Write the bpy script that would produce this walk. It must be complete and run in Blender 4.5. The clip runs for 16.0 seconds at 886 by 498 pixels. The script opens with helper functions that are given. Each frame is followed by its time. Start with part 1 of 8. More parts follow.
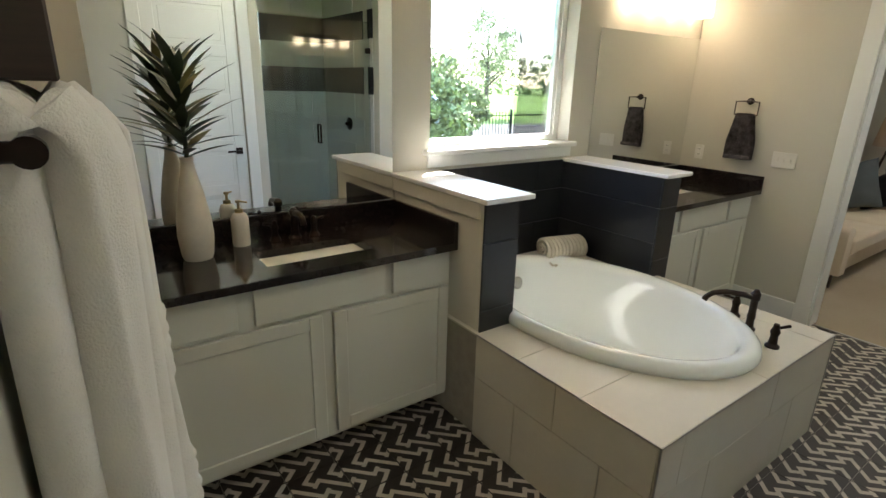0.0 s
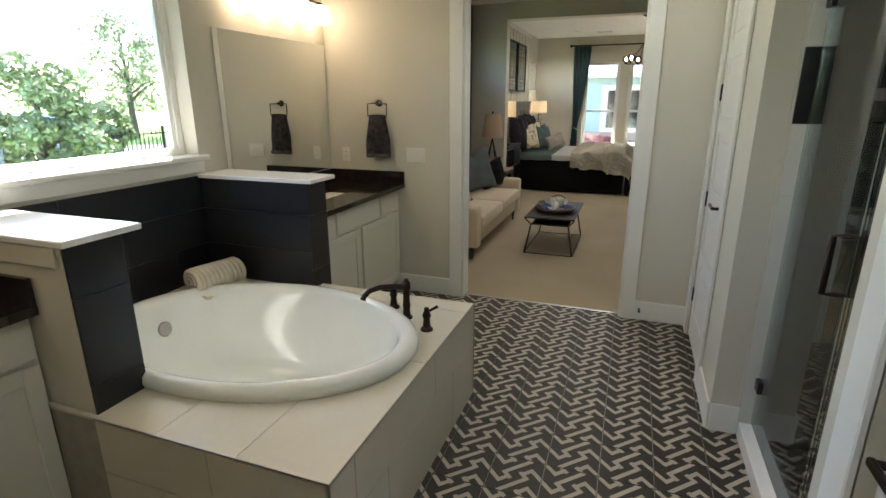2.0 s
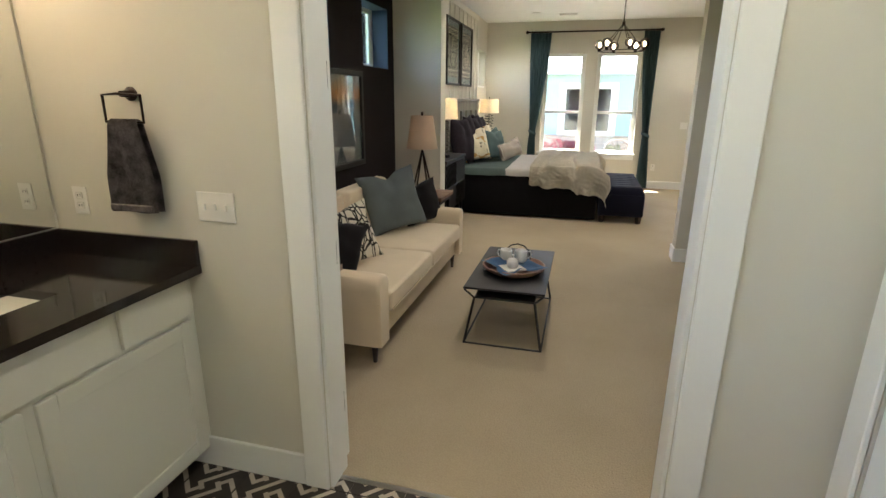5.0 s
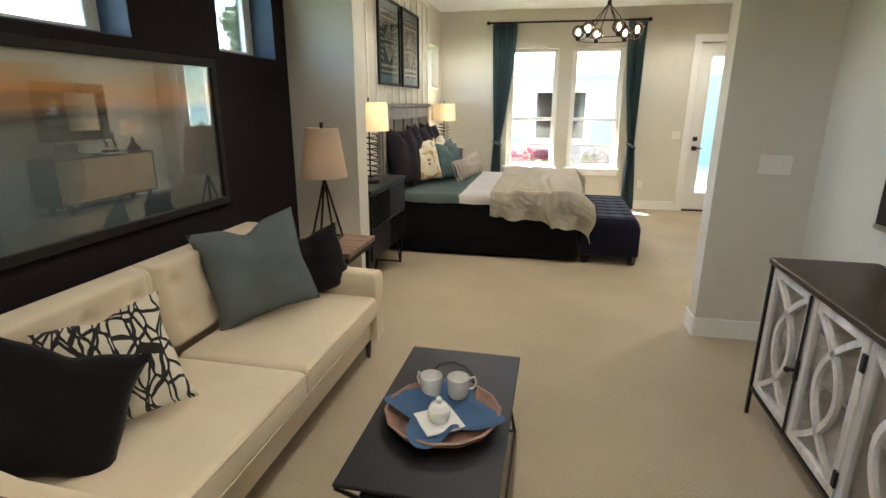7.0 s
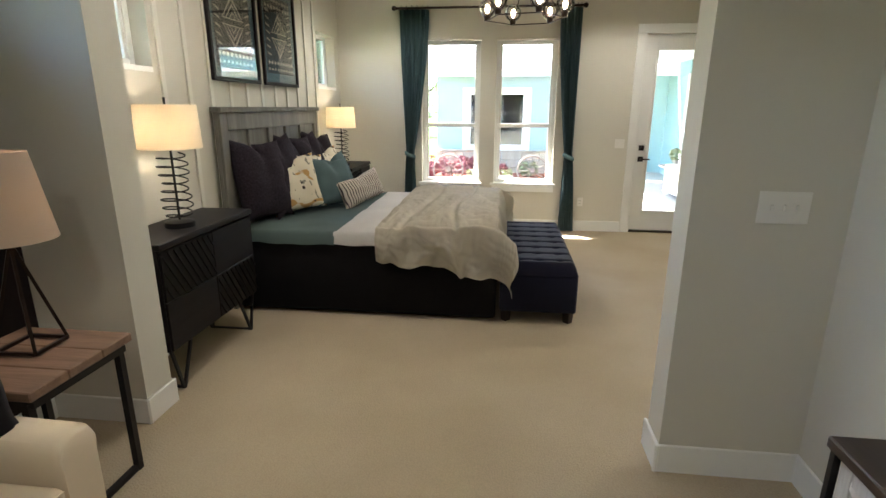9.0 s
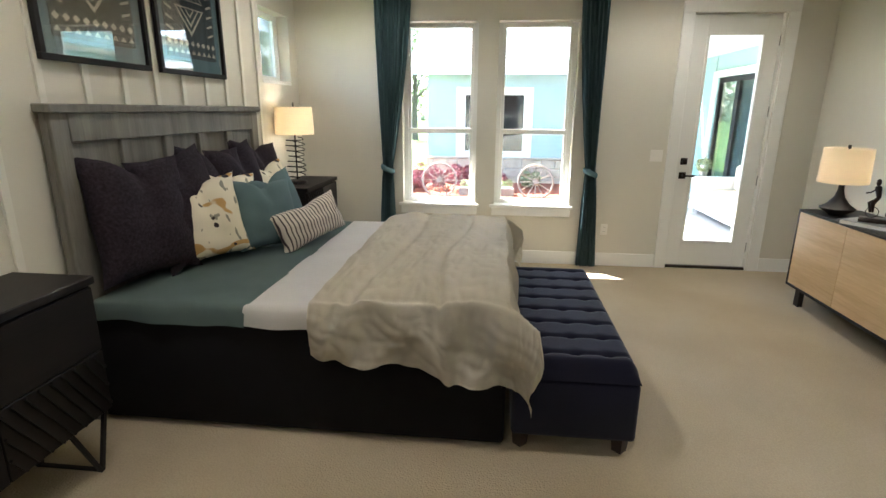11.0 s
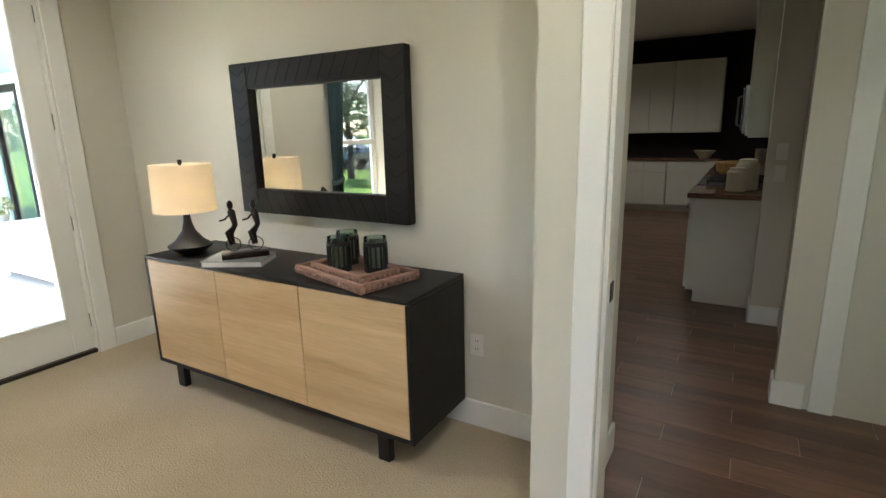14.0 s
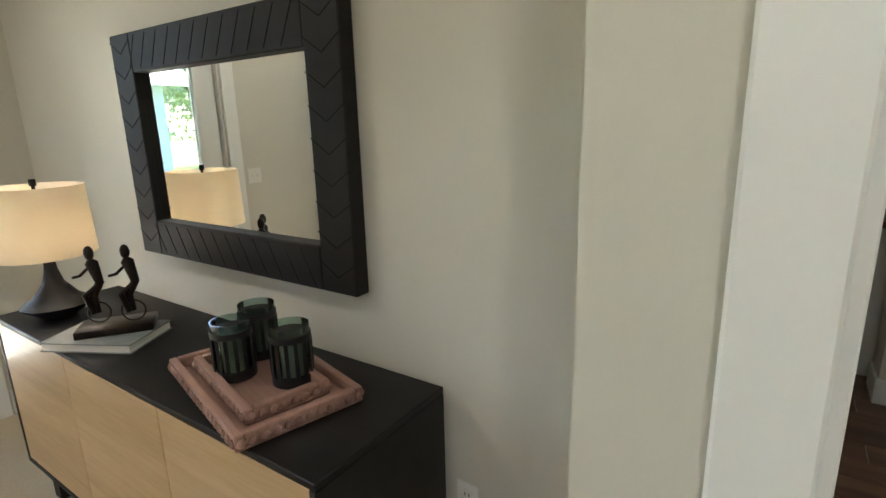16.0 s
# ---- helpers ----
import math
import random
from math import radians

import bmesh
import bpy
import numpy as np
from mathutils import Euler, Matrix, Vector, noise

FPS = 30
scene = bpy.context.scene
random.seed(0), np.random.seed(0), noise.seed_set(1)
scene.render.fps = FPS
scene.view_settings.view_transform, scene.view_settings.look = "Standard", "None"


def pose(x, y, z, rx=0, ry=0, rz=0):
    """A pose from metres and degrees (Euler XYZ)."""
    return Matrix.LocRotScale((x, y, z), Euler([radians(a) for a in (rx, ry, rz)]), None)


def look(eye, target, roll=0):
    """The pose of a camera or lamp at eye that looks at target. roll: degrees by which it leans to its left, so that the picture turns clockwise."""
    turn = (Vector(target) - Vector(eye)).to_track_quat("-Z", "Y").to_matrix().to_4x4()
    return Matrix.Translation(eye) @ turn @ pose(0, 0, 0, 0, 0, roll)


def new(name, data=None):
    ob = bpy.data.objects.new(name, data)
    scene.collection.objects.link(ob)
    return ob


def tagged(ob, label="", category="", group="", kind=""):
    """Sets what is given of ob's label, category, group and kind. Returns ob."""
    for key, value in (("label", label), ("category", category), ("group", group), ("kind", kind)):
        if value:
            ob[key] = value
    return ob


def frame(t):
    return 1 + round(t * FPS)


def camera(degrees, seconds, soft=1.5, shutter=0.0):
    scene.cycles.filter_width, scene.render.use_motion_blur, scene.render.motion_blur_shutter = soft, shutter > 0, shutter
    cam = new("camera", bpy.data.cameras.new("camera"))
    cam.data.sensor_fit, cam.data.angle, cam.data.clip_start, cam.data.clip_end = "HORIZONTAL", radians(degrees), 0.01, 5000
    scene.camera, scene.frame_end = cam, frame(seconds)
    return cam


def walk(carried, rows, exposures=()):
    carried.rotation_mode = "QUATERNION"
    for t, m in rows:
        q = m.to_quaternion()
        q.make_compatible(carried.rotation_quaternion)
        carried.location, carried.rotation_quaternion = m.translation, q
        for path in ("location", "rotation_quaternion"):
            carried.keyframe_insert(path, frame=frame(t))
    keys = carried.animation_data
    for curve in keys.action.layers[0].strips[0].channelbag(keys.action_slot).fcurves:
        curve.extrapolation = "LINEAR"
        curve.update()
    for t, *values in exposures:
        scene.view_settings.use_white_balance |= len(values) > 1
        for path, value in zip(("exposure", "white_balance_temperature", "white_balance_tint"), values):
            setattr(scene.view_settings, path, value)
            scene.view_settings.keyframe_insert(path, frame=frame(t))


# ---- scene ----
from mathutils import noise

cam = camera(81.5, 16.0)
PATH = [
    (0, (-0.045, -0.022, 1.671), (1.076, 1.517, 1.058), 1.5),
    (0.5, (0.041, -0.008, 1.641), (1.246, 1.472, 1.043), 1.3),
    (1, (0.039, -0.005, 1.628), (1.509, 1.225, 1.058), 1.3),
    (1.5, (0.092, -0.107, 1.624), (1.787, 0.798, 1.07), 0.2),
    (2, (0.316, -0.061, 1.63), (2.12, 0.598, 1.071), -0.2),
    (2.5, (0.558, 0.019, 1.627), (2.376, 0.631, 1.064), -0.0),
    (3, (0.904, 0.11, 1.632), (2.725, 0.713, 1.065), 0.1),
    (3.5, (1.292, 0.118, 1.603), (3.123, 0.686, 1.036), 0.0),
    (4, (1.725, 0.133, 1.623), (3.567, 0.674, 1.063), 0.0),
    (4.2, (1.901, 0.168, 1.618), (3.744, 0.703, 1.055), 0.1),
    (6.3, (3.847, 0.343, 1.578), (5.723, 0.773, 1.036), 0.5),
    (6.5, (4.03, 0.34, 1.586), (5.907, 0.768, 1.046), 0.4),
    (7, (4.44, 0.342, 1.586), (6.322, 0.744, 1.042), 0.3),
    (7.5, (4.815, 0.275, 1.579), (6.719, 0.58, 1.046), 0.1),
    (8, (5.193, 0.133, 1.593), (7.104, 0.402, 1.067), -0.1),
    (8.5, (5.618, 0.059, 1.59), (7.53, 0.311, 1.061), 0.0),
    (9, (6.032, 0.034, 1.588), (7.948, 0.257, 1.056), 0.2),
    (9.2, (6.185, 0.054, 1.599), (8.102, 0.263, 1.068), 0.6),
    (11.3, (7.842, 0.17, 1.554), (9.763, 0.366, 1.035), 0.4),
    (11.5, (8.034, 0.22, 1.545), (9.968, 0.262, 1.037), 0.3),
    (12, (8.308, 0.09, 1.565), (10.2, -0.335, 1.077), -0.4),
    (12.5, (8.648, -0.01, 1.527), (10.376, -0.905, 1.066), -0.3),
    (13, (8.933, -0.204, 1.471), (10.408, -1.482, 1.036), -0.1),
    (13.5, (9.032, -0.481, 1.434), (10.196, -2.051, 1.007), -0.7),
    (14, (9.088, -0.758, 1.463), (10.082, -2.434, 1.015), -1.3),
    (14.5, (9.169, -1.002, 1.469), (10.067, -2.726, 0.997), -1.4),
    (15, (9.332, -1.247, 1.5), (10.191, -2.987, 1.013), -1.2),
    (15.5, (9.503, -1.556, 1.496), (10.49, -3.224, 1.003), -1.7),
    (16, (9.4754, -1.773, 1.502), (10.576, -3.385, 1.025), -1.5),
]
EXPOSURES = [(0.0, 3.6, 6150, 11), (1.0, 3.62, 6150, 11), (2.0, 3.5, 6150, 11), (4.2, 3.8, 6250, 11), (6.5, 4.33, 6300, 12), (7.5, 4.28, 6250, 11), (8.5, 3.95, 6200, 11), (11.5, 3.8, 6000, 10), (12.5, 3.1, 6000, 10), (13.5, 3.6, 6050, 10), (14.0, 4.08, 6100, 10), (15.0, 4.12, 6100, 10), (16.0, 3.75, 6100, 10)]
walk(cam, [(t, look(eye, target, roll)) for t, eye, target, roll in PATH], EXPOSURES)

# ---- daylight ----
SUN_EL, SUN_AZ = 55.0, 42.0
world = bpy.data.worlds.new("world")
scene.world = world
world.use_nodes = True
wn = world.node_tree.nodes
sky = wn.new("ShaderNodeTexSky")
sky.sky_type = "NISHITA"
sky.sun_disc = False
sky.sun_elevation, sky.sun_rotation = radians(SUN_EL), radians(SUN_AZ)
wn["Background"].inputs["Strength"].default_value = 0.15
world.node_tree.links.new(sky.outputs[0], wn["Background"].inputs["Color"])
sun_data = bpy.data.lights.new("sun", "SUN")
sun_data.energy, sun_data.angle, sun_data.color = 5.0, radians(0.5), (1.0, 0.95, 0.86)
sun = new("sun", sun_data)
_a, _e = radians(SUN_AZ), radians(SUN_EL)
sun.matrix_world = look((0, 0, 20), (-math.sin(_a) * math.cos(_e), -math.cos(_a) * math.cos(_e), 20 - math.sin(_e)))


# ---- materials ----
def nodes_of(name):
    m = bpy.data.materials.new(name)
    m.use_nodes = True
    t = m.node_tree
    return m, t, t.nodes["Principled BSDF"]


def rgb(c):
    return (c[0], c[1], c[2], 1.0)


def surf(name, col, rough=0.6, metal=0.0, var=0.08, scale=3.0, fine=120.0, bump=0.06, coat=0.0, sheen=0.0, stretch=(1, 1, 1), dist=0.002, emit=None, strength=0.0):
    m, t, b = nodes_of(name)
    tc = t.nodes.new("ShaderNodeTexCoord")
    mp = t.nodes.new("ShaderNodeMapping")
    mp.inputs["Scale"].default_value = stretch
    t.links.new(tc.outputs["Object"], mp.inputs["Vector"])
    n1, n2 = t.nodes.new("ShaderNodeTexNoise"), t.nodes.new("ShaderNodeTexNoise")
    for n, s in ((n1, scale), (n2, fine)):
        n.inputs["Scale"].default_value, n.inputs["Detail"].default_value = s, 4
        t.links.new(mp.outputs[0], n.inputs["Vector"])
    add = t.nodes.new("ShaderNodeMath")
    add.operation = "MULTIPLY_ADD"
    t.links.new(n2.outputs[0], add.inputs[0])
    add.inputs[1].default_value = 0.4
    t.links.new(n1.outputs[0], add.inputs[2])
    mr = t.nodes.new("ShaderNodeMapRange")
    mr.inputs["From Min"].default_value, mr.inputs["From Max"].default_value = 0.45, 0.95
    mr.inputs["To Min"].default_value, mr.inputs["To Max"].default_value = 1 - var, 1 + var
    t.links.new(add.outputs[0], mr.inputs["Value"])
    mul = t.nodes.new("ShaderNodeVectorMath")
    mul.operation = "SCALE"
    mul.inputs[0].default_value = col[:3]
    t.links.new(mr.outputs[0], mul.inputs["Scale"])
    t.links.new(mul.outputs[0], b.inputs["Base Color"])
    b.inputs["Roughness"].default_value, b.inputs["Metallic"].default_value = rough, metal
    b.inputs["Coat Weight"].default_value = coat
    b.inputs["Sheen Weight"].default_value = sheen
    if rough >= 0.84:
        b.inputs["Specular IOR Level"].default_value = 0.2
    if emit:
        b.inputs["Emission Color"].default_value = rgb(emit)
        b.inputs["Emission Strength"].default_value = strength
    if bump:
        bp = t.nodes.new("ShaderNodeBump")
        bp.inputs["Strength"].default_value, bp.inputs["Distance"].default_value = bump, dist
        t.links.new(n2.outputs[0], bp.inputs["Height"])
        t.links.new(bp.outputs[0], b.inputs["Normal"])
    return m


def grain(name, dark, light, rough=0.5, axis=0, scale=9.0, ring=18.0, per_object=0.12, coat=0.0, bump=0.12, spec=0.5):
    """Wood with its grain along an axis; each piece differs a little in tone."""
    m, t, b = nodes_of(name)
    tc = t.nodes.new("ShaderNodeTexCoord")
    mp = t.nodes.new("ShaderNodeMapping")
    s = [scale] * 3
    s[axis] = scale * 0.08
    mp.inputs["Scale"].default_value = s
    t.links.new(tc.outputs["Object"], mp.inputs["Vector"])
    oi = t.nodes.new("ShaderNodeObjectInfo")
    sc = t.nodes.new("ShaderNodeVectorMath")
    sc.operation = "SCALE"
    sc.inputs[0].default_value = (31, 17, 23)
    t.links.new(oi.outputs["Random"], sc.inputs["Scale"])
    t.links.new(sc.outputs[0], mp.inputs["Location"])
    n1, n2 = t.nodes.new("ShaderNodeTexNoise"), t.nodes.new("ShaderNodeTexNoise")
    n1.inputs["Scale"].default_value, n1.inputs["Detail"].default_value, n1.inputs["Distortion"].default_value = 1.0, 6, 1.2
    n2.inputs["Scale"].default_value, n2.inputs["Detail"].default_value = ring, 3
    for n in (n1, n2):
        t.links.new(mp.outputs[0], n.inputs["Vector"])
    mix = t.nodes.new("ShaderNodeMath")
    mix.operation = "MULTIPLY_ADD"
    t.links.new(n2.outputs[0], mix.inputs[0])
    mix.inputs[1].default_value = 0.35
    t.links.new(n1.outputs[0], mix.inputs[2])
    rp = t.nodes.new("ShaderNodeValToRGB")
    rp.color_ramp.elements[0].position, rp.color_ramp.elements[1].position = 0.42, 0.88
    rp.color_ramp.elements[0].color, rp.color_ramp.elements[1].color = rgb(dark), rgb(light)
    t.links.new(mix.outputs[0], rp.inputs[0])
    mr = t.nodes.new("ShaderNodeMapRange")
    mr.inputs["To Min"].default_value, mr.inputs["To Max"].default_value = 1 - per_object, 1 + per_object
    t.links.new(oi.outputs["Random"], mr.inputs["Value"])
    mul = t.nodes.new("ShaderNodeVectorMath")
    mul.operation = "SCALE"
    t.links.new(rp.outputs[0], mul.inputs[0])
    t.links.new(mr.outputs[0], mul.inputs["Scale"])
    t.links.new(mul.outputs[0], b.inputs["Base Color"])
    b.inputs["Roughness"].default_value = rough
    b.inputs["Specular IOR Level"].default_value = spec
    b.inputs["Coat Weight"].default_value = coat
    bp = t.nodes.new("ShaderNodeBump")
    bp.inputs["Strength"].default_value, bp.inputs["Distance"].default_value = bump, 0.002
    t.links.new(n2.outputs[0], bp.inputs["Height"])
    t.links.new(bp.outputs[0], b.inputs["Normal"])
    return m


def stripes(name, a, c, axis, pitch, duty=0.5, rough=0.9, wobble=0.0):
    """Bands of colour a on colour c across an axis of the object."""
    m, t, b = nodes_of(name)
    tc = t.nodes.new("ShaderNodeTexCoord")
    w = t.nodes.new("ShaderNodeTexWave")
    w.wave_type, w.bands_direction = "BANDS", "XYZ"[axis]
    w.inputs["Scale"].default_value = 0.314 / pitch
    w.inputs["Distortion"].default_value, w.inputs["Detail Scale"].default_value = wobble, 1.5
    t.links.new(tc.outputs["Object"], w.inputs["Vector"])
    rp = t.nodes.new("ShaderNodeValToRGB")
    rp.color_ramp.elements[0].position, rp.color_ramp.elements[1].position = duty - 0.06, duty + 0.06
    rp.color_ramp.elements[0].color, rp.color_ramp.elements[1].color = rgb(c), rgb(a)
    t.links.new(w.outputs[0], rp.inputs[0])
    t.links.new(rp.outputs[0], b.inputs["Base Color"])
    b.inputs["Roughness"].default_value = rough
    return m


def blotch(name, ground, marks, rough=0.9):
    """Cloth printed with soft-edged marks: (colour, scale, threshold, stretch) in turn."""
    m, t, b = nodes_of(name)
    tc = t.nodes.new("ShaderNodeTexCoord")
    prev = None
    for col, scale, cut, st in marks:
        mp = t.nodes.new("ShaderNodeMapping")
        mp.inputs["Scale"].default_value = st
        mp.inputs["Location"].default_value = (scale, 2 * scale, 3)
        t.links.new(tc.outputs["Object"], mp.inputs["Vector"])
        n = t.nodes.new("ShaderNodeTexNoise")
        n.inputs["Scale"].default_value, n.inputs["Detail"].default_value = scale, 1
        t.links.new(mp.outputs[0], n.inputs["Vector"])
        rp = t.nodes.new("ShaderNodeValToRGB")
        rp.color_ramp.elements[0].position, rp.color_ramp.elements[1].position = cut, cut + 0.02
        rp.color_ramp.elements[0].color, rp.color_ramp.elements[1].color = (0, 0, 0, 1), (1, 1, 1, 1)
        t.links.new(n.outputs[0], rp.inputs[0])
        mx = t.nodes.new("ShaderNodeMix")
        mx.data_type = "RGBA"
        t.links.new(rp.outputs[0], mx.inputs[0])
        if prev:
            t.links.new(prev, mx.inputs[6])
        else:
            mx.inputs[6].default_value = rgb(ground)
        mx.inputs[7].default_value = rgb(col)
        prev = mx.outputs[2]
    t.links.new(prev, b.inputs["Base Color"])
    b.inputs["Roughness"].default_value = rough
    return m


def glass_pane(name, tint=(1, 1, 1), gloss=0.08, rough=0.0, fres=0.9):
    m, t, b = nodes_of(name)
    t.nodes.remove(b)
    out = t.nodes["Material Output"]
    tr, gl, mx, lw, mt = (t.nodes.new(k) for k in ("ShaderNodeBsdfTransparent", "ShaderNodeBsdfGlossy", "ShaderNodeMixShader", "ShaderNodeFresnel", "ShaderNodeMath"))
    tr.inputs[0].default_value = rgb(tint)
    gl.inputs["Roughness"].default_value = rough
    lw.inputs[0].default_value = 1.45
    mt.operation = "MULTIPLY_ADD"
    mt.inputs[1].default_value, mt.inputs[2].default_value = fres, gloss - 0.04 * fres / 0.9
    mt.use_clamp = True
    t.links.new(lw.outputs[0], mt.inputs[0])
    t.links.new(mt.outputs[0], mx.inputs[0])
    t.links.new(tr.outputs[0], mx.inputs[1])
    t.links.new(gl.outputs[0], mx.inputs[2])
    t.links.new(mx.outputs[0], out.inputs[0])
    return m


def glow(name, col, strength):
    m, t, b = nodes_of(name)
    b.inputs["Base Color"].default_value = rgb(col)
    b.inputs["Emission Color"].default_value = rgb(col)
    b.inputs["Emission Strength"].default_value = strength
    b.inputs["Roughness"].default_value = 0.5
    return m


def shade_cloth(name, col, trans=0.45):
    m, t, b = nodes_of(name)
    out = t.nodes["Material Output"]
    tl, mx = t.nodes.new("ShaderNodeBsdfTranslucent"), t.nodes.new("ShaderNodeMixShader")
    tl.inputs[0].default_value = rgb(col)
    b.inputs["Base Color"].default_value = rgb(col)
    b.inputs["Roughness"].default_value = 0.9
    mx.inputs[0].default_value = trans
    t.links.new(b.outputs[0], mx.inputs[1])
    t.links.new(tl.outputs[0], mx.inputs[2])
    t.links.new(mx.outputs[0], out.inputs[0])
    n = t.nodes.new("ShaderNodeTexNoise")
    n.inputs["Scale"].default_value = 400
    bp = t.nodes.new("ShaderNodeBump")
    bp.inputs["Strength"].default_value, bp.inputs["Distance"].default_value = 0.2, 0.001
    t.links.new(n.outputs[0], bp.inputs["Height"])
    t.links.new(bp.outputs[0], b.inputs["Normal"])
    return m


def carpet_material():
    m, t, b = nodes_of("cut_loop_carpet")
    tc = t.nodes.new("ShaderNodeTexCoord")
    v = t.nodes.new("ShaderNodeTexVoronoi")
    v.inputs["Scale"].default_value = 110
    n = t.nodes.new("ShaderNodeTexNoise")
    n.inputs["Scale"].default_value, n.inputs["Detail"].default_value = 1.3, 5
    n3 = t.nodes.new("ShaderNodeTexNoise")
    n3.inputs["Scale"].default_value = 260
    for q in (v, n, n3):
        t.links.new(tc.outputs["Object"], q.inputs["Vector"])
    rp = t.nodes.new("ShaderNodeValToRGB")
    rp.color_ramp.elements[0].position, rp.color_ramp.elements[1].position = 0.3, 0.7
    rp.color_ramp.elements[0].color, rp.color_ramp.elements[1].color = (0.375, 0.302, 0.20, 1), (0.435, 0.356, 0.245, 1)
    t.links.new(n.outputs[0], rp.inputs[0])
    mr = t.nodes.new("ShaderNodeMapRange")
    mr.inputs["From Max"].default_value = 0.7
    mr.inputs["To Min"].default_value, mr.inputs["To Max"].default_value = 1.03, 0.90
    t.links.new(v.outputs["Distance"], mr.inputs["Value"])
    mul = t.nodes.new("ShaderNodeVectorMath")
    mul.operation = "SCALE"
    t.links.new(rp.outputs[0], mul.inputs[0])
    t.links.new(mr.outputs[0], mul.inputs["Scale"])
    t.links.new(mul.outputs[0], b.inputs["Base Color"])
    b.inputs["Roughness"].default_value = 0.95
    ad = t.nodes.new("ShaderNodeMath")
    ad.operation = "MULTIPLY_ADD"
    ad.inputs[1].default_value = -0.3
    t.links.new(n3.outputs[0], ad.inputs[0])
    t.links.new(v.outputs["Distance"], ad.inputs[2])
    bp = t.nodes.new("ShaderNodeBump")
    bp.invert = True
    bp.inputs["Strength"].default_value, bp.inputs["Distance"].default_value = 0.5, 0.006
    t.links.new(ad.outputs[0], bp.inputs["Height"])
    t.links.new(bp.outputs[0], b.inputs["Normal"])
    return m


WALL = surf("greige_wall_paint", (0.60, 0.575, 0.49), 0.75, var=0.02, scale=1.5, fine=220, bump=0.10, dist=0.001)
TRIMW = surf("white_trim_paint", (0.78, 0.78, 0.74), 0.35, var=0.015, scale=2, fine=90, bump=0.02)
CEIL = surf("ceiling_paint", (0.80, 0.79, 0.74), 0.85, var=0.02, fine=200, bump=0.1)
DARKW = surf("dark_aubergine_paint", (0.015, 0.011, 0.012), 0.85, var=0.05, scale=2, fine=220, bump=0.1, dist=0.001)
REVEAL = surf("dark_blue_reveal_paint", (0.030, 0.060, 0.11), 0.45, var=0.05)
CAB = surf("cabinet_cream_paint", (0.66, 0.65, 0.56), 0.38, var=0.015, scale=2, bump=0.02)
STONE = surf("black_polished_stone", (0.016, 0.012, 0.011), 0.09, var=0.35, scale=40, fine=400, bump=0.0)
SLATE = surf("black_satin_tile", (0.014, 0.015, 0.018), 0.30, var=0.2, scale=3, fine=60, bump=0.05)
QUARTZ = surf("white_quartz_cap", (0.80, 0.79, 0.78), 0.22, var=0.02, scale=12, bump=0.0)
TILE = surf("cream_porcelain_tile", (0.60, 0.56, 0.47), 0.38, var=0.04, scale=4, fine=40, bump=0.02)
SHOWERT = surf("white_shower_tile", (0.66, 0.66, 0.62), 0.15, var=0.03, scale=3, bump=0.01)
GROUT = surf("grey_grout", (0.38, 0.35, 0.30), 0.9, var=0.1, scale=20)
FTDARK = surf("encaustic_dark", (0.022, 0.016, 0.012), 0.5, var=0.15, scale=12, fine=80, bump=0.04)
FTLIGHT = surf("encaustic_light", (0.47, 0.42, 0.34), 0.5, var=0.12, scale=12, fine=80, bump=0.04)
TUBW = surf("white_acrylic", (0.80, 0.81, 0.77), 0.08, var=0.01, scale=1, bump=0.0, coat=0.5)
CERAM = surf("white_ceramic", (0.78, 0.76, 0.72), 0.18, var=0.02, bump=0.0, coat=0.3)
SINKW = surf("biscuit_sink_ceramic", (0.76, 0.68, 0.57), 0.15, var=0.01, bump=0.0)
BRONZE = surf("oil_rubbed_bronze", (0.030, 0.021, 0.017), 0.32, 0.75, var=0.3, scale=20, bump=0.02)
BLACKM = surf("black_iron", (0.010, 0.009, 0.010), 0.5, 0.3, var=0.2, scale=20, bump=0.05)
NICKEL = surf("satin_nickel", (0.42, 0.40, 0.38), 0.3, 1.0, var=0.05, bump=0.0)
BRASS = surf("aged_brass", (0.55, 0.42, 0.22), 0.3, 1.0, var=0.05, bump=0.0)
TOWEL = surf("white_terry", (0.78, 0.75, 0.68), 0.95, var=0.05, scale=8, fine=300, bump=0.8, dist=0.003, sheen=0.3)
GREYTOWEL = surf("charcoal_terry", (0.10, 0.09, 0.092), 0.95, var=0.6, scale=25, fine=120, bump=0.9, dist=0.003)
BEIGETOWEL = surf("ribbed_oat_towel", (0.60, 0.55, 0.45), 0.95, var=0.15, scale=10, fine=300, bump=0.6, dist=0.003)
SOFA = surf("cream_linen", (0.66, 0.55, 0.40), 0.92, var=0.05, scale=5, fine=500, bump=0.4, dist=0.001, sheen=0.15)
SLATEBLUE = surf("slate_blue_cloth", (0.12, 0.138, 0.140), 0.95, var=0.1, scale=6, fine=500, bump=0.4, dist=0.001)
TEAL = surf("dusty_teal_cloth", (0.085, 0.128, 0.134), 0.9, var=0.1, scale=6, fine=500, bump=0.3, dist=0.001)
TEALCUR = surf("teal_curtain_cloth", (0.10, 0.165, 0.18), 0.85, var=0.08, scale=6, fine=400, bump=0.3, dist=0.001, stretch=(1, 1, 0.2))
SAGE = surf("sage_sheet_cloth", (0.15, 0.20, 0.185), 0.9, var=0.08, scale=5, fine=500, bump=0.3, dist=0.001)
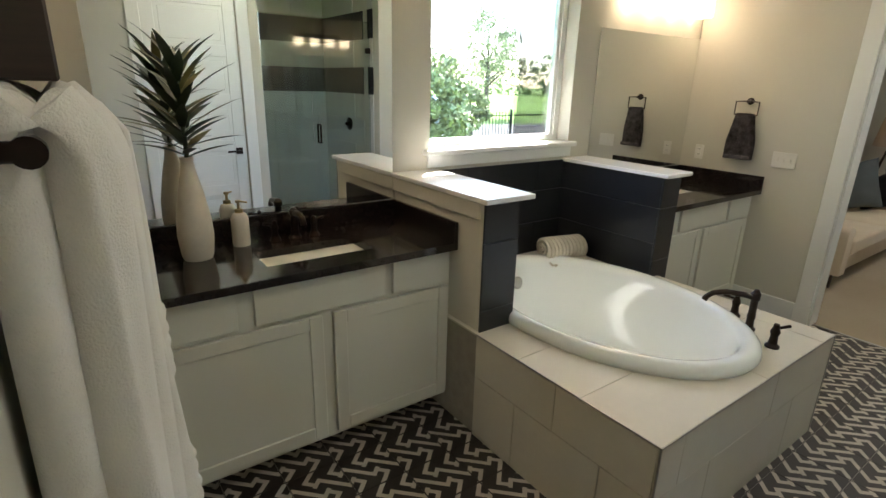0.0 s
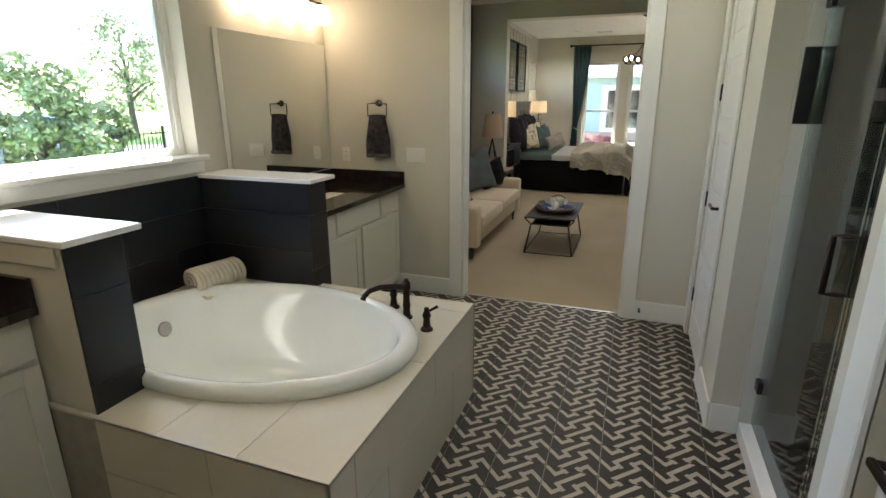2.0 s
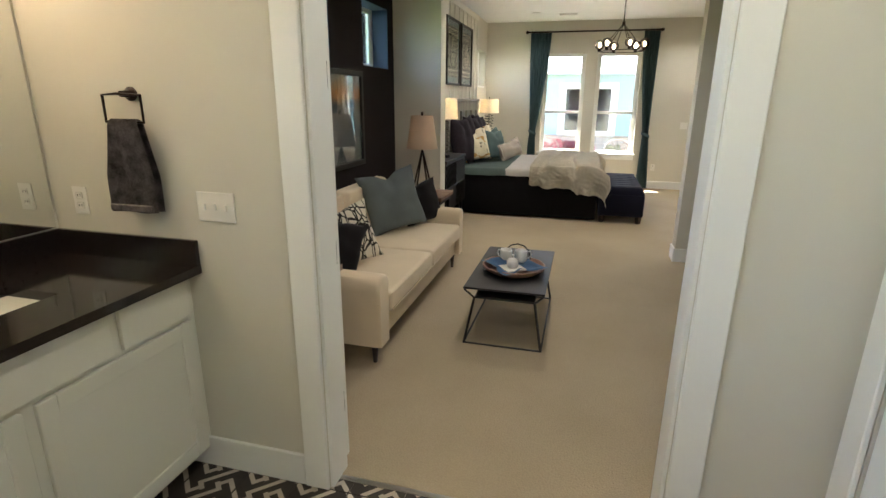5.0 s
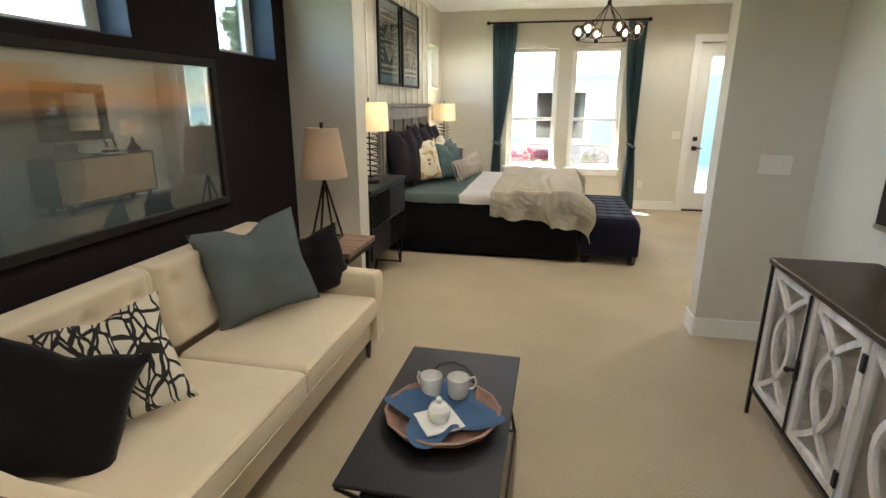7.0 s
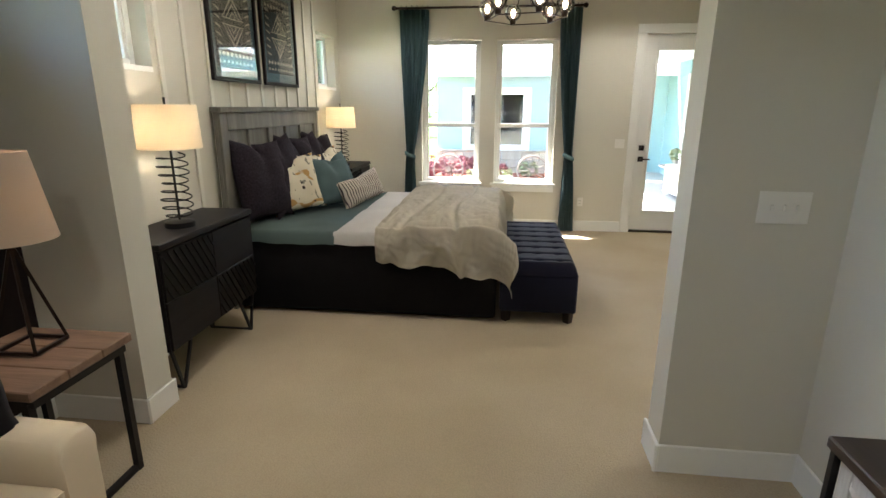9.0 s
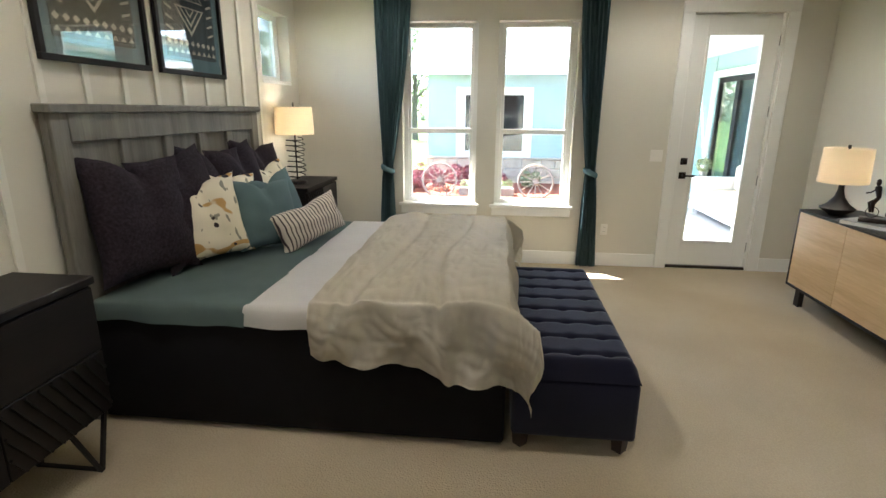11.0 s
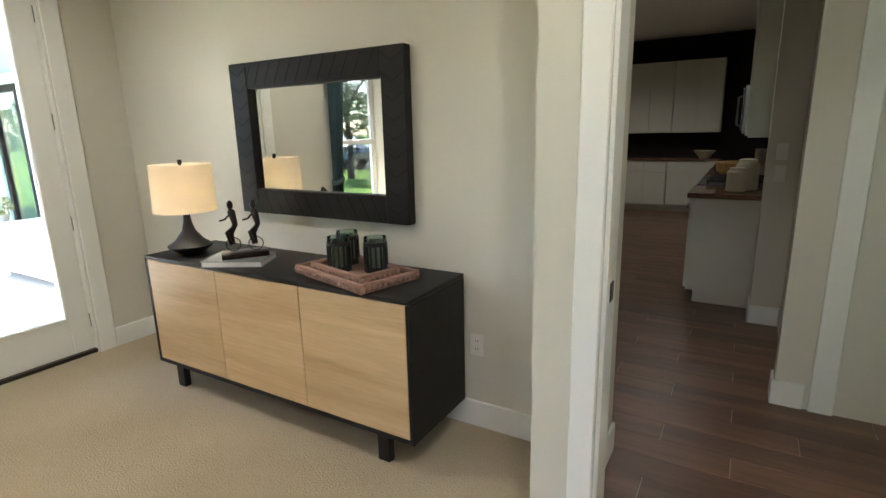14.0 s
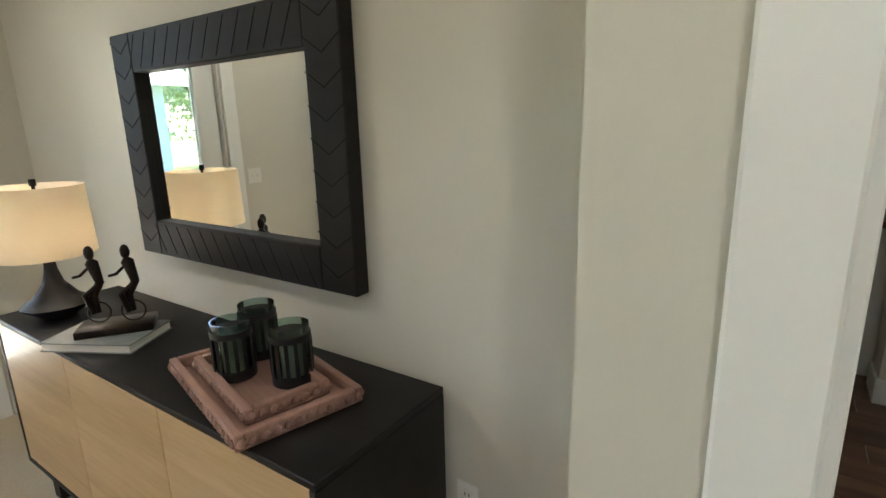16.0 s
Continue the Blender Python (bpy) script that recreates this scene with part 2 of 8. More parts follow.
BLACKCLOTH = surf("black_velvet_cloth", (0.007, 0.006, 0.007), 0.9, var=0.2, scale=8, fine=500, bump=0.3, dist=0.001, sheen=0.05)
PLUM = surf("dark_plum_quilted_cloth", (0.018, 0.013, 0.018), 0.9, var=0.6, scale=70, fine=300, bump=0.6, dist=0.002)
NAVY = surf("navy_tufted_cloth", (0.0038, 0.0040, 0.0135), 0.9, var=0.15, scale=6, fine=500, bump=0.3, dist=0.001, sheen=0.15)
WHITECLOTH = surf("white_bed_linen", (0.76, 0.73, 0.69), 0.9, var=0.03, scale=6, fine=500, bump=0.3, dist=0.001)
DUVET = surf("oatmeal_linen_duvet", (0.64, 0.58, 0.465), 0.92, var=0.06, scale=5, fine=450, bump=0.4, dist=0.001)
BEDBLACK = surf("black_upholstery", (0.005, 0.0045, 0.0055), 0.9, var=0.2, scale=6, fine=500, bump=0.3, dist=0.001)
NAPKIN = surf("blue_napkin", (0.06, 0.11, 0.20), 0.9, var=0.1, scale=8, fine=500, bump=0.3, dist=0.001)
LEAF = surf("dark_leaf", (0.035, 0.055, 0.028), 0.4, var=0.4, scale=20, bump=0.05)
LEAFY = surf("yellowed_leaf", (0.16, 0.15, 0.05), 0.4, var=0.3, scale=20, bump=0.05)
VASE = surf("cream_pottery", (0.66, 0.60, 0.50), 0.55, var=0.05, scale=15, fine=60, bump=0.1)
OAK = grain("pale_oak_veneer", (0.46, 0.30, 0.14), (0.66, 0.47, 0.26), 0.42, axis=0, scale=6, ring=14, per_object=0.04, coat=0.15, bump=0.04)
DARKWOOD = grain("espresso_wood", (0.018, 0.011, 0.009), (0.045, 0.027, 0.020), 0.38, axis=0, scale=9, bump=0.15)
BLACKWOOD = grain("blackened_wood", (0.0045, 0.0036, 0.0036), (0.0117, 0.0095, 0.0090), 0.5, axis=0, scale=9, bump=0.2, spec=0.28)
GREYWOOD = grain("weathered_grey_wood", (0.085, 0.079, 0.063), (0.19, 0.18, 0.15), 0.6, axis=2, scale=9, bump=0.3, per_object=0.06)
TABLEWOOD = grain("reclaimed_brown_wood", (0.115, 0.066, 0.043), (0.28, 0.178, 0.12), 0.55, axis=1, scale=8, bump=0.25)
PLANK = grain("wood_look_floor_plank", (0.070, 0.036, 0.022), (0.20, 0.11, 0.068), 0.36, axis=0, scale=6, ring=12, per_object=0.25, bump=0.1)
WHITEWASH = grain("whitewashed_wood", (0.42, 0.38, 0.34), (0.68, 0.65, 0.60), 0.7, axis=2, scale=10, bump=0.3)
PINKTRAY = grain("carved_blush_wood", (0.20, 0.11, 0.08), (0.36, 0.21, 0.16), 0.6, axis=0, scale=14, bump=0.3)
MIRROR = surf("mirror_silver", (0.86, 0.88, 0.86), 0.0, 1.0, var=0.0, bump=0.0)
PANE = glass_pane("window_glass", (0.96, 0.98, 0.97), 0.045)
SHOWERGLASS = glass_pane("shower_glass", (0.86, 0.91, 0.89), 0.08)
PICGLASS = glass_pane("picture_glass", (1, 1, 1), 0.03, 0.0, 0.4)
BULBGLASS = glass_pane("bulb_globe_glass", (0.95, 0.95, 0.95), 0.08)
SCREEN = surf("tv_screen", (0.008, 0.009, 0.012), 0.12, var=0.0, bump=0.0)
PLASTICW = surf("white_plastic", (0.74, 0.72, 0.66), 0.35, var=0.0, bump=0.0)
CARPET = carpet_material()
SHADE = shade_cloth("linen_lampshade", (0.80, 0.72, 0.58))
FROST = glow("frosted_lit_glass", (1.0, 0.76, 0.50), 1.05)
BULB = glow("lit_filament", (1.0, 0.70, 0.42), 6.0)
CANLIGHT = glow("recessed_lamp_lens", (1.0, 0.93, 0.82), 1.2)
WHITEBOARD = surf("board_and_batten_paint", (0.66, 0.64, 0.56), 0.5, var=0.02, bump=0.03)
SIDING = surf("blue_lap_siding", (0.28, 0.38, 0.42), 0.7, var=0.06, scale=3, fine=60, bump=0.1)
PORCHSIDING = surf("pale_aqua_siding", (0.33, 0.50, 0.52), 0.7, var=0.04, scale=3, fine=60, bump=0.1)
SHINGLE = surf("grey_roof_shingle", (0.30, 0.29, 0.28), 0.9, var=0.3, scale=8, fine=60, bump=0.6, dist=0.01)
LIMESTONE = surf("limestone_block", (0.45, 0.38, 0.30), 0.9, var=0.2, scale=6, fine=40, bump=0.6, dist=0.01)
GRASS = surf("lawn_grass", (0.10, 0.17, 0.03), 0.95, var=0.35, scale=1.2, fine=60, bump=0.8, dist=0.02)
CONCRETE = surf("pale_concrete", (0.42, 0.40, 0.37), 0.9, var=0.08, scale=3, fine=60, bump=0.2)
TREELEAF = surf("tree_leaf", (0.22, 0.25, 0.12), 0.75, var=0.5, scale=3, bump=0.0)
BARK = surf("tree_bark", (0.10, 0.08, 0.06), 0.95, var=0.3, scale=10, fine=60, bump=0.8, dist=0.01)
PINKLEAF = surf("red_shrub_leaf", (0.20, 0.05, 0.06), 0.8, var=0.5, scale=6, bump=0.0)


# ---- building ----
def link_mesh(name, bm, mats, parent=None, label="", smooth=False):
    me = bpy.data.meshes.new(name)
    bmesh.ops.recalc_face_normals(bm, faces=bm.faces)
    bm.to_mesh(me)
    bm.free()
    for m in mats if isinstance(mats, (list, tuple)) else [mats]:
        me.materials.append(m)
    if smooth:
        me.polygons.foreach_set("use_smooth", [True] * len(me.polygons))
        me.set_sharp_from_angle(angle=radians(smooth if smooth is not True else 40))
    ob = new(name, me)
    ob.parent = parent
    if label:
        ob["label"] = label
    return ob


def part(name, bm, material, parent, label="", smooth=False):
    return link_mesh(name, bm, material, parent, label, smooth)


def thing(name, x, y, z, label, category, rz=0.0, group="", rx=0.0, ry=0.0):
    e = new(name)
    e.empty_display_size = 0.1
    e.matrix_world = pose(x, y, z, rx, ry, rz)
    return tagged(e, label, category, group)


def setting(name, bm, material, label="", smooth=False):
    return tagged(link_mesh(name, bm, material, None, label, smooth), kind="structure")


def box(bm, x0, y0, z0, x1, y1, z1, bevel=0.0, seg=2, mat=0):
    vs = bmesh.ops.create_cube(bm, size=1.0)["verts"]
    c = Vector(((x0 + x1) / 2, (y0 + y1) / 2, (z0 + z1) / 2))
    for v in vs:
        v.co = Vector((v.co.x * abs(x1 - x0), v.co.y * abs(y1 - y0), v.co.z * abs(z1 - z0))) + c
    fs = {f for v in vs for f in v.link_faces}
    for f in fs:
        f.material_index = mat
    if bevel:
        es = list({e for v in vs for e in v.link_edges})
        made = bmesh.ops.bevel(bm, geom=es, offset=bevel, segments=seg, affect="EDGES", profile=0.5)
        for f in made["faces"]:
            f.material_index = mat
    return bm


def bx(*a, **k):
    return box(bmesh.new(), *a, **k)


def ring(bm, c, r, seg, u, v):
    return [bm.verts.new(c + u * (r * math.cos(2 * math.pi * i / seg)) + v * (r * math.sin(2 * math.pi * i / seg))) for i in range(seg)]


def frame_of(d):
    d = d.normalized()
    u = d.cross(Vector((0, 0, 1)))
    u = Vector((1, 0, 0)) if u.length < 1e-4 else u.normalized()
    return u, d.cross(u).normalized()


def skin(bm, rings, caps=True, closed=False, mat=0):
    n = len(rings[0])
    pairs = list(zip(rings, rings[1:])) + ([(rings[-1], rings[0])] if closed else [])
    for a, b in pairs:
        for i in range(n):
            bm.faces.new((a[i], a[(i + 1) % n], b[(i + 1) % n], b[i])).material_index = mat
    if caps and not closed:
        bm.faces.new(rings[0][::-1]).material_index = mat
        bm.faces.new(rings[-1]).material_index = mat
    return bm


def rod(bm, p0, p1, r0, r1=None, seg=10, mat=0):
    p0, p1 = Vector(p0), Vector(p1)
    u, v = frame_of(p1 - p0)
    return skin(bm, [ring(bm, p0, r0, seg, u, v), ring(bm, p1, r0 if r1 is None else r1, seg, u, v)], mat=mat)


def tube(bm, pts, r, seg=8, closed=False, mat=0):
    pts = [Vector(p) for p in pts]
    rings = []
    u = None
    n = len(pts)
    for i, p in enumerate(pts):
        a = pts[(i - 1) % n] if closed or i else p
        b = pts[(i + 1) % n] if closed or i < n - 1 else p
        d = (b - a).normalized()
        if u is None:
            u, v = frame_of(d)
        else:
            u = (u - d * u.dot(d)).normalized()
            v = d.cross(u)
        rings.append(ring(bm, p, r[i] if isinstance(r, (list, tuple)) else r, seg, u, v))
    return skin(bm, rings, closed=closed, mat=mat)


def bar(bm, p0, p1, w, h, mat=0):
    """A square bar between two points."""
    p0, p1 = Vector(p0), Vector(p1)
    u, v = frame_of(p1 - p0)
    rings = [[bm.verts.new(p + u * (a * w / 2) + v * (b * h / 2)) for a, b in ((-1, -1), (1, -1), (1, 1), (-1, 1))] for p in (p0, p1)]
    return skin(bm, rings, mat=mat)


def lathe(bm, profile, seg=28, c=(0, 0, 0), mat=0, sx=1.0, sy=1.0):
    c = Vector(c)
    rings = []
    for r, z in profile:
        rings.append([bm.verts.new(c + Vector((max(r, 1e-4) * sx * math.cos(2 * math.pi * i / seg), max(r, 1e-4) * sy * math.sin(2 * math.pi * i / seg), z))) for i in range(seg)])
    return skin(bm, rings, mat=mat)


def ball(bm, c, r, seg=14, mat=0, s=(1, 1, 1)):
    k = seg // 2 + 1
    return lathe_scaled(bm, [(r * math.sin(math.pi * i / k), -r * math.cos(math.pi * i / k)) for i in range(k + 1)], seg, c, mat, s)


def lathe_scaled(bm, prof, seg, c, mat, s):
    c = Vector(c)
    rings = [[bm.verts.new(c + Vector((max(r, 1e-4) * math.cos(2 * math.pi * i / seg) * s[0], max(r, 1e-4) * math.sin(2 * math.pi * i / seg) * s[1], z * s[2]))) for i in range(seg)] for r, z in prof]
    return skin(bm, rings, mat=mat)


def grid(bm, fn, nu, nv, closed_u=False, mat=0):
    """A sheet of nu x nv cells; fn(u, v) gives its point."""
    vs = [[bm.verts.new(fn(i / nu, j / nv)) for j in range(nv + 1)] for i in range(nu + (0 if closed_u else 1))]
    for i in range(nu):
        for j in range(nv):
            k = (i + 1) % len(vs)
            bm.faces.new((vs[i][j], vs[k][j], vs[k][j + 1], vs[i][j + 1])).material_index = mat
    return bm


def wall(name, axis, a0, a1, u0, u1, z0, z1, holes, mat, label=""):
    """A wall with thickness a0..a1 across the axis, along u0..u1, with openings (ua, ub, za, zb) through it."""
    us = sorted({u0, u1, *[min(max(h[k], u0), u1) for h in holes for k in (0, 1)]})
    zs = sorted({z0, z1, *[min(max(h[k], z0), z1) for h in holes for k in (2, 3)]})
    full = lambda i, j: 0 <= i < len(us) - 1 and 0 <= j < len(zs) - 1 and not any(h[0] < (us[i] + us[i + 1]) / 2 < h[1] and h[2] < (zs[j] + zs[j + 1]) / 2 < h[3] for h in holes)
    bm = bmesh.new()
    pt = (lambda a, u, z: bm.verts.new((a, u, z))) if axis == "x" else (lambda a, u, z: bm.verts.new((u, a, z)))
    for i in range(len(us) - 1):
        for j in range(len(zs) - 1):
            if not full(i, j):
                continue
            ua, ub, za, zb = us[i], us[i + 1], zs[j], zs[j + 1]
            for a in (a0, a1):
                bm.faces.new([pt(a, *q) for q in ((ua, za), (ub, za), (ub, zb), (ua, zb))])
            for (di, dj), q in (((-1, 0), ((ua, za), (ua, zb))), ((1, 0), ((ub, za), (ub, zb))), ((0, -1), ((ua, za), (ub, za))), ((0, 1), ((ua, zb), (ub, zb)))):
                if not full(i + di, j + dj):
                    bm.faces.new([pt(a0, *q[0]), pt(a0, *q[1]), pt(a1, *q[1]), pt(a1, *q[0])])
    bmesh.ops.remove_doubles(bm, verts=bm.verts, dist=1e-5)
    return setting(name, bm, mat, label)


def casing(name, axis, face, out, u0, u1, z1, w=0.105, d=0.02, z0=0.0, mat=None):
    """Door trim on one face of a wall: two legs and a head round an opening."""
    bm = bmesh.new()
    a, b = sorted((face + out * 0.002, face + out * d))
    for q in ((u0 - w, u0, z0, z1), (u1, u1 + w, z0, z1), (u0 - w, u1 + w, z1, z1 + w)):
        if axis == "x":
            box(bm, a, q[0], q[2], b, q[1], q[3], 0.004, 1)
        else:
            box(bm, q[0], a, q[2], q[1], b, q[3], 0.004, 1)
    return setting(name, bm, mat or TRIMW)


def skirting(bm, x0, y0, x1, y1, out, h=0.14, d=0.016):
    """A run of baseboard along a wall face from one corner to the other; out: the side it stands on."""
    if abs(x1 - x0) > abs(y1 - y0):
        a, b = sorted((y0 + out * 0.001, y0 + out * d))
        box(bm, min(x0, x1), a, 0.0, max(x0, x1), b, h, 0.004, 1)
    else:
        a, b = sorted((x0 + out * 0.001, x0 + out * d))
        box(bm, a, min(y0, y1), 0.0, b, max(y0, y1), h, 0.004, 1)

# ---- the house: floors, walls, ceilings ----
H = 2.95
setting("bedroom_floor", bx(4.34, -2.26, -0.10, 12.9, 2.45, 0.004), CARPET, "beige looped carpet")
setting("bedroom_floor_alcove", bx(9.64, -2.90, -0.10, 12.9, -2.2601, 0.004), CARPET, "beige looped carpet")
setting("bath_subfloor", bx(-1.6, -2.1, -0.10, 4.338, 2.5, -0.006), GROUT)
setting("hall_subfloor", bx(6.9, -11.2, -0.10, 13.0, -2.262, -0.008), GROUT)
setting("ceiling", bx(-1.72, -11.2, H, 13.08, 2.64, H + 0.12), CEIL, "painted ceiling")

wall("wall_bath_window", "y", 2.42, 2.60, -1.6, 4.40, 0.0, H, [(1.62, 2.78, 1.31, 2.72)], WALL)
wall("wall_bath_end", "x", 4.26, 4.40, -2.1, 2.42, 0.0, H, [(-0.08, 1.21, -0.01, 2.44)], WALL)
wall("wall_bath_closet", "y", -0.67, -0.55, 2.93, 4.26, 0.0, H, [(3.42, 4.12, -0.01, 2.44)], WALL)
wall("wall_bath_water_closet", "y", -0.67, -0.55, -1.6, 1.62, 0.0, H, [(0.62, 1.42, -0.01, 2.44)], WALL)
setting("wall_shower_jamb", bx(2.93, -0.80, 0.0, 3.12, -0.672, H), WALL)
setting("wall_shower_far", bx(2.95, -2.1, 0.0, 3.12, -0.802, H), WALL)
setting("wall_shower_back", bx(-1.6, -2.22, 0.0, 4.26, -2.102, H), WALL)
setting("wall_shower_near", bx(1.50, -2.1, 0.0, 1.62, -0.672, H), WALL)
setting("wall_bath_towels", bx(-0.29, 0.20, 0.0, -0.15, 2.42, H), WALL)
setting("wall_bath_entry", bx(-1.72, -2.1, 0.0, -1.602, 2.6, H), WALL)

wall("wall_sitting_dark", "y", 2.34, 2.62, 4.40, 8.18, 0.0, H, [(4.75, 5.39, 1.88, 2.46), (6.06, 6.70, 1.88, 2.46), (7.37, 8.02, 1.88, 2.46)], DARKW, "dark aubergine accent wall")
setting("wall_wing_bed", bx(8.18, 1.81, 0.0, 8.38, 2.34, H), WALL)
setting("header_sitting", bx(8.12, -0.70, 2.72, 8.36, 1.81, H), WALL)
setting("wall_wing_hall", bx(8.12, -2.38, 0.0, 8.30, -0.70, H), WALL)
setting("wall_television", bx(4.40, -1.42, 0.0, 8.12, -1.285, H), WALL)
wall("wall_bedroom_headboard", "y", 2.20, 2.40, 8.38, 12.9, 0.0, H, [(8.55, 9.15, 1.82, 2.42), (12.08, 12.72, 1.82, 2.42)], WALL)
wall("wall_bedroom_window", "x", 12.9, 13.08, -2.98, 2.40, 0.0, H, [(0.36, 1.12, 0.62, 2.40), (-0.60, 0.165, 0.62, 2.40), (-2.43, -1.62, -0.01, 2.45)], WALL)
setting("wall_dresser", bx(9.647, -2.98, 0.0, 12.9, -2.86, H), WALL)
setting("wall_jog", bx(9.52, -2.98, 0.0, 9.645, -2.26, H), WALL)
wall("wall_hall_door", "y", -2.38, -2.26, 8.30, 9.52, 0.0, H, [(8.56, 9.43, -0.01, 2.45)], WALL)
setting("wall_hall_near", bx(9.76, -3.79, 0.0, 9.88, -2.982, H), WALL)
setting("wall_hall_far", bx(6.9, -3.92, 0.0, 8.86, -3.80, H), WALL)
setting("wall_hall_left", bx(6.9, -3.80, 0.0, 7.0, -2.38, H), WALL)
setting("wall_kitchen_side", bx(8.66, -11.0, 0.0, 8.78, -3.922, H), WALL)
setting("wall_kitchen_pier", bx(8.782, -5.32, 0.0, 8.98, -5.08, H), WALL)
setting("wall_kitchen_back", bx(8.66, -11.12, 0.0, 12.9, -11.002, H), DARKW)
setting("wall_kitchen_far", bx(12.9, -11.12, 0.0, 13.08, -2.982, H), WALL)

# baseboards
bm = bmesh.new()
for run in ((4.26, 1.96, 4.26, 1.315, -1), (4.26, -0.185, 4.26, -0.55, -1), (4.26, -0.55, 4.225, -0.55, 1), (3.315, -0.55, 2.93, -0.55, 1), (1.525, -0.55, 1.62, -0.55, 1), (-1.6, -0.55, 0.515, -0.55, 1), (2.93, -0.55, 2.93, -0.68, -1),
            (-0.15, 0.20, -0.15, 1.85, 1), (-0.29, 0.20, -0.15, 0.20, -1)):
    skirting(bm, *run, h=0.15)
for run in ((8.18, 2.34, 8.18, 1.79, -1), (8.16, 1.81, 8.40, 1.81, -1), (8.38, 1.81, 8.38, 2.2, 1), (8.12, -1.285, 8.12, -0.68, -1), (8.10, -0.70, 8.32, -0.70, 1), (8.30, -0.70, 8.30, -2.26, 1),
            (4.40, -1.285, 8.12, -1.285, 1), (4.40, 2.34, 8.18, 2.34, -1), (4.40, 1.33, 4.40, 2.34, 1), (4.40, -0.20, 4.40, -1.285, 1), (8.38, 2.2, 12.9, 2.2, -1),
            (12.9, 2.2, 12.9, -1.51, -1), (12.9, -2.54, 12.9, -2.86, -1), (9.68, -2.86, 12.9, -2.86, 1), (9.645, -2.245, 9.645, -2.86, 1), (9.515, -2.26, 9.661, -2.26, 1), (8.30, -2.26, 8.475, -2.26, 1),
            (9.52, -2.40, 9.52, -2.98, -1), (8.876, -3.80, 8.73, -3.80, 1), (8.86, -3.80, 8.86, -3.92, 1), (8.78, -3.93, 8.78, -5.08, 1), (8.782, -5.08, 8.996, -5.08, 1), (8.98, -5.06, 8.98, -5.32, 1), (7.0, -2.38, 7.0, -3.8, 1)):
    skirting(bm, *run, h=0.14)
setting("baseboard", bm, TRIMW, "white painted baseboard")

casing("trim_bath_door_bath_side", "x", 4.26, -1, -0.08, 1.21, 2.44)
casing("trim_bath_door_sitting_side", "x", 4.40, 1, -0.08, 1.21, 2.44)
casing("trim_closet_door", "y", -0.55, 1, 3.42, 4.12, 2.44)
casing("trim_water_closet_door", "y", -0.55, 1, 0.62, 1.42, 2.44)
casing("trim_patio_door", "x", 12.9, -1, -2.43, -1.62, 2.45)
casing("trim_hall_door_bedroom_side", "y", -2.26, 1, 8.56, 9.43, 2.45, 0.082)
casing("trim_hall_door_hall_side", "y", -2.38, -1, 8.56, 9.43, 2.45, 0.082)
casing("trim_hall_closet_door", "y", -3.80, 1, 7.80, 8.60, 2.44)
bm = bmesh.new()
for y in (-0.08, 1.21):
    s = 1 if y < 0 else -1
    box(bm, 4.262, *sorted((y, y + s * 0.014))[:1], 0.0, 4.398, sorted((y, y + s * 0.014))[1], 2.44, 0.002, 1)
box(bm, 4.262, -0.066, 2.426, 4.398, 1.196, 2.44)
for x in (8.56, 9.43):
    s = 1 if x < 9 else -1
    a, b = sorted((x, x + s * 0.014))
    box(bm, a, -2.378, 0.0, b, -2.262, 2.45, 0.002, 1)
for y in (-2.43, -1.62):
    s = 1 if y < -2 else -1
    a, b = sorted((y, y + s * 0.012))
    box(bm, 12.902, a, 0.0, 13.07, b, 2.45)
setting("door_jambs", bm, TRIMW)
setting("bath_threshold", bx(4.318, -0.065, -0.004, 4.345, 1.195, 0.004, 0.002, 1), NICKEL)


# ---- doors ----
def panel_door(name, w, h, label, panels=5, t=0.036, lever=0.07, lever_z=0.97):
    """A flat door with sunk panels; local x along its width from the hinge side, y its thickness."""
    d = thing(name, 0, 0, 0, label, "door")
    bm = bmesh.new()
    st, gap = 0.11, 0.105
    ph = (h - 0.14 - 0.20 - (panels - 1) * gap) / panels
    box(bm, 0, -t / 2 + 0.007, 0, w, t / 2 - 0.007, h)
    for s in (-1, 1):
        y0, y1 = sorted((s * (t / 2 - 0.008), s * t / 2))
        box(bm, 0, y0, 0, st, y1, h, 0.003, 1)
        box(bm, w - st, y0, 0, w, y1, h, 0.003, 1)
        z = 0.0
        for i in range(panels + 1):
            hh = 0.20 if i == 0 else (0.14 if i == panels else gap)
            box(bm, st, y0, z, w - st, y1, z + hh, 0.003, 1)
            if i < panels:
                a, b = sorted((s * (t / 2 - 0.008), s * (t / 2 - 0.003)))
                box(bm, st + 0.035, a, z + hh + 0.035, w - st - 0.035, b, z + hh + ph - 0.035, 0.004, 1)
            z += hh + ph
    part("leaf", bm, TRIMW, d)
    handle(d, w - lever, lever_z, t / 2, -1)
    handle(d, w - lever, lever_z, -t / 2, -1)
    return d


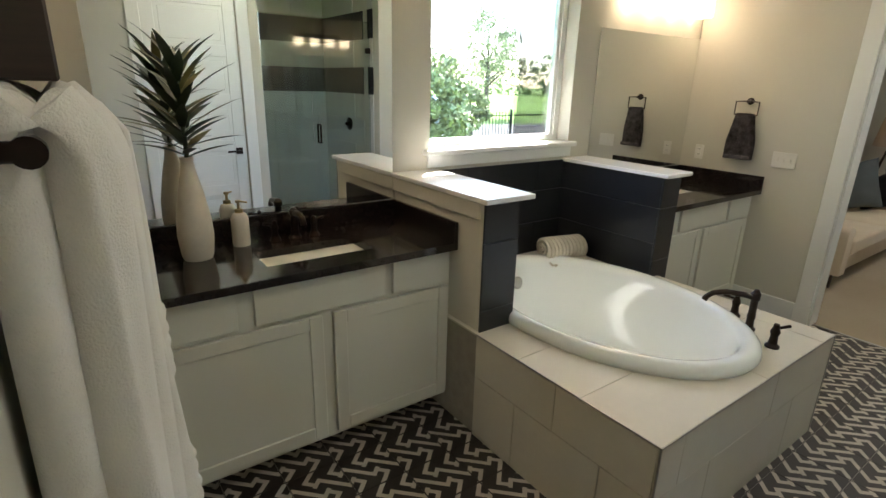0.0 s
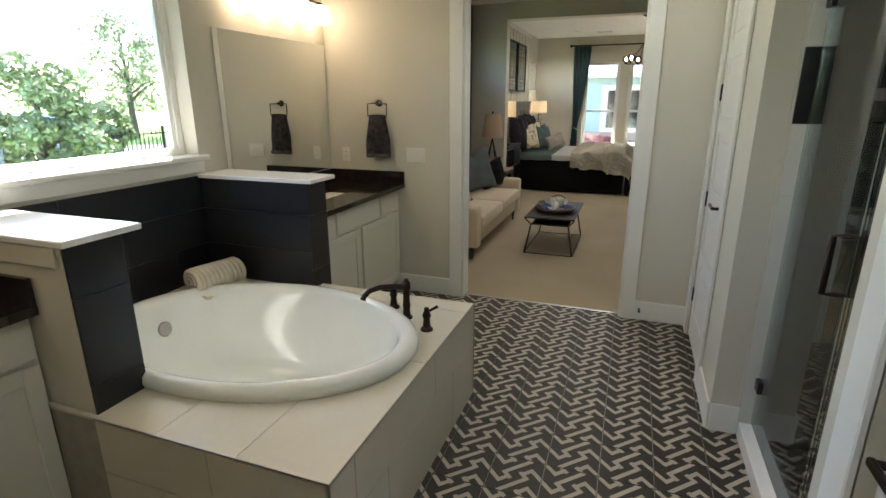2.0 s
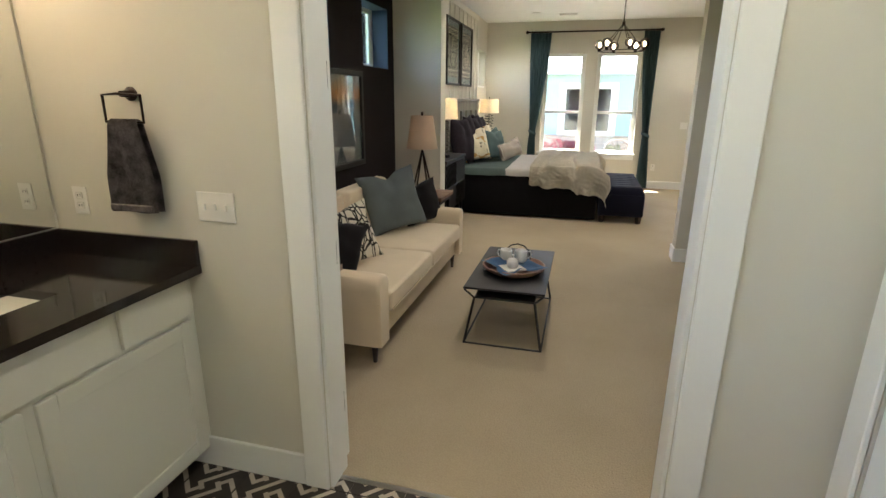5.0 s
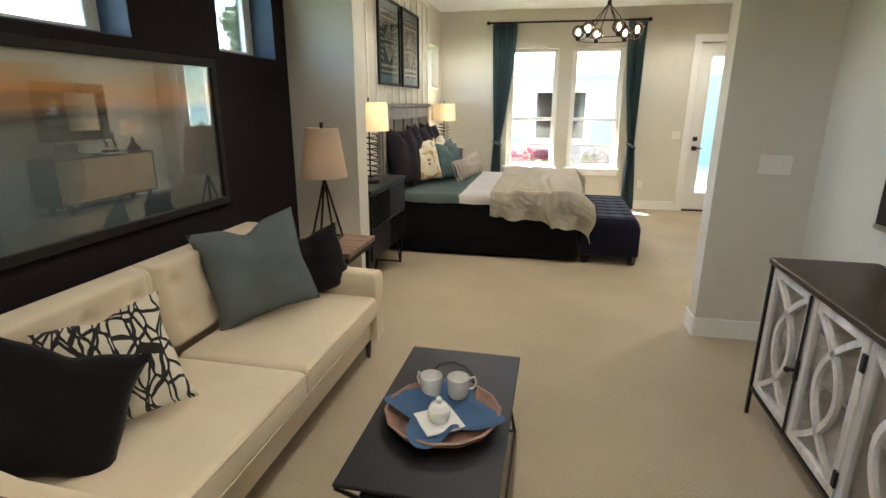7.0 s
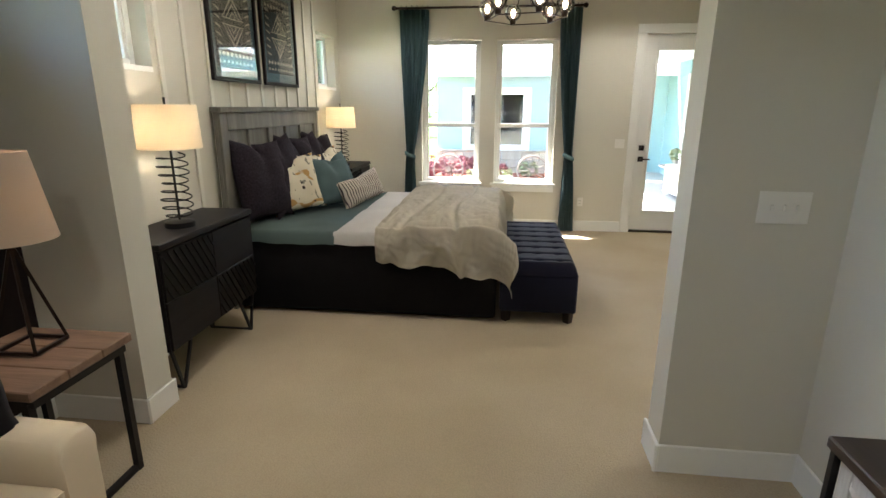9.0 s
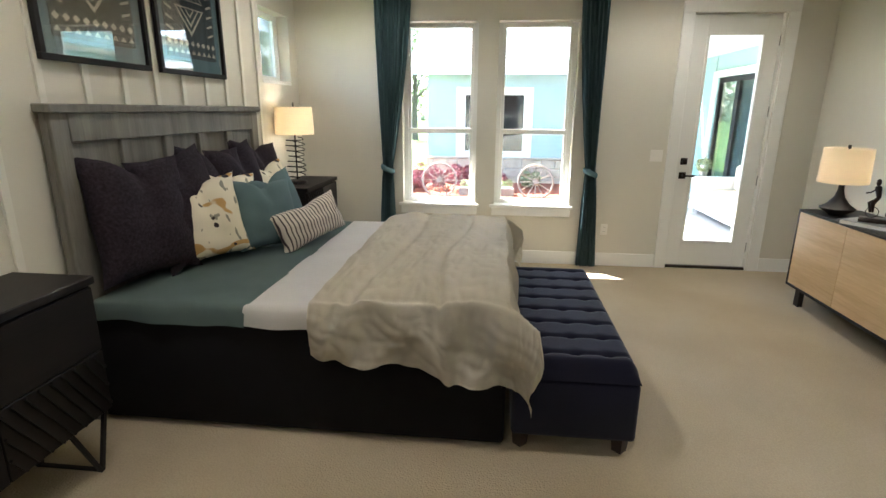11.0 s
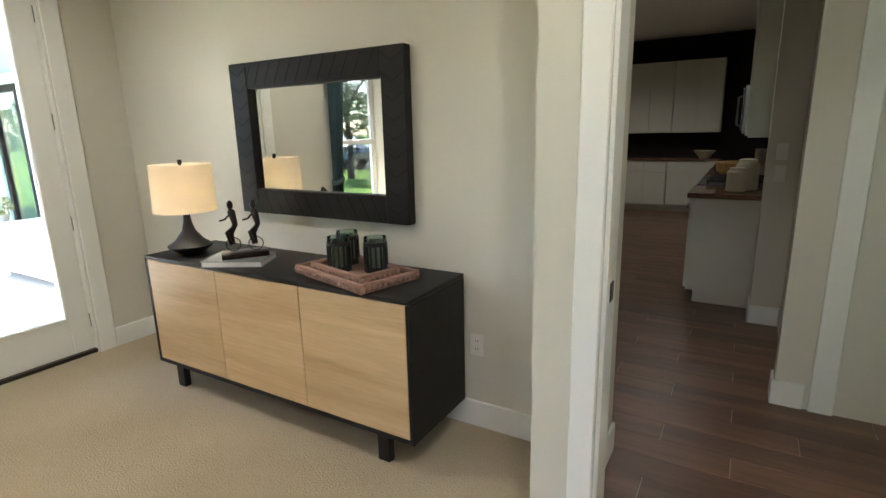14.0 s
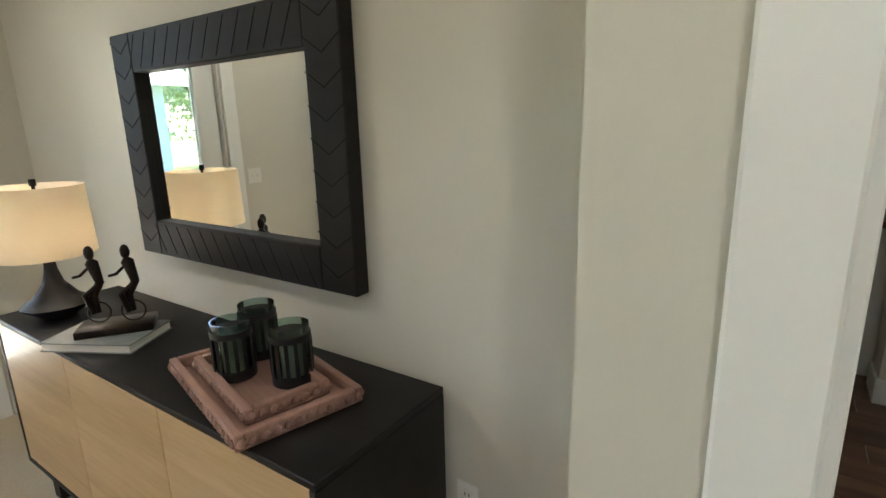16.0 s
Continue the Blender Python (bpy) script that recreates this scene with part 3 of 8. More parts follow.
def handle(d, x, z, y, toward=-1, length=0.12):
    s = 1 if y > 0 else -1
    bm = bx(x - 0.032, *sorted((y, y + s * 0.009))[:1], z - 0.032, x + 0.032, sorted((y, y + s * 0.009))[1], z + 0.032, 0.002, 1)
    part("rosette", bm, BRONZE, d)
    bm = rod(bmesh.new(), (x, y + s * 0.008, z), (x, y + s * 0.05, z), 0.009)
    box(bm, *sorted((x - toward * 0.01, x + toward * length))[:1], *sorted((y + s * 0.042, y + s * 0.056))[:1], z - 0.009, sorted((x - toward * 0.01, x + toward * length))[1], sorted((y + s * 0.042, y + s * 0.056))[1], z + 0.009, 0.003, 1)
    part("lever", bm, BRONZE, d, "dark bronze lever handle")


def hinge(d, x, y, z):
    bm = bx(x - 0.018, y - 0.006, z - 0.05, x + 0.018, y + 0.006, z + 0.05, 0.002, 1)
    rod(bm, (x, y + 0.008, z - 0.052), (x, y + 0.008, z + 0.052), 0.007)
    part("hinge", bm, BRONZE, d)


d1 = panel_door("closet_door", 0.694, 2.43, "white five-panel closet door, closed, with black lever", lever_z=1.03)
d1.matrix_world = pose(4.117, -0.575, 0.006, 0, 0, 180)
for z in (0.30, 0.98, 1.66, 2.25):
    hinge(d1, -0.004, -0.022, z)
    d1.children[-1].rotation_euler = (0, 0, 0)
d2 = panel_door("water_closet_door", 0.794, 2.43, "white five-panel door beside the shower, closed, with black lever")
d2.matrix_world = pose(0.623, -0.60, 0.006)
d3 = panel_door("bath_door", 1.2, 2.43, "white five-panel door opened flat against the sitting room wall")
d3.matrix_world = pose(4.46, 1.225, 0.012, 0, 0, 84)
for z in (0.30, 0.98, 1.66, 2.25):
    bm = bx(-0.012, 0.02, z - 0.05, 0.012, 0.034, z + 0.05, 0.002, 1)
    part("hinge", bm, BRONZE, d3)
d4 = panel_door("bedroom_hall_door", 0.86, 2.43, "white five-panel bedroom door standing open into the hall")
d4.matrix_world = pose(8.545, -2.405, 0.012, 0, 0, -96)
d5 = panel_door("hall_closet_door", 0.78, 2.43, "white five-panel hall door, closed, with black hinges")
d5.matrix_world = pose(8.59, -3.835, 0.012, 0, 0, 180)
for z in (0.31, 0.94, 1.57, 2.2):
    hinge(d5, -0.004, -0.022, z)

patio = thing("patio_door", 12.97, -1.635, 0.015, "white glazed patio door, closed, with black deadbolt and lever", "door")
bm = bmesh.new()
for q in ((0, -0.14, 0, 2.43), (-0.78, -0.66, 0, 2.43), (-0.66, -0.14, 0, 0.25), (-0.66, -0.14, 2.27, 2.43)):
    box(bm, -0.022, q[0], q[2], 0.022, q[1], q[3], 0.003, 1)
part("door_frame", bm, TRIMW, patio)
bm = bmesh.new()
for q in ((-0.162, -0.14, 0.25, 2.27), (-0.66, -0.638, 0.25, 2.27), (-0.638, -0.162, 0.25, 0.272), (-0.638, -0.162, 2.248, 2.27)):
    box(bm, -0.03, q[0], q[2], 0.03, q[1], q[3], 0.003, 1)
part("glazing_bead", bm, TRIMW, patio)
pp = part("glass", bx(-0.004, -0.636, 0.274, 0.004, -0.164, 2.246), PANE, patio)
pp.visible_shadow = False
for z in (0.94, 1.08):
    bm = bx(-0.034, -0.10, z - 0.032, -0.022, -0.036, z + 0.032, 0.002, 1)
    if z < 1:
        rod(bm, (-0.03, -0.068, z), (-0.065, -0.068, z), 0.009)
        box(bm, -0.072, -0.18, z - 0.009, -0.058, -0.058, z + 0.009, 0.003, 1)
    else:
        rod(bm, (-0.03, -0.068, z), (-0.05, -0.068, z), 0.02)
    part("lever" if z < 1 else "deadbolt", bm, BRONZE, patio)
for z in (0.22, 0.9, 1.56, 2.2):
    part("hinge", bx(-0.034, -0.80, z - 0.05, -0.02, -0.782, z + 0.05, 0.002, 1), BRONZE, patio)
part("threshold", bx(-0.06, -0.80, -0.014, 0.05, 0.0, 0.012, 0.003, 1), BRONZE, patio)


# ---- windows ----
def window(name, axis, face, out, u0, u1, z0, z1, depth, frame_w=0.045, rail=None, sill=None, label="white vinyl window", reveal=None):
    """A window at a depth behind a wall face; out: the way outdoors along the axis."""
    w = new(name)
    w.empty_display_size = 0.1
    tagged(w, label, "", "", "structure")
    a0, a1 = sorted((face + out * depth, face + out * (depth + 0.05)))
    P = (lambda a, b, c, d, e, f: (a, c, e, b, d, f)) if axis == "x" else (lambda a, b, c, d, e, f: (c, a, e, d, b, f))

    def add(bm, a, b, c, d, e, f, bev=0.003):
        x0, y0, z_0, x1, y1, z_1 = P(a, b, c, d, e, f)
        return box(bm, x0, y0, z_0, x1, y1, z_1, bev, 1)
    bm = bmesh.new()
    for q in ((u0, u0 + frame_w, z0, z1), (u1 - frame_w, u1, z0, z1), (u0 + frame_w, u1 - frame_w, z0, z0 + frame_w), (u0 + frame_w, u1 - frame_w, z1 - frame_w, z1)):
        add(bm, a0, a1, *q)
    part("window_frame", bm, TRIMW, w)
    cuts = [z0 + frame_w, z1 - frame_w]
    if rail:
        bm = bmesh.new()
        add(bm, a0 - 0.006, a1 - 0.004, u0 + frame_w, u1 - frame_w, rail - 0.025, rail + 0.025)
        part("meeting_rail", bm, TRIMW, w)
        cuts.insert(1, rail)
    for k in range(len(cuts) - 1):
        bm = bmesh.new()
        m = (a0 + a1) / 2
        add(bm, m - 0.003, m + 0.003, u0 + frame_w, u1 - frame_w, cuts[k], cuts[k + 1], 0)
        p = part("pane", bm, PANE, w)
        p.visible_shadow = False
        bm = bmesh.new()
        for q in ((u0 + frame_w, u0 + frame_w + 0.03, cuts[k], cuts[k + 1]), (u1 - frame_w - 0.03, u1 - frame_w, cuts[k], cuts[k + 1])):
            add(bm, a0 + 0.008, a1 - 0.008, *q)
        part("sash", bm, TRIMW, w)
    if sill:
        lo, hi = sill
        s0, s1 = sorted((face - out * lo, face + out * depth))
        bm = bmesh.new()
        add(bm, s0, s1, u0 - 0.045, u1 + 0.045, z0 - 0.03, z0 + 0.002, 0.006) if lo > 0.01 else add(bm, s0, s1, u0, u1, z0 - 0.03, z0 + 0.002)
        part("window_sill", bm, TRIMW, w)
        if hi:
            bm = bmesh.new()
            r0, r1 = sorted((face - out * 0.002, face - out * 0.02))
            add(bm, r0, r1, u0 - 0.02, u1 + 0.02, z0 - 0.03 - hi, z0 - 0.031, 0.003)
            part("apron", bm, TRIMW, w)
    if reveal:
        bm = bmesh.new()
        r0, r1 = sorted((face + out * 0.003, face + out * depth))
        add(bm, r0, r1, u0 + 0.001, u0 + 0.006, z0 + 0.001, z1 - 0.001, 0)
        add(bm, r0, r1, u1 - 0.006, u1 - 0.001, z0 + 0.001, z1 - 0.001, 0)
        add(bm, r0, r1, u0 + 0.006, u1 - 0.006, z0 + 0.001, z0 + 0.006, 0)
        add(bm, r0, r1, u0 + 0.006, u1 - 0.006, z1 - 0.006, z1 - 0.001, 0)
        part("reveal", bm, reveal, w)
    return w


window("window_1", "y", 2.42, 1, 1.62, 2.78, 1.31, 2.72, 0.10, sill=(0.05, 0.07), label="white picture window over the tub")
window("window_2", "x", 12.9, 1, 0.36, 1.12, 0.62, 2.40, 0.11, rail=1.36, sill=(0.03, 0.08), label="white single-hung bedroom window")
window("window_3", "x", 12.9, 1, -0.60, 0.165, 0.62, 2.40, 0.11, rail=1.36, sill=(0.03, 0.08), label="white single-hung bedroom window")
for k, (a, b) in enumerate(((4.75, 5.39), (6.06, 6.70), (7.37, 8.02))):
    window("window_%d" % (4 + k), "y", 2.34, 1, a, b, 1.88, 2.46, 0.17, reveal=REVEAL, label="high window deep in a dark wall")
for k, (a, b) in enumerate(((8.55, 9.15), (12.08, 12.72))):
    window("window_%d" % (7 + k), "y", 2.20, 1, a, b, 1.82, 2.42, 0.11, sill=(0.004, 0), label="high white window beside the bed")

# ---- board and batten behind the bed ----
bm = bmesh.new()
for i in range(11):
    x = 9.22 + 0.275 * i
    box(bm, x - 0.02, 2.183, 0.141, x + 0.02, 2.198, 2.90, 0.002, 1)
box(bm, 9.20, 2.181, 2.86, 12.0, 2.198, 2.945, 0.002, 1)
setting("wall_battens", bm, WHITEBOARD, "white vertical wall battens")

# ---- bath: tub, half walls ----
def slab_tiles(name, parent, rects, mat, thick, axis, face, out, gap=0.0015, label=""):
    """Tiles as pieces: rects (u0, u1, v0, v1) on a plane across an axis."""
    for u0, u1, v0, v1 in rects:
        a, b = sorted((face, face + out * thick))
        u0, u1, v0, v1 = u0 + gap, u1 - gap, v0 + gap, v1 - gap
        q = {"x": (a, u0, v0, b, u1, v1), "y": (u0, a, v0, u1, b, v1), "z": (u0, v0, a, u1, v1, b)}[axis]
        bm = bx(*q, 0.0015, 1)
        part(name, bm, mat, parent, label)


deck = thing("tub_deck", 2.1, 1.5, 0, "raised tub deck clad in cream porcelain tile", "tub surround")
DX0, DX1, DY0, DZ = 1.37, 2.84, 0.68, 0.555
def local(ob, parent):
    ob.parent = parent
    ob.matrix_parent_inverse = parent.matrix_world.inverted()
    return ob


def wpart(name, bm, mat, parent, label="", smooth=False):
    """A part whose mesh is given in the world's metres."""
    o = link_mesh(name, bm, mat, None, label, smooth)
    return local(o, parent)


def oval_ring(c, a, b, z, n=64):
    return [Vector((c[0] + a * math.cos(2 * math.pi * i / n), c[1] + b * math.sin(2 * math.pi * i / n), z)) for i in range(n)]


TUBC, TA, TB = (2.12, 1.535), 0.54, 0.78
# the deck's core has an oval hole for the bath
bm = bmesh.new()
outer = []
for i in range(64):
    t = 2 * math.pi * i / 64
    dx, dy = math.cos(t), math.sin(t)
    k = min((DX1 - 0.012 - TUBC[0]) / dx if dx > 1e-6 else 9, (DX0 + 0.012 - TUBC[0]) / dx if dx < -1e-6 else 9, (2.418 - TUBC[1]) / dy if dy > 1e-6 else 9, (DY0 + 0.012 - TUBC[1]) / dy if dy < -1e-6 else 9)
    outer.append(bm.verts.new((TUBC[0] + dx * k, TUBC[1] + dy * k, DZ - 0.010)))
inner = [bm.verts.new(p) for p in oval_ring(TUBC, TA - 0.04, TB - 0.04, DZ - 0.010)]
low = [bm.verts.new((v.co.x, v.co.y, 0.0)) for v in outer]
for i in range(64):
    j = (i + 1) % 64
    bm.faces.new((outer[i], outer[j], inner[j], inner[i]))
    bm.faces.new((outer[i], outer[j], low[j], low[i]))
wpart("core", bm, GROUT, deck)


def deck_tile(x0, x1, y0, y1):
    """A deck tile cut round the bath's oval."""
    bm = bmesh.new()
    n = 14
    pts = []
    g = 0.0015
    x0, x1, y0, y1 = x0 + g, x1 - g, y0 + g, y1 - g
    inside = lambda x, y: ((x - TUBC[0]) / (TA - 0.03)) ** 2 + ((y - TUBC[1]) / (TB - 0.03)) ** 2 < 1
    vs = {}
    for i in range(n):
        for j in range(n):
            cx, cy = x0 + (x1 - x0) * (i + 0.5) / n, y0 + (y1 - y0) * (j + 0.5) / n
            if inside(cx, cy):
                continue
            q = []
            for a, b in ((i, j), (i + 1, j), (i + 1, j + 1), (i, j + 1)):
                if (a, b) not in vs:
                    vs[a, b] = bm.verts.new((x0 + (x1 - x0) * a / n, y0 + (y1 - y0) * b / n, DZ))
                q.append(vs[a, b])
            bm.faces.new(q)
    if not bm.faces:
        bm.free()
        return
    bmesh.ops.dissolve_limit(bm, angle_limit=0.01, verts=bm.verts, edges=bm.edges)
    ext = bmesh.ops.extrude_face_region(bm, geom=list(bm.faces))
    for v in ext["geom"]:
        if isinstance(v, bmesh.types.BMVert):
            v.co.z -= 0.0095
    wpart("tile", bm, TILE, deck)


ys = [DY0, 1.02, 1.36, 1.70, 2.04, 2.418]
for j in range(5):
    off = (0.0, 0.38, 0.0, 0.38, 0.0)[j]
    xs = [DX0] + [x for x in (1.37 + off, 2.13 + off - (0.0 if off else 0.0), 2.70) if DX0 + 0.05 < x < DX1 - 0.05] + [DX1]
    xs = sorted(set(xs))
    for a, b in zip(xs, xs[1:]):
        deck_tile(a, b, ys[j], ys[j + 1])
front = []
for r, (v0, v1) in enumerate(((0.0, 0.33), (0.33, 0.545))):
    cuts = [DX0] + ([1.75, 2.48] if r == 0 else [1.52, 2.24]) + [DX1]
    front += [(a, b, v0, v1) for a, b in zip(cuts, cuts[1:])]
for u0, u1, v0, v1 in front:
    wpart("tile", bx(u0 + 0.0015, DY0 + 0.001, v0 + 0.001, u1 - 0.0015, DY0 + 0.011, v1 - 0.001, 0.0015, 1), TILE, deck)
for r, (v0, v1) in enumerate(((0.0, 0.33), (0.33, 0.545))):
    cuts = [DY0 + 0.011] + ([0.90, 1.36] if r == 0 else [1.14]) + [1.638]
    for a, b in zip(cuts, cuts[1:]):
        wpart("tile", bx(DX0 + 0.001, a + 0.0015, v0 + 0.001, DX0 + 0.011, b - 0.0015, v1 - 0.001, 0.0015, 1), TILE, deck)
    cuts = [DY0 + 0.011] + ([1.2] if r == 0 else [0.95]) + [1.638]
    for a, b in zip(cuts, cuts[1:]):
        wpart("tile", bx(DX1 - 0.011, a + 0.0015, v0 + 0.001, DX1 - 0.001, b - 0.0015, v1 - 0.001, 0.0015, 1), TILE, deck)
bm = bmesh.new()
for x in (DX0, DX1):
    box(bm, x - 0.0025, DY0 - 0.0025, 0.0, x + 0.0025, DY0 + 0.004, DZ + 0.001)
box(bm, DX0, DY0 - 0.002, DZ - 0.006, DX1, DY0 + 0.002, DZ + 0.001)
box(bm, DX0 - 0.002, DY0, DZ - 0.006, DX0 + 0.002, 1.638, DZ + 0.001)
wpart("edge_trim", bm, NICKEL, deck)

tub = thing("bathtub", TUBC[0], TUBC[1], DZ, "white oval drop-in soaking bathtub, empty", "bathtub")
prof = [(1.005, 0.0), (1.02, 0.02), (1.012, 0.045), (0.985, 0.060), (0.955, 0.064), (0.925, 0.060), (0.90, 0.045), (0.885, 0.015), (0.86, -0.06), (0.82, -0.20), (0.76, -0.34), (0.68, -0.42), (0.55, -0.452), (0.3, -0.46), (0.02, -0.462)]
bm = bmesh.new()
rings = []
for k, z in prof:
    inn = max(0.0, 0.93 - k)
    cy = -0.10 * inn
    rings.append([bm.verts.new((TA * k * math.cos(2 * math.pi * i / 72), TB * k * math.sin(2 * math.pi * i / 72) + cy + (0.0), z)) for i in range(72)])
skin(bm, rings, caps=False)
bm.faces.new(rings[-1])
part("shell", bm, TUBW, tub, smooth=60)
bm = lathe(bmesh.new(), [(0.0, 0.0), (0.040, 0.0), (0.040, 0.006), (0.034, 0.010), (0.0, 0.010)], 24)
ov = part("overflow_plate", bm, NICKEL, tub, smooth=30)
ov.matrix_basis = pose(0.03, 0.640, -0.085, 78, 0, 0)
bm = lathe(bmesh.new(), [(0.0, 0.0), (0.032, 0.0), (0.032, 0.004), (0.02, 0.008), (0.0, 0.008)], 24)
dr = part("drain", bm, BRONZE, tub, smooth=30)
dr.matrix_basis = pose(0.06, 0.27, -0.461)


def faucet_body(parent, x, y, h, spout_len, rz, deckz=0.0, wide=False):
    prof = [(0.0, 0), (0.030, 0), (0.030, 0.008), (0.020, 0.016), (0.017, 0.05), (0.020, 0.07), (0.017, 0.09), (0.017, h * 0.72), (0.022, h * 0.76), (0.022, h * 0.9), (0.015, h * 0.95), (0.010, h), (0.0, h)]
    o = part("spout", lathe(bmesh.new(), prof, 18), BRONZE, parent, smooth=30)
    o.matrix_basis = pose(x, y, deckz)
    L = spout_len
    pts = [(0, 0, h * 0.80), (L * 0.25, 0, h * 0.84), (L * 0.6, 0, h * 0.86), (L * 0.85, 0, h * 0.80), (L * 0.97, 0, h * 0.68), (L, 0, h * 0.60)]
    s = part("spout_arm", tube(bmesh.new(), pts, [0.016, 0.014, 0.0135, 0.0135, 0.0135, 0.015], 14), BRONZE, parent, smooth=40)
    s.matrix_basis = pose(x, y, deckz, 0, 0, rz)


def tap_handle(parent, x, y, z, rz, s=1.0):
    o = part("tap_handle", lathe(bmesh.new(), [(0.0, 0), (0.027 * s, 0), (0.027 * s, 0.008), (0.017 * s, 0.02), (0.014 * s, 0.05 * s), (0.019 * s, 0.066 * s), (0.012 * s, 0.085 * s), (0.010 * s, 0.10 * s), (0, 0.104 * s)], 16), BRONZE, parent, smooth=30)
    rod(b := bmesh.new(), (-0.01, 0, 0.078 * s), (0.055 * s, 0, 0.092 * s), 0.006, 0.008, 8)
    l = part("tap_lever", b, BRONZE, parent, smooth=40)
    for q in (o, l):
        q.matrix_basis = pose(x, y, z, 0, 0, rz)


tf = thing("tub_faucet", 2.60, 0.93, DZ, "dark bronze deck-mounted tub faucet with two lever handles", "faucet")
faucet_body(tf, -0.06, 0.02, 0.21, 0.22, 128)
tap_handle(tf, -0.19 + 0.03, -0.13, 0, -35, 1.15)
tap_handle(tf, 0.04, 0.14, 0, 120, 1.15)


def half_wall(x0, x1, cap0, cap1, tiled_left, tiled_right, name):
    w = new(name)
    tagged(w, "half wall with white quartz cap and black tile", "", "", "structure")
    y0 = 1.64
    wpart("core", bx(x0 + 0.012, y0 + 0.012, 0.0, x1 - 0.012, 2.418, 1.175), WALL, w)
    wpart("cap", bx(cap0, y0 - 0.03, 1.176, cap1, 2.418, 1.20, 0.005, 2), QUARTZ, w)
    rows = [(0.0, 0.33), (0.33, 0.66), (0.66, 0.99), (0.99, 1.175)]
    for v0, v1 in rows:
        wpart("tile", bx(x0 + 0.001, y0, v0 + 0.001, x1 - 0.001, y0 + 0.011, v1 - 0.001, 0.0015, 1), SLATE, w)
    for side, on in ((-1, tiled_left), (1, tiled_right)):
        a, b = (x0 + 0.001, x0 + 0.011) if side < 0 else (x1 - 0.011, x1 - 0.001)
        if on:
            for v0, v1 in ((0.546, 0.77), (0.77, 0.99), (0.99, 1.175)):
                for u0, u1 in ((y0 + 0.012, 2.418),):
                    wpart("tile", bx(a, u0, v0 + 0.001, b, u1, v1 - 0.001, 0.0015, 1), SLATE, w)
        else:
            wpart("side_panel", bx(a, y0 + 0.012, 0.0, b, 2.418, 1.175), WALL, w)
            a2, b2 = (x0 - 0.012, x0) if side < 0 else (x1, x1 + 0.012)
            wpart("trim_board", bx(a2, y0 + 0.03, 1.10, b2, 2.418, 1.174, 0.003, 1), WALL, w)
    return w


half_wall(1.39, 1.60, 1.37, 1.665, False, True, "half_wall_1")
half_wall(2.755, 2.935, 2.74, 3.0, True, False, "half_wall_2")
back = new("tub_back_tiles")
tagged(back, "black tile band behind the tub", "", "", "structure")
for k, (v0, v1) in enumerate(((0.546, 0.77), (0.77, 0.99), (0.99, 1.19))):
    cuts = [1.60, 2.19, 2.755] if k % 2 else [1.60, 1.9, 2.5, 2.755]
    for a, b in zip(cuts, cuts[1:]):
        wpart("tile", bx(a + 0.001, 2.408, v0 + 0.001, b - 0.001, 2.4185, v1 - 0.001, 0.0015, 1), SLATE, back)


def rolled_towel(x, y, z, rz, L=0.30, r=0.075):
    t = thing("rolled_towel", x, y, z, "rolled ribbed oatmeal bath towel on the tub deck", "towel", rz)
    bm = bmesh.new()
    n, m = 56, 90
    rnd = random.Random(4)

    def fn(u, v):
        a = 2 * math.pi * u
        rib = 0.004 * math.sin(v * math.pi * 2 * 11)
        rr = r * (1 + 0.06 * math.sin(2 * a + 1)) + rib
        end = min(v, 1 - v)
        rr *= min(1, 0.80 + end * 5)
        return Vector((L * (v - 0.5), rr * math.cos(a), max(r + rr * 0.9 * math.sin(a), 0.002)))
    grid(bm, fn, n, m, closed_u=True)
    part("roll", bm, BEIGETOWEL, t, smooth=80)
    for s in (-1, 1):
        bm = bmesh.new()
        pts = []
        for i in range(70):
            a = 0.4 + i * 0.25
            q = r * 0.86 * (1 - i / 78)
            pts.append((s * (L / 2 - 0.008 + 0.012 * (i / 70)), q * math.cos(a), r + q * 0.9 * math.sin(a)))
        tube(bm, pts, 0.0055, 6)
        part("end_spiral", bm, BEIGETOWEL, t, smooth=60)
    bm = bmesh.new()

    def flap(u, v):
        return Vector((L * (u - 0.5) * 0.98, -r * 0.5 - 0.09 * v, 0.008 + 0.05 * (1 - v) ** 2 + 0.004 * math.sin(u * 60)))
    grid(bm, flap, 60, 8)
    f = part("loose_end", bm, BEIGETOWEL, t, smooth=80)
    return t


rolled_towel(2.54, 2.17, DZ + 0.005, -14, 0.31, 0.085)


# ---- vanities ----
def shaker(x0, x1, z0, z1, y, rail=0.06, sunk=0.008, t=0.019):
    """A door or drawer front facing -y, its face at y."""
    bm = bmesh.new()
    if z1 - z0 < 0.25:
        box(bm, x0, y, z0, x1, y + t, z1, 0.004, 2)
        return bm
    for q in ((x0, x0 + rail, z0, z1), (x1 - rail, x1, z0, z1), (x0 + rail, x1 - rail, z0, z0 + rail), (x0 + rail, x1 - rail, z1 - rail, z1)):
        box(bm, q[0], y, q[2], q[1], y + t, q[3], 0.003, 1)
    box(bm, x0 + rail - 0.002, y + sunk, z0 + rail - 0.002, x1 - rail + 0.002, y + t, z1 - rail + 0.002)
    return bm


def deep(name, bm, mat, piece, top):
    """A piece of a part, its mesh in the world's metres."""
    o = link_mesh(name, bm, mat, piece)
    return o


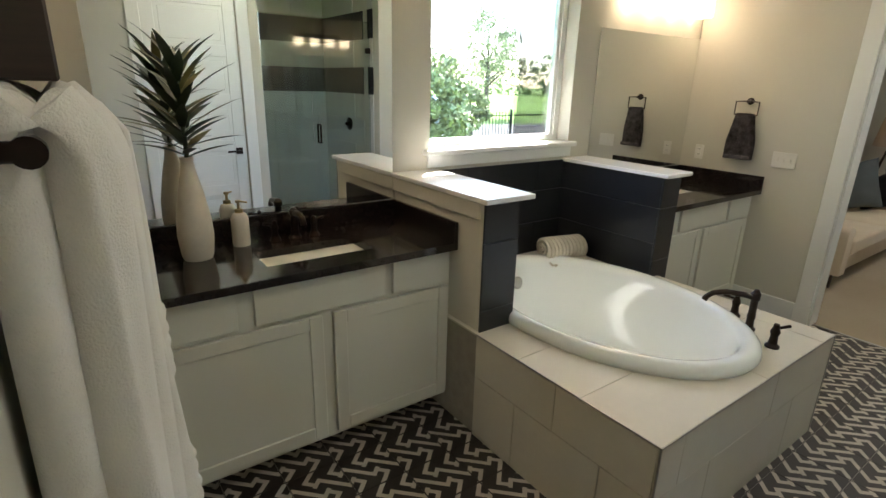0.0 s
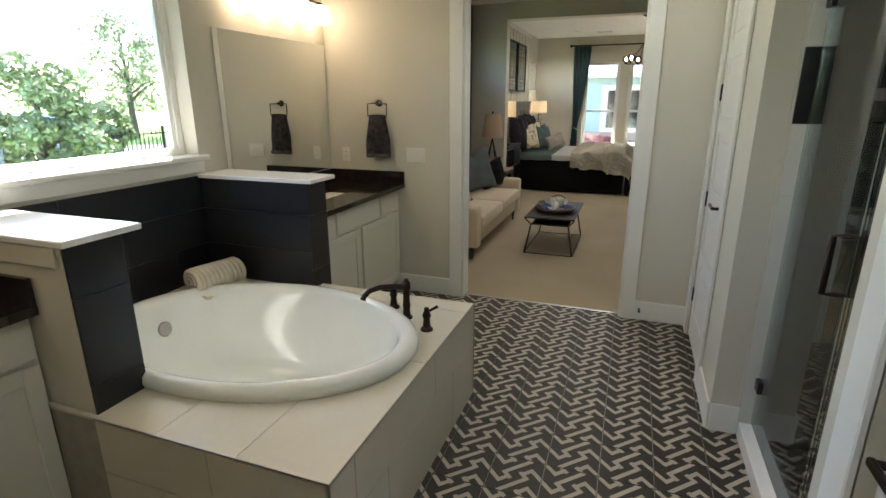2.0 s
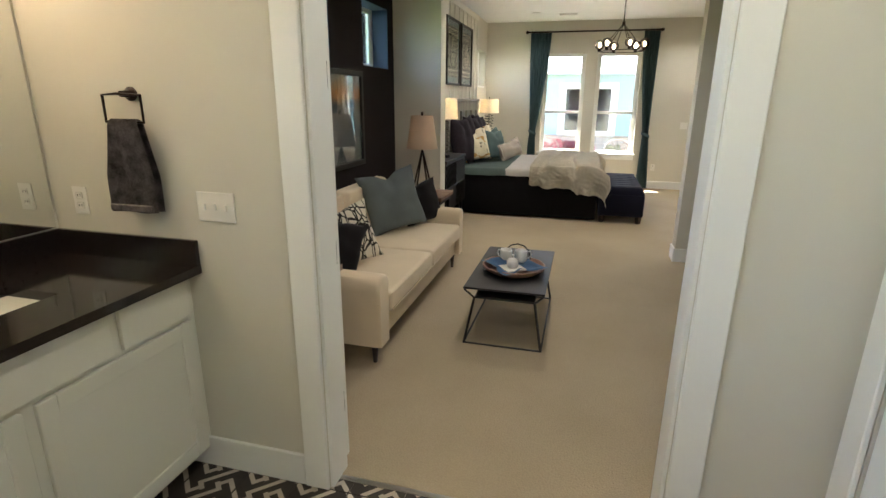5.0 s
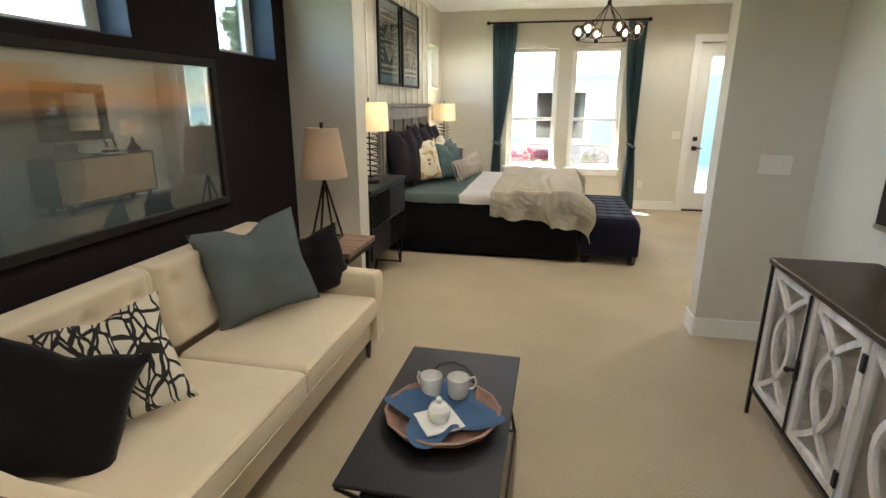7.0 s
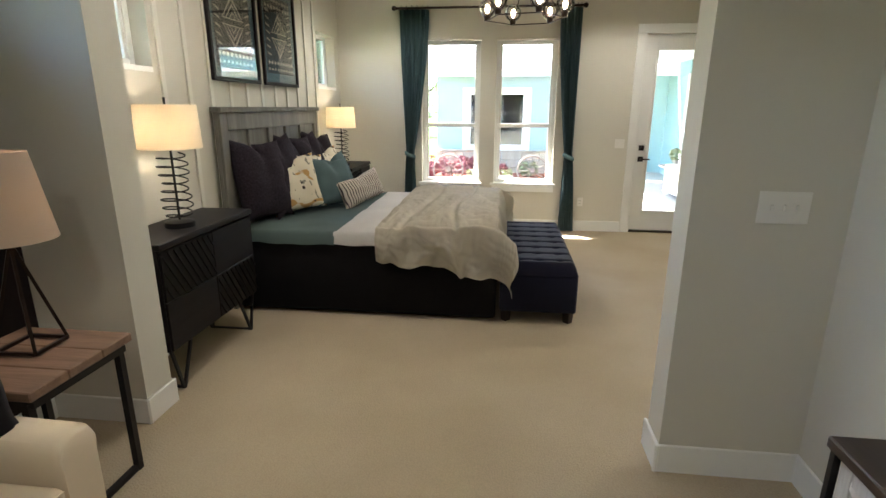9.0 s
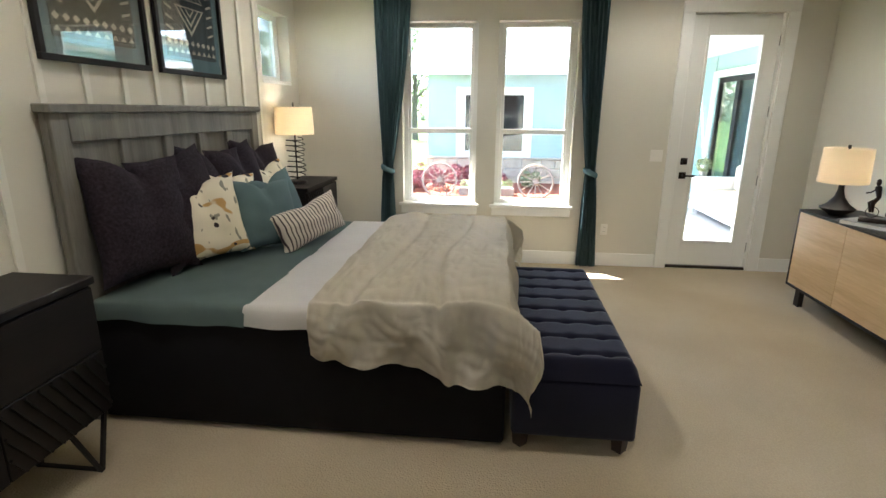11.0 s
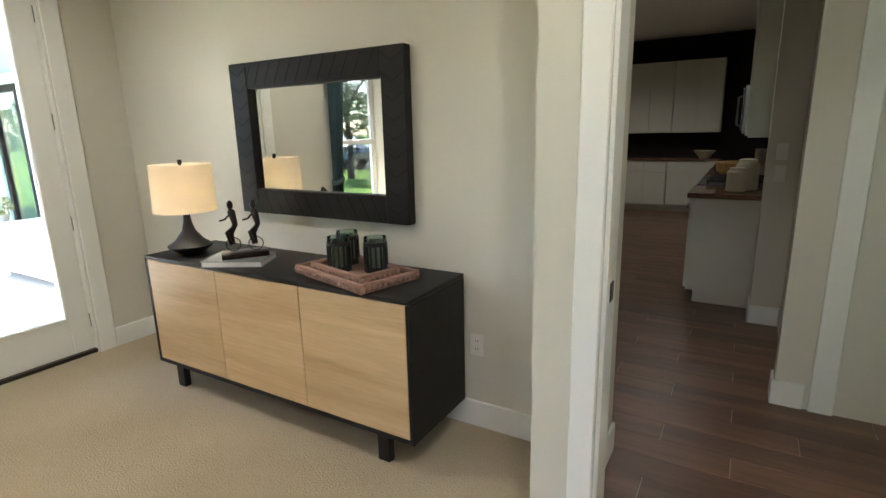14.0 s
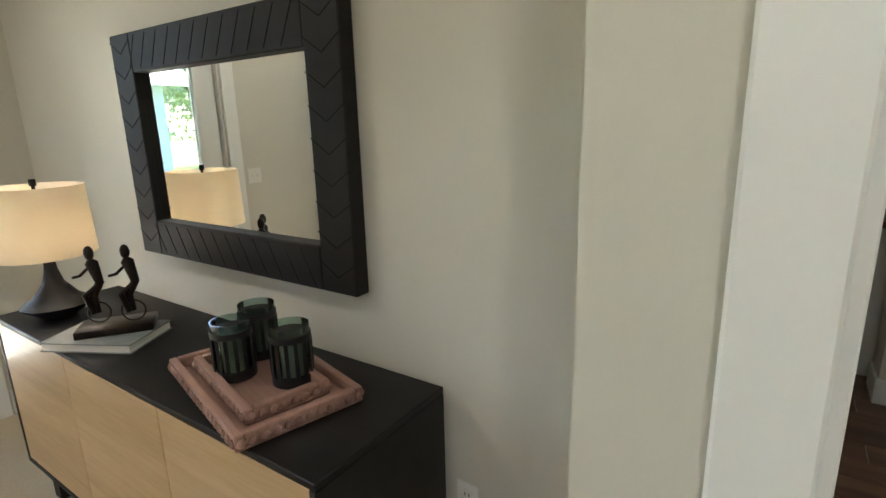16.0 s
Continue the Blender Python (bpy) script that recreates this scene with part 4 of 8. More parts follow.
def vanity(name, x0, x1, drawers, doors, sink, faucet_x, splash_side, label, yf=1.765):
    yb, zt = 2.418, 0.915
    v = thing(name, (x0 + x1) / 2, 2.1, 0, label, "cabinet")
    bm = bmesh.new()
    box(bm, x0, yf + 0.02, 0.10, x1, yb, zt)
    wpart("body", bm, CAB, v)
    bm = bmesh.new()
    box(bm, x0, yf, 0.10, x0 + 0.025, yf + 0.019, zt)
    wpart("toe_kick", bx(x0, yf + 0.15, 0.0, x1, yf + 0.17, 0.10), CAB, v)
    bm.free()
    for a, b in drawers:
        wpart("drawer_front", shaker(a, b, 0.745, 0.90, yf), CAB, v)
    for a, b in doors:
        d = wpart("door", bx(a + 0.058, yf + 0.008, 0.183, b - 0.058, yf + 0.019, 0.667), CAB, v)
        for q in ((a, a + 0.06, 0.125, 0.725), (b - 0.06, b, 0.125, 0.725)):
            deep("stile", bx(q[0], yf, q[2], q[1], yf + 0.019, q[3], 0.003, 1), CAB, d, v)
        for q in ((a + 0.06, b - 0.06, 0.125, 0.185), (a + 0.06, b - 0.06, 0.665, 0.725)):
            deep("rail", bx(q[0], yf, q[2], q[1], yf + 0.019, q[3], 0.003, 1), CAB, d, v)
    ct = thing("stone_countertop", (x0 + x1) / 2, 2.1, zt, "black polished stone countertop with undermounted sink and backsplash", "countertop")
    sx0, sx1, sy0, sy1 = sink
    c0, c1 = x0, x1
    bm = bmesh.new()
    z0, z1 = zt + 0.001, 0.95
    ymin = yf - 0.045
    loops = []
    for xa, xb, ya, yd in ((c0, c1, ymin, yb), (sx0, sx1, sy0, sy1)):
        for z in (z0, z1):
            loops.append([bm.verts.new((x, y, z)) for x, y in ((xa, ya), (xb, ya), (xb, yd), (xa, yd))])
    for p, q in ((loops[1], loops[3]), (loops[0], loops[2]), (loops[0], loops[1]), (loops[2], loops[3])):
        for i in range(4):
            j = (i + 1) % 4
            bm.faces.new((p[i], p[j], q[j], q[i]))
    wpart("slab", bm, STONE, ct)
    wpart("backsplash", bx(c0, yb - 0.02, 0.951, c1, yb, 1.052, 0.002, 1), STONE, ct)
    sxs = c1 - 0.02 if splash_side > 0 else c0
    wpart("side_splash", bx(sxs, ymin, 0.951, sxs + 0.02, yb - 0.021, 1.052, 0.002, 1), STONE, ct)
    # basin
    bm = bmesh.new()
    rr = []
    for k, z in ((0.0, 0.0), (0.012, -0.03), (0.03, -0.10), (0.07, -0.135), (0.16, -0.14)):
        a0, a1, b0, b1 = sx0 - 0.012 + k, sx1 + 0.012 - k, sy0 - 0.012 + k, sy1 + 0.012 - k
        pts = []
        rad = 0.035
        for cx, cy, st in ((a1 - rad, b1 - rad, 0), (a0 + rad, b1 - rad, 90), (a0 + rad, b0 + rad, 180), (a1 - rad, b0 + rad, 270)):
            for i in range(6):
                t = radians(st + 18 * i)
                pts.append(bm.verts.new((cx + rad * math.cos(t), cy + rad * math.sin(t), zt + z)))
        rr.append(pts)
    skin(bm, rr, caps=False)
    bm.faces.new(rr[-1])
    wpart("basin", bm, SINKW, ct, smooth=60)
    f = thing("vanity_faucet", faucet_x, 2.30, 0.95, "dark bronze widespread vanity faucet", "faucet")
    faucet_body(f, 0, 0, 0.15, 0.12, -90)
    for s in (-1, 1):
        tap_handle(f, s * 0.095, 0.0, 0, 0 if s > 0 else 180, 0.95)
    return v


vanity("vanity", -0.148, 1.388, [(-0.08, 0.375), (0.44, 1.02), (1.06, 1.375)], [(-0.08, 0.715), (0.765, 1.375)], (0.53, 1.01, 1.965, 2.175), 0.77, 1, "cream painted vanity cabinet with shaker doors", 1.87)
vanity("vanity", 2.936, 4.258, [(2.965, 3.20), (3.245, 3.86), (3.90, 4.22)], [(2.965, 3.545), (3.585, 4.22)], (3.40, 3.86, 1.96, 2.20), 3.62, 1, "cream painted vanity cabinet with shaker doors beside the bedroom door")


def wall_mirror(x0, x1, z0, z1):
    m = thing("vanity_mirror", (x0 + x1) / 2, 2.41, z0, "large frameless vanity mirror", "mirror")
    wpart("glass", bx(x0, 2.411, z0, x1, 2.417, z1, 0.002, 1), MIRROR, m)


wall_mirror(0.06, 1.375, 1.056, 2.12)
wall_mirror(3.00, 4.245, 1.056, 2.06)


def bath_light(xc):
    l = thing("vanity_light", xc, 2.40, 2.28, "four-lamp vanity light with lit frosted square shades on a bronze bar", "wall lamp")
    part("backplate", bx(-0.34, -0.005, 0.05, 0.34, 0.017, 0.12, 0.004, 1), BRONZE, l)
    bm = rod(bmesh.new(), (-0.45, -0.07, 0.065), (0.45, -0.07, 0.065), 0.010)
    for s in (-0.2, 0.2):
        rod(bm, (s, 0.0, 0.05), (s, -0.07, 0.065), 0.008)
    part("bar", bm, BRONZE, l, smooth=40)
    for i in range(4):
        x = -0.405 + 0.27 * i
        bm = rod(bmesh.new(), (x, -0.07, 0.07), (x, -0.07, 0.02), 0.018)
        part("socket", bm, BRONZE, l, smooth=40)
        bm = bx(x - 0.062, -0.132, -0.08, x + 0.062, -0.008, 0.045, 0.012, 3)
        part("shade", bm, FROST, l, "lit frosted glass shade", smooth=40)


bath_light(3.66)
bath_light(0.79)


def towel_ring(x, y, z, rz, colour, label):
    t = thing("towel_ring", x, y, z, "dark bronze square towel ring", "towel ring", rz)
    bm = lathe(bmesh.new(), [(0, 0), (0.026, 0), (0.026, 0.008), (0.014, 0.016), (0.011, 0.05), (0.0, 0.052)], 18)
    o = part("post", bm, BRONZE, t, smooth=40)
    o.matrix_basis = pose(0, 0, 0, 0, -90, 0)
    w, h = 0.085, 0.10
    o = part("ring", tube(bmesh.new(), [(-0.05, -w, -h), (-0.05, -w, -0.004), (-0.05, w * 0.25, 0), (-0.05, w, -0.004), (-0.05, w, -h)], 0.0055, 8, closed=True), BRONZE, t, smooth=40)
    w2 = thing("hand_towel", x, y, z, label, "towel", rz)
    bm = bmesh.new()
    rnd = random.Random(7)
    n, m = 22, 40

    def fn(u, v):
        # folded over the ring's lower bar; v runs from the front hem over the bar to the back hem
        L = 0.36
        s = (v - 0.5) * 2 * L
        drop = abs(s)
        front = -1 if s < 0 else 1
        gather = 0.62 + 0.38 * min(1, drop / 0.22)
        yy = (u - 0.5) * 0.20 * gather
        xx = -0.05 + front * -0.016 * min(1, drop / 0.03) + 0.010 * math.sin(u * 9 + drop * 6) * min(1, drop * 4)
        return Vector((xx, yy, -h + 0.012 - max(0, drop - 0.012)))
    grid(bm, fn, n, m)
    ext = bmesh.ops.solidify(bm, geom=list(bm.faces), thickness=0.008)
    part("cloth", bm, colour, w2, smooth=60)
    bm = bx(-0.085, -0.098, -0.43, -0.072, 0.098, -0.405, 0.003, 1)
    part("hem_band", bm, colour, w2)
    return t


towel_ring(4.259, 1.93, 1.60, 0, GREYTOWEL, "charcoal patterned hand towel hung over a ring")
towel_ring(-0.149, 1.80, 1.60, 180, GREYTOWEL, "charcoal patterned hand towel hung beside the mirror")

# bath towels on a bar on the near wall
tb = thing("towel_bar", -0.149, 0.93, 1.598, "dark bronze towel bar on the bath wall", "towel bar")
bm = rod(bmesh.new(), (0.072, -0.31, 0), (0.072, 0.31, 0), 0.010)
for y in (-0.31, 0.31):
    rod(bm, (0.0, y, 0), (0.072, y, 0), 0.011)
    rod(bm, (0.072, y - 0.012, 0), (0.072, y + 0.012, 0), 0.016, seg=16)
part("bar", bm, BRONZE, tb, smooth=40)


def hung_towel(y, w, drop_f, drop_b, fat, stand, flare, ribs, seed, label):
    """A thick towel folded lengthwise and hung over the bar; its front leaf stands off the wall and flares towards the hem."""
    t = thing("bath_towel", -0.077, y, 1.598, label, "towel")
    bm = bmesh.new()
    rnd = random.Random(seed)
    ph = [rnd.uniform(0, 6.28) for _ in range(5)]
    total = drop_f + drop_b

    def fn(u, v):
        s = v * total - drop_b
        q = 2 * math.pi * u
        drop = abs(s)
        side = 1 if s > 0 else -1
        up = min(1, drop / 0.05)
        spread = 1 + 0.20 * min(1, drop / drop_f)
        cq, sq = math.cos(q), math.sin(q)
        soft = math.copysign(abs(cq) ** 0.7, cq)
        yy = (w / 2) * soft * spread + 0.006 * math.sin(drop * 9 + ph[0])
        th = fat * (0.85 + 0.15 * math.sin(2 * q + ph[1])) * (1 + 0.10 * math.sin(drop * 4 + ph[2]))
        xx = (0.010 + stand * up) * (1 if side > 0 else -0.6) + th * math.copysign(abs(sq) ** 0.8, sq)
        if side > 0:
            xx += flare * drop + 0.006 * math.sin(drop * 6 + ph[3]) * up
            xx += 0.005 * math.sin(3 * q + drop * 5 + ph[4]) * up
        zz = 0.022 * (1 - up) - max(0.0, drop - 0.03) + fat * abs(sq) * (1 - up)
        for k, r in enumerate(ribs):
            xx += 0.0075 * math.exp(-((drop_f - s - r) / 0.011) ** 2) * (1 if sq > 0 else 0.3)
        return Vector((xx, yy, zz))
    grid(bm, fn, 40, 120, closed_u=True)
    bmesh.ops.holes_fill(bm, edges=[e for e in bm.edges if e.is_boundary], sides=0)
    part("cloth", bm, TOWEL, t, smooth=80)
    return t


RIBS = (0.07, 0.105, 0.14, 0.175, 0.21)
hung_towel(0.70, 0.115, 1.22, 0.90, 0.040, 0.028, 0.012, (), 1, "thick white terry bath towel folded over a bar")
hung_towel(0.83, 0.125, 1.20, 0.90, 0.044, 0.045, 0.018, (), 2, "thick white terry bath towel folded over a bar")
hung_towel(0.965, 0.125, 0.86, 0.80, 0.044, 0.060, 0.028, RIBS, 3, "white terry towel with a ribbed band folded over a bar")
hung_towel(1.095, 0.115, 0.62, 0.60, 0.044, 0.075, 0.040, RIBS, 4, "short white terry towel with a ribbed band folded over a bar")

fm = thing("framed_wall_mirror", -0.149, 1.30, 2.00, "wall mirror in a broad dark frame above the towels", "mirror")
bm = bmesh.new()
for q in ((-0.36, -0.30, -0.34, 0.34), (0.30, 0.36, -0.34, 0.34), (-0.30, 0.30, -0.34, -0.28), (-0.30, 0.30, 0.28, 0.34)):
    box(bm, 0.0, q[0], q[2], 0.11, q[1], q[3], 0.004, 1)
part("frame", bm, DARKWOOD, fm)
part("glass", bx(0.01, -0.30, -0.28, 0.018, 0.30, 0.28), MIRROR, fm)


# ---- shower ----
sh = new("shower_wall_tiles")
tagged(sh, "white shower wall tile with black bands", "", "", "structure")
rows = []
z = 0.0
while z < 2.9:
    rows.append(round(z, 3))
    z += 0.305
rows.append(2.948)
for k in range(len(rows) - 1):
    m = SLATE if k in (5, 7) else SHOWERT
    z0, z1 = rows[k], rows[k + 1]
    off = 0.3 if k % 2 else 0.0
    cuts = [1.622] + [x for x in (1.92 + off, 2.52 + off) if x < 2.9] + [2.948]
    for a, b in zip(cuts, cuts[1:]):
        wpart("tile", bx(a + 0.001, -2.1, z0 + 0.001, b - 0.001, -2.090, z1 - 0.001, 0.001, 1), m, sh)
    cuts = [-2.089] + ([-1.5, -0.95] if k % 2 else [-1.75, -1.2]) + [-0.681]
    for a, b in zip(cuts, cuts[1:]):
        wpart("tile", bx(2.920 if b > -0.8 else 2.938, max(a, -0.80) if b > -0.8 else a, z0 + 0.001, 2.929 if b > -0.8 else 2.948, b - 0.001, z1 - 0.001, 0.001, 1), m, sh)
    wpart("tile", bx(1.621, -2.089, z0 + 0.001, 1.631, -0.681, z1 - 0.001, 0.001, 1), m, sh)
setting("shower_curb", bx(1.622, -0.80, -0.005, 2.918, -0.682, 0.075, 0.004, 1), QUARTZ, "white quartz shower curb")
sg = thing("shower_enclosure", 2.2, -0.74, 0.076, "frameless glass shower door with dark bronze pull", "shower door")
for nm, a, b in (("door_glass", 2.205, 2.912), ("fixed_glass", 1.635, 2.197)):
    p = wpart(nm, bx(a, -0.745, 0.082, b, -0.735, 2.30, 0.002, 1), SHOWERGLASS, sg)
    p.visible_shadow = False
for z in (0.30, 2.0):
    wpart("glass_hinge", bx(2.86, -0.757, z - 0.03, 2.919, -0.723, z + 0.03, 0.004, 1), BRONZE, sg)
bm = bmesh.new()
for y in (-0.70, -0.78):
    tube(bm, [(2.27, -0.74, 1.0), (2.27, y, 1.0), (2.27, y, 1.2), (2.27, -0.74, 1.2)], 0.011, 10)
wpart("pull", bm, BRONZE, sg, smooth=50)
shw = thing("shower_valve", 2.936, -1.35, 1.15, "dark bronze shower valve trim", "shower fitting")
o = part("plate", lathe(bmesh.new(), [(0, 0), (0.08, 0), (0.08, 0.008), (0.03, 0.02), (0.02, 0.06), (0, 0.06)], 24), BRONZE, shw, smooth=40)
o.matrix_basis = pose(0, 0, 0, 0, -90, 0)

# ---- counter things ----
vs = thing("flower_vase", 0.325, 2.22, 0.9505, "tall cream bottle vase holding dark spiky leaves", "vase")
part("vase", lathe(bmesh.new(), [(0, 0), (0.055, 0), (0.062, 0.02), (0.070, 0.10), (0.066, 0.17), (0.048, 0.28), (0.030, 0.36), (0.024, 0.40), (0.027, 0.42), (0.021, 0.42), (0.018, 0.39), (0, 0.38)], 28), VASE, vs, smooth=50)
rnd = random.Random(3)
stem = bmesh.new()
tube(stem, [(0, 0, 0.35), (0.005, 0, 0.50), (0.0, 0.01, 0.63), (-0.005, 0, 0.76)], 0.009, 8)
part("stem", stem, LEAF, vs, smooth=50)
for i in range(44):
    h = 0.42 + 0.34 * i / 43
    a = i * 2.4
    L = rnd.uniform(0.17, 0.27) * (1.0 if h < 0.68 else 0.85)
    up = 0.40 + 0.75 * (i / 43) + rnd.uniform(-0.1, 0.1)
    wd = rnd.uniform(0.015, 0.021)
    bm = bmesh.new()
    rows_ = []
    for k in range(7):
        s = k / 6
        r = 0.006 + L * s * math.cos(up * (1 - 0.25 * s))
        z = h + L * s * math.sin(up) - 0.09 * L * 4 * s * s * (0.5)
        ww = wd * math.sin(math.pi * min(1, 0.18 + s * 0.85)) + 0.0008
        c = Vector((r * math.cos(a), r * math.sin(a), z))
        side = Vector((-math.sin(a), math.cos(a), 0)) * ww
        mid = c - Vector((0, 0, 0.25 * ww))
        rows_.append([bm.verts.new(c - side), bm.verts.new(mid), bm.verts.new(c + side)])
    for p, q in zip(rows_, rows_[1:]):
        bm.faces.new((p[0], p[1], q[1], q[0]))
        bm.faces.new((p[1], p[2], q[2], q[1]))
    part("leaf", bm, LEAFY if rnd.random() < 0.22 else LEAF, vs, smooth=60)

sp = thing("soap_dispenser", 0.525, 2.31, 0.9505, "cream ceramic soap dispenser with a brass pump", "soap dispenser")
part("bottle", lathe(bmesh.new(), [(0, 0), (0.036, 0), (0.038, 0.01), (0.038, 0.125), (0.030, 0.145), (0.018, 0.152), (0, 0.152)], 24), VASE, sp, smooth=40)
bm = lathe(bmesh.new(), [(0, 0.152), (0.018, 0.152), (0.018, 0.166), (0.006, 0.17), (0.006, 0.195), (0.012, 0.197), (0.012, 0.207), (0, 0.207)], 16)
rod(bm, (0, 0, 0.203), (0.03, -0.03, 0.200), 0.004)
part("pump", bm, BRASS, sp, smooth=40)


def plate(name, loc, rz, w, h, label, toggles, cat="light switch", screwed=True):
    p = thing(name, *loc, label, cat, rz)
    part("cover", bx(-w / 2, 0.0, -h / 2, w / 2, 0.006, h / 2, 0.003, 2), PLASTICW, p)
    for k in range(toggles):
        x = (k - (toggles - 1) / 2) * 0.046
        if cat == "light switch":
            part("toggle", bx(x - 0.005, 0.006, -0.012, x + 0.005, 0.016, 0.012, 0.002, 1), PLASTICW, p)
        else:
            for zz in (-0.021, 0.021):
                bm = bx(x - 0.016, 0.0062, zz - 0.014, x + 0.016, 0.009, zz + 0.014, 0.003, 1)
                part("socket", bm, PLASTICW, p)
                part("slot", bx(x - 0.008, 0.0092, zz - 0.004, x - 0.005, 0.0096, zz + 0.006), BLACKM, p)
                part("slot", bx(x + 0.005, 0.0092, zz - 0.004, x + 0.008, 0.0096, zz + 0.006), BLACKM, p)
    return p


plate("light_switch", (4.259, 1.615, 1.19), 90, 0.165, 0.115, "white triple light switch plate", 3)
plate("power_outlet", (4.259, 2.265, 1.18), 90, 0.072, 0.115, "white wall outlet above the vanity", 1, "power outlet")
plate("light_switch", (8.119, -1.04, 1.22), 90, 0.19, 0.125, "white four-gang light switch plate", 3)
plate("power_outlet", (10.15, -2.859, 0.44), 0, 0.072, 0.115, "white wall outlet beside the dresser", 1, "power outlet")
plate("power_outlet", (12.899, -0.98, 0.39), 90, 0.072, 0.115, "white wall outlet under the curtain", 1, "power outlet")
plate("light_switch", (12.899, -1.42, 1.15), 90, 0.12, 0.115, "white double light switch plate beside the patio door", 2)
ds = thing("door_stop", 4.245, -0.215, 0.095, "bronze spring door stop on the baseboard", "door stop")
part("stop", rod(bmesh.new(), (0, 0, 0), (-0.07, 0, 0), 0.006, 0.009), BRONZE, ds)

# ---- soft things ----
def cushion_mesh(w, h, t, pinch=0.10, n=18, seed=0, crease=0.0, sag=0.0):
    """A stuffed cushion standing in the local x-z plane, its foot at z = 0."""
    bm = bmesh.new()
    rnd = random.Random(seed)
    ph = [rnd.uniform(0, 6) for _ in range(4)]
    for side in (-1, 1):
        def fn(u, v, side=side):
            a, b = 2 * u - 1, 2 * v - 1
            edge = max(0.0, (1 - abs(a) ** 2.6)) * max(0.0, (1 - abs(b) ** 2.6))
            thick = t / 2 * edge ** 0.55
            k = 1 - pinch * (1 - abs(a) ** 2) * (abs(b) ** 3)
            k2 = 1 - pinch * (1 - abs(b) ** 2) * (abs(a) ** 3)
            y = side * (thick + 0.006 * math.sin(7 * a + ph[0]) * edge + 0.005 * math.sin(9 * b + ph[1] + 3 * a) * edge)
            if crease:
                y -= side * 0.5 * thick * math.exp(-(a / 0.16) ** 2) * max(0, b) * crease
            x, z = a * w / 2 * k2, h / 2 + b * h / 2 * k
            if crease and b > 0:
                z -= crease * 0.10 * h * math.exp(-(a / 0.25) ** 2) * b
            return Vector((x + 0.004 * math.sin(6 * b + ph[2]), y, z))
        grid(bm, fn, n, n)
    bmesh.ops.remove_doubles(bm, verts=bm.verts, dist=0.0008)
    return bm


def cushion(name, x, y, z, w, h, t, rz, lean, mat, label, group="", roll=0.0, seed=0, crease=0.5, piping=None):
    c = thing(name, x, y, z, label, "cushion", 0, group)
    c.matrix_world = pose(x, y, z, 0, 0, rz) @ pose(0, 0, 0, -lean, roll, 0)
    part("cover", cushion_mesh(w, h, t, seed=seed, crease=crease), mat, c, smooth=80)
    return c


# ---- sitting corner ----
OATSHADE = shade_cloth("oatmeal_lampshade", (0.52, 0.42, 0.32), 0.3)
def tuft_pad(w, h, t, nx, nz):
    """A back pad in the local x-z plane with buttons; faces -y."""
    bm = bmesh.new()

    def fn(u, v):
        a, b = 2 * u - 1, 2 * v - 1
        e = min(1, (1 - abs(a)) * 9) ** 0.5 * min(1, (1 - abs(b)) * 7) ** 0.5
        d = 0
        for i in range(nx):
            for j in range(nz):
                px, pz = (i + 0.5) / nx, (j + 0.7) / (nz + 0.4)
                q = ((u - px) * w) ** 2 + ((v - pz) * h) ** 2
                d += 0.034 * math.exp(-q / 0.0012) + 0.016 * math.exp(-q / 0.010)
        return Vector((a * w / 2, -t * e + d * e, v * h))
    grid(bm, fn, 44, 30)
    return bm


sofa = thing("sofa", 6.26, 1.83, 0, "cream linen sofa with a button-tufted back and dark legs", "sofa")
X0, X1, YF, YB = 5.23, 7.38, 1.36, 2.27
bm = bmesh.new()
box(bm, X0 + 0.14, YF + 0.04, 0.15, X1 - 0.14, YB - 0.10, 0.315, 0.015, 2)
wpart("seat_frame", bm, SOFA, sofa, smooth=50)
for x0, x1 in ((X0, X0 + 0.14), (X1 - 0.14, X1)):
    bm = bmesh.new()
    mid = (x0 + x1) / 2
    prof = [(-0.070, 0.15), (-0.072, 0.50), (-0.078, 0.55), (-0.060, 0.585), (0.0, 0.598), (0.060, 0.585), (0.078, 0.55), (0.072, 0.50), (0.070, 0.15)]
    rings = []
    for y, k, dz in ((YF + 0.00, 0.92, -0.022), (YF + 0.012, 0.98, -0.010), (YF + 0.03, 1.0, -0.006), (YF + 0.35, 1.0, 0.0), (YF + 0.50, 1.0, 0.03), (YF + 0.60, 1.0, 0.09), (YF + 0.70, 0.95, 0.17), (YB - 0.14, 0.85, 0.235), (YB - 0.06, 0.75, 0.235)):
        rings.append([bm.verts.new((mid + px * k, y, pz + (dz if pz > 0.52 else (dz * 0.8 if pz > 0.3 else 0)))) for px, pz in prof])
    skin(bm, rings)
    wpart("arm", bm, SOFA, sofa, smooth=50)
for k in range(2):
    a = X0 + 0.145 + k * 0.931
    bm = box(bmesh.new(), a + 0.002, YF - 0.015, 0.318, a + 0.929, YB - 0.25, 0.455, 0.035, 3)
    wpart("seat_cushion", bm, SOFA, sofa, smooth=50)
    bm = bmesh.new()
    for z in (0.335, 0.440):
        tube(bm, [(a + 0.02, YF - 0.012, z), (a + 0.911, YF - 0.012, z)], 0.004, 6)
    wpart("piping", bm, SOFA, sofa, smooth=60)
    bm = tuft_pad(0.931, 0.44, 0.12, 4, 2)
    o = part("back_cushion", bm, SOFA, sofa, smooth=80)
    o.matrix_basis = pose(a + 0.466 - 6.26, YB - 0.155 - 1.83, 0.44, -9)
bm = bmesh.new()
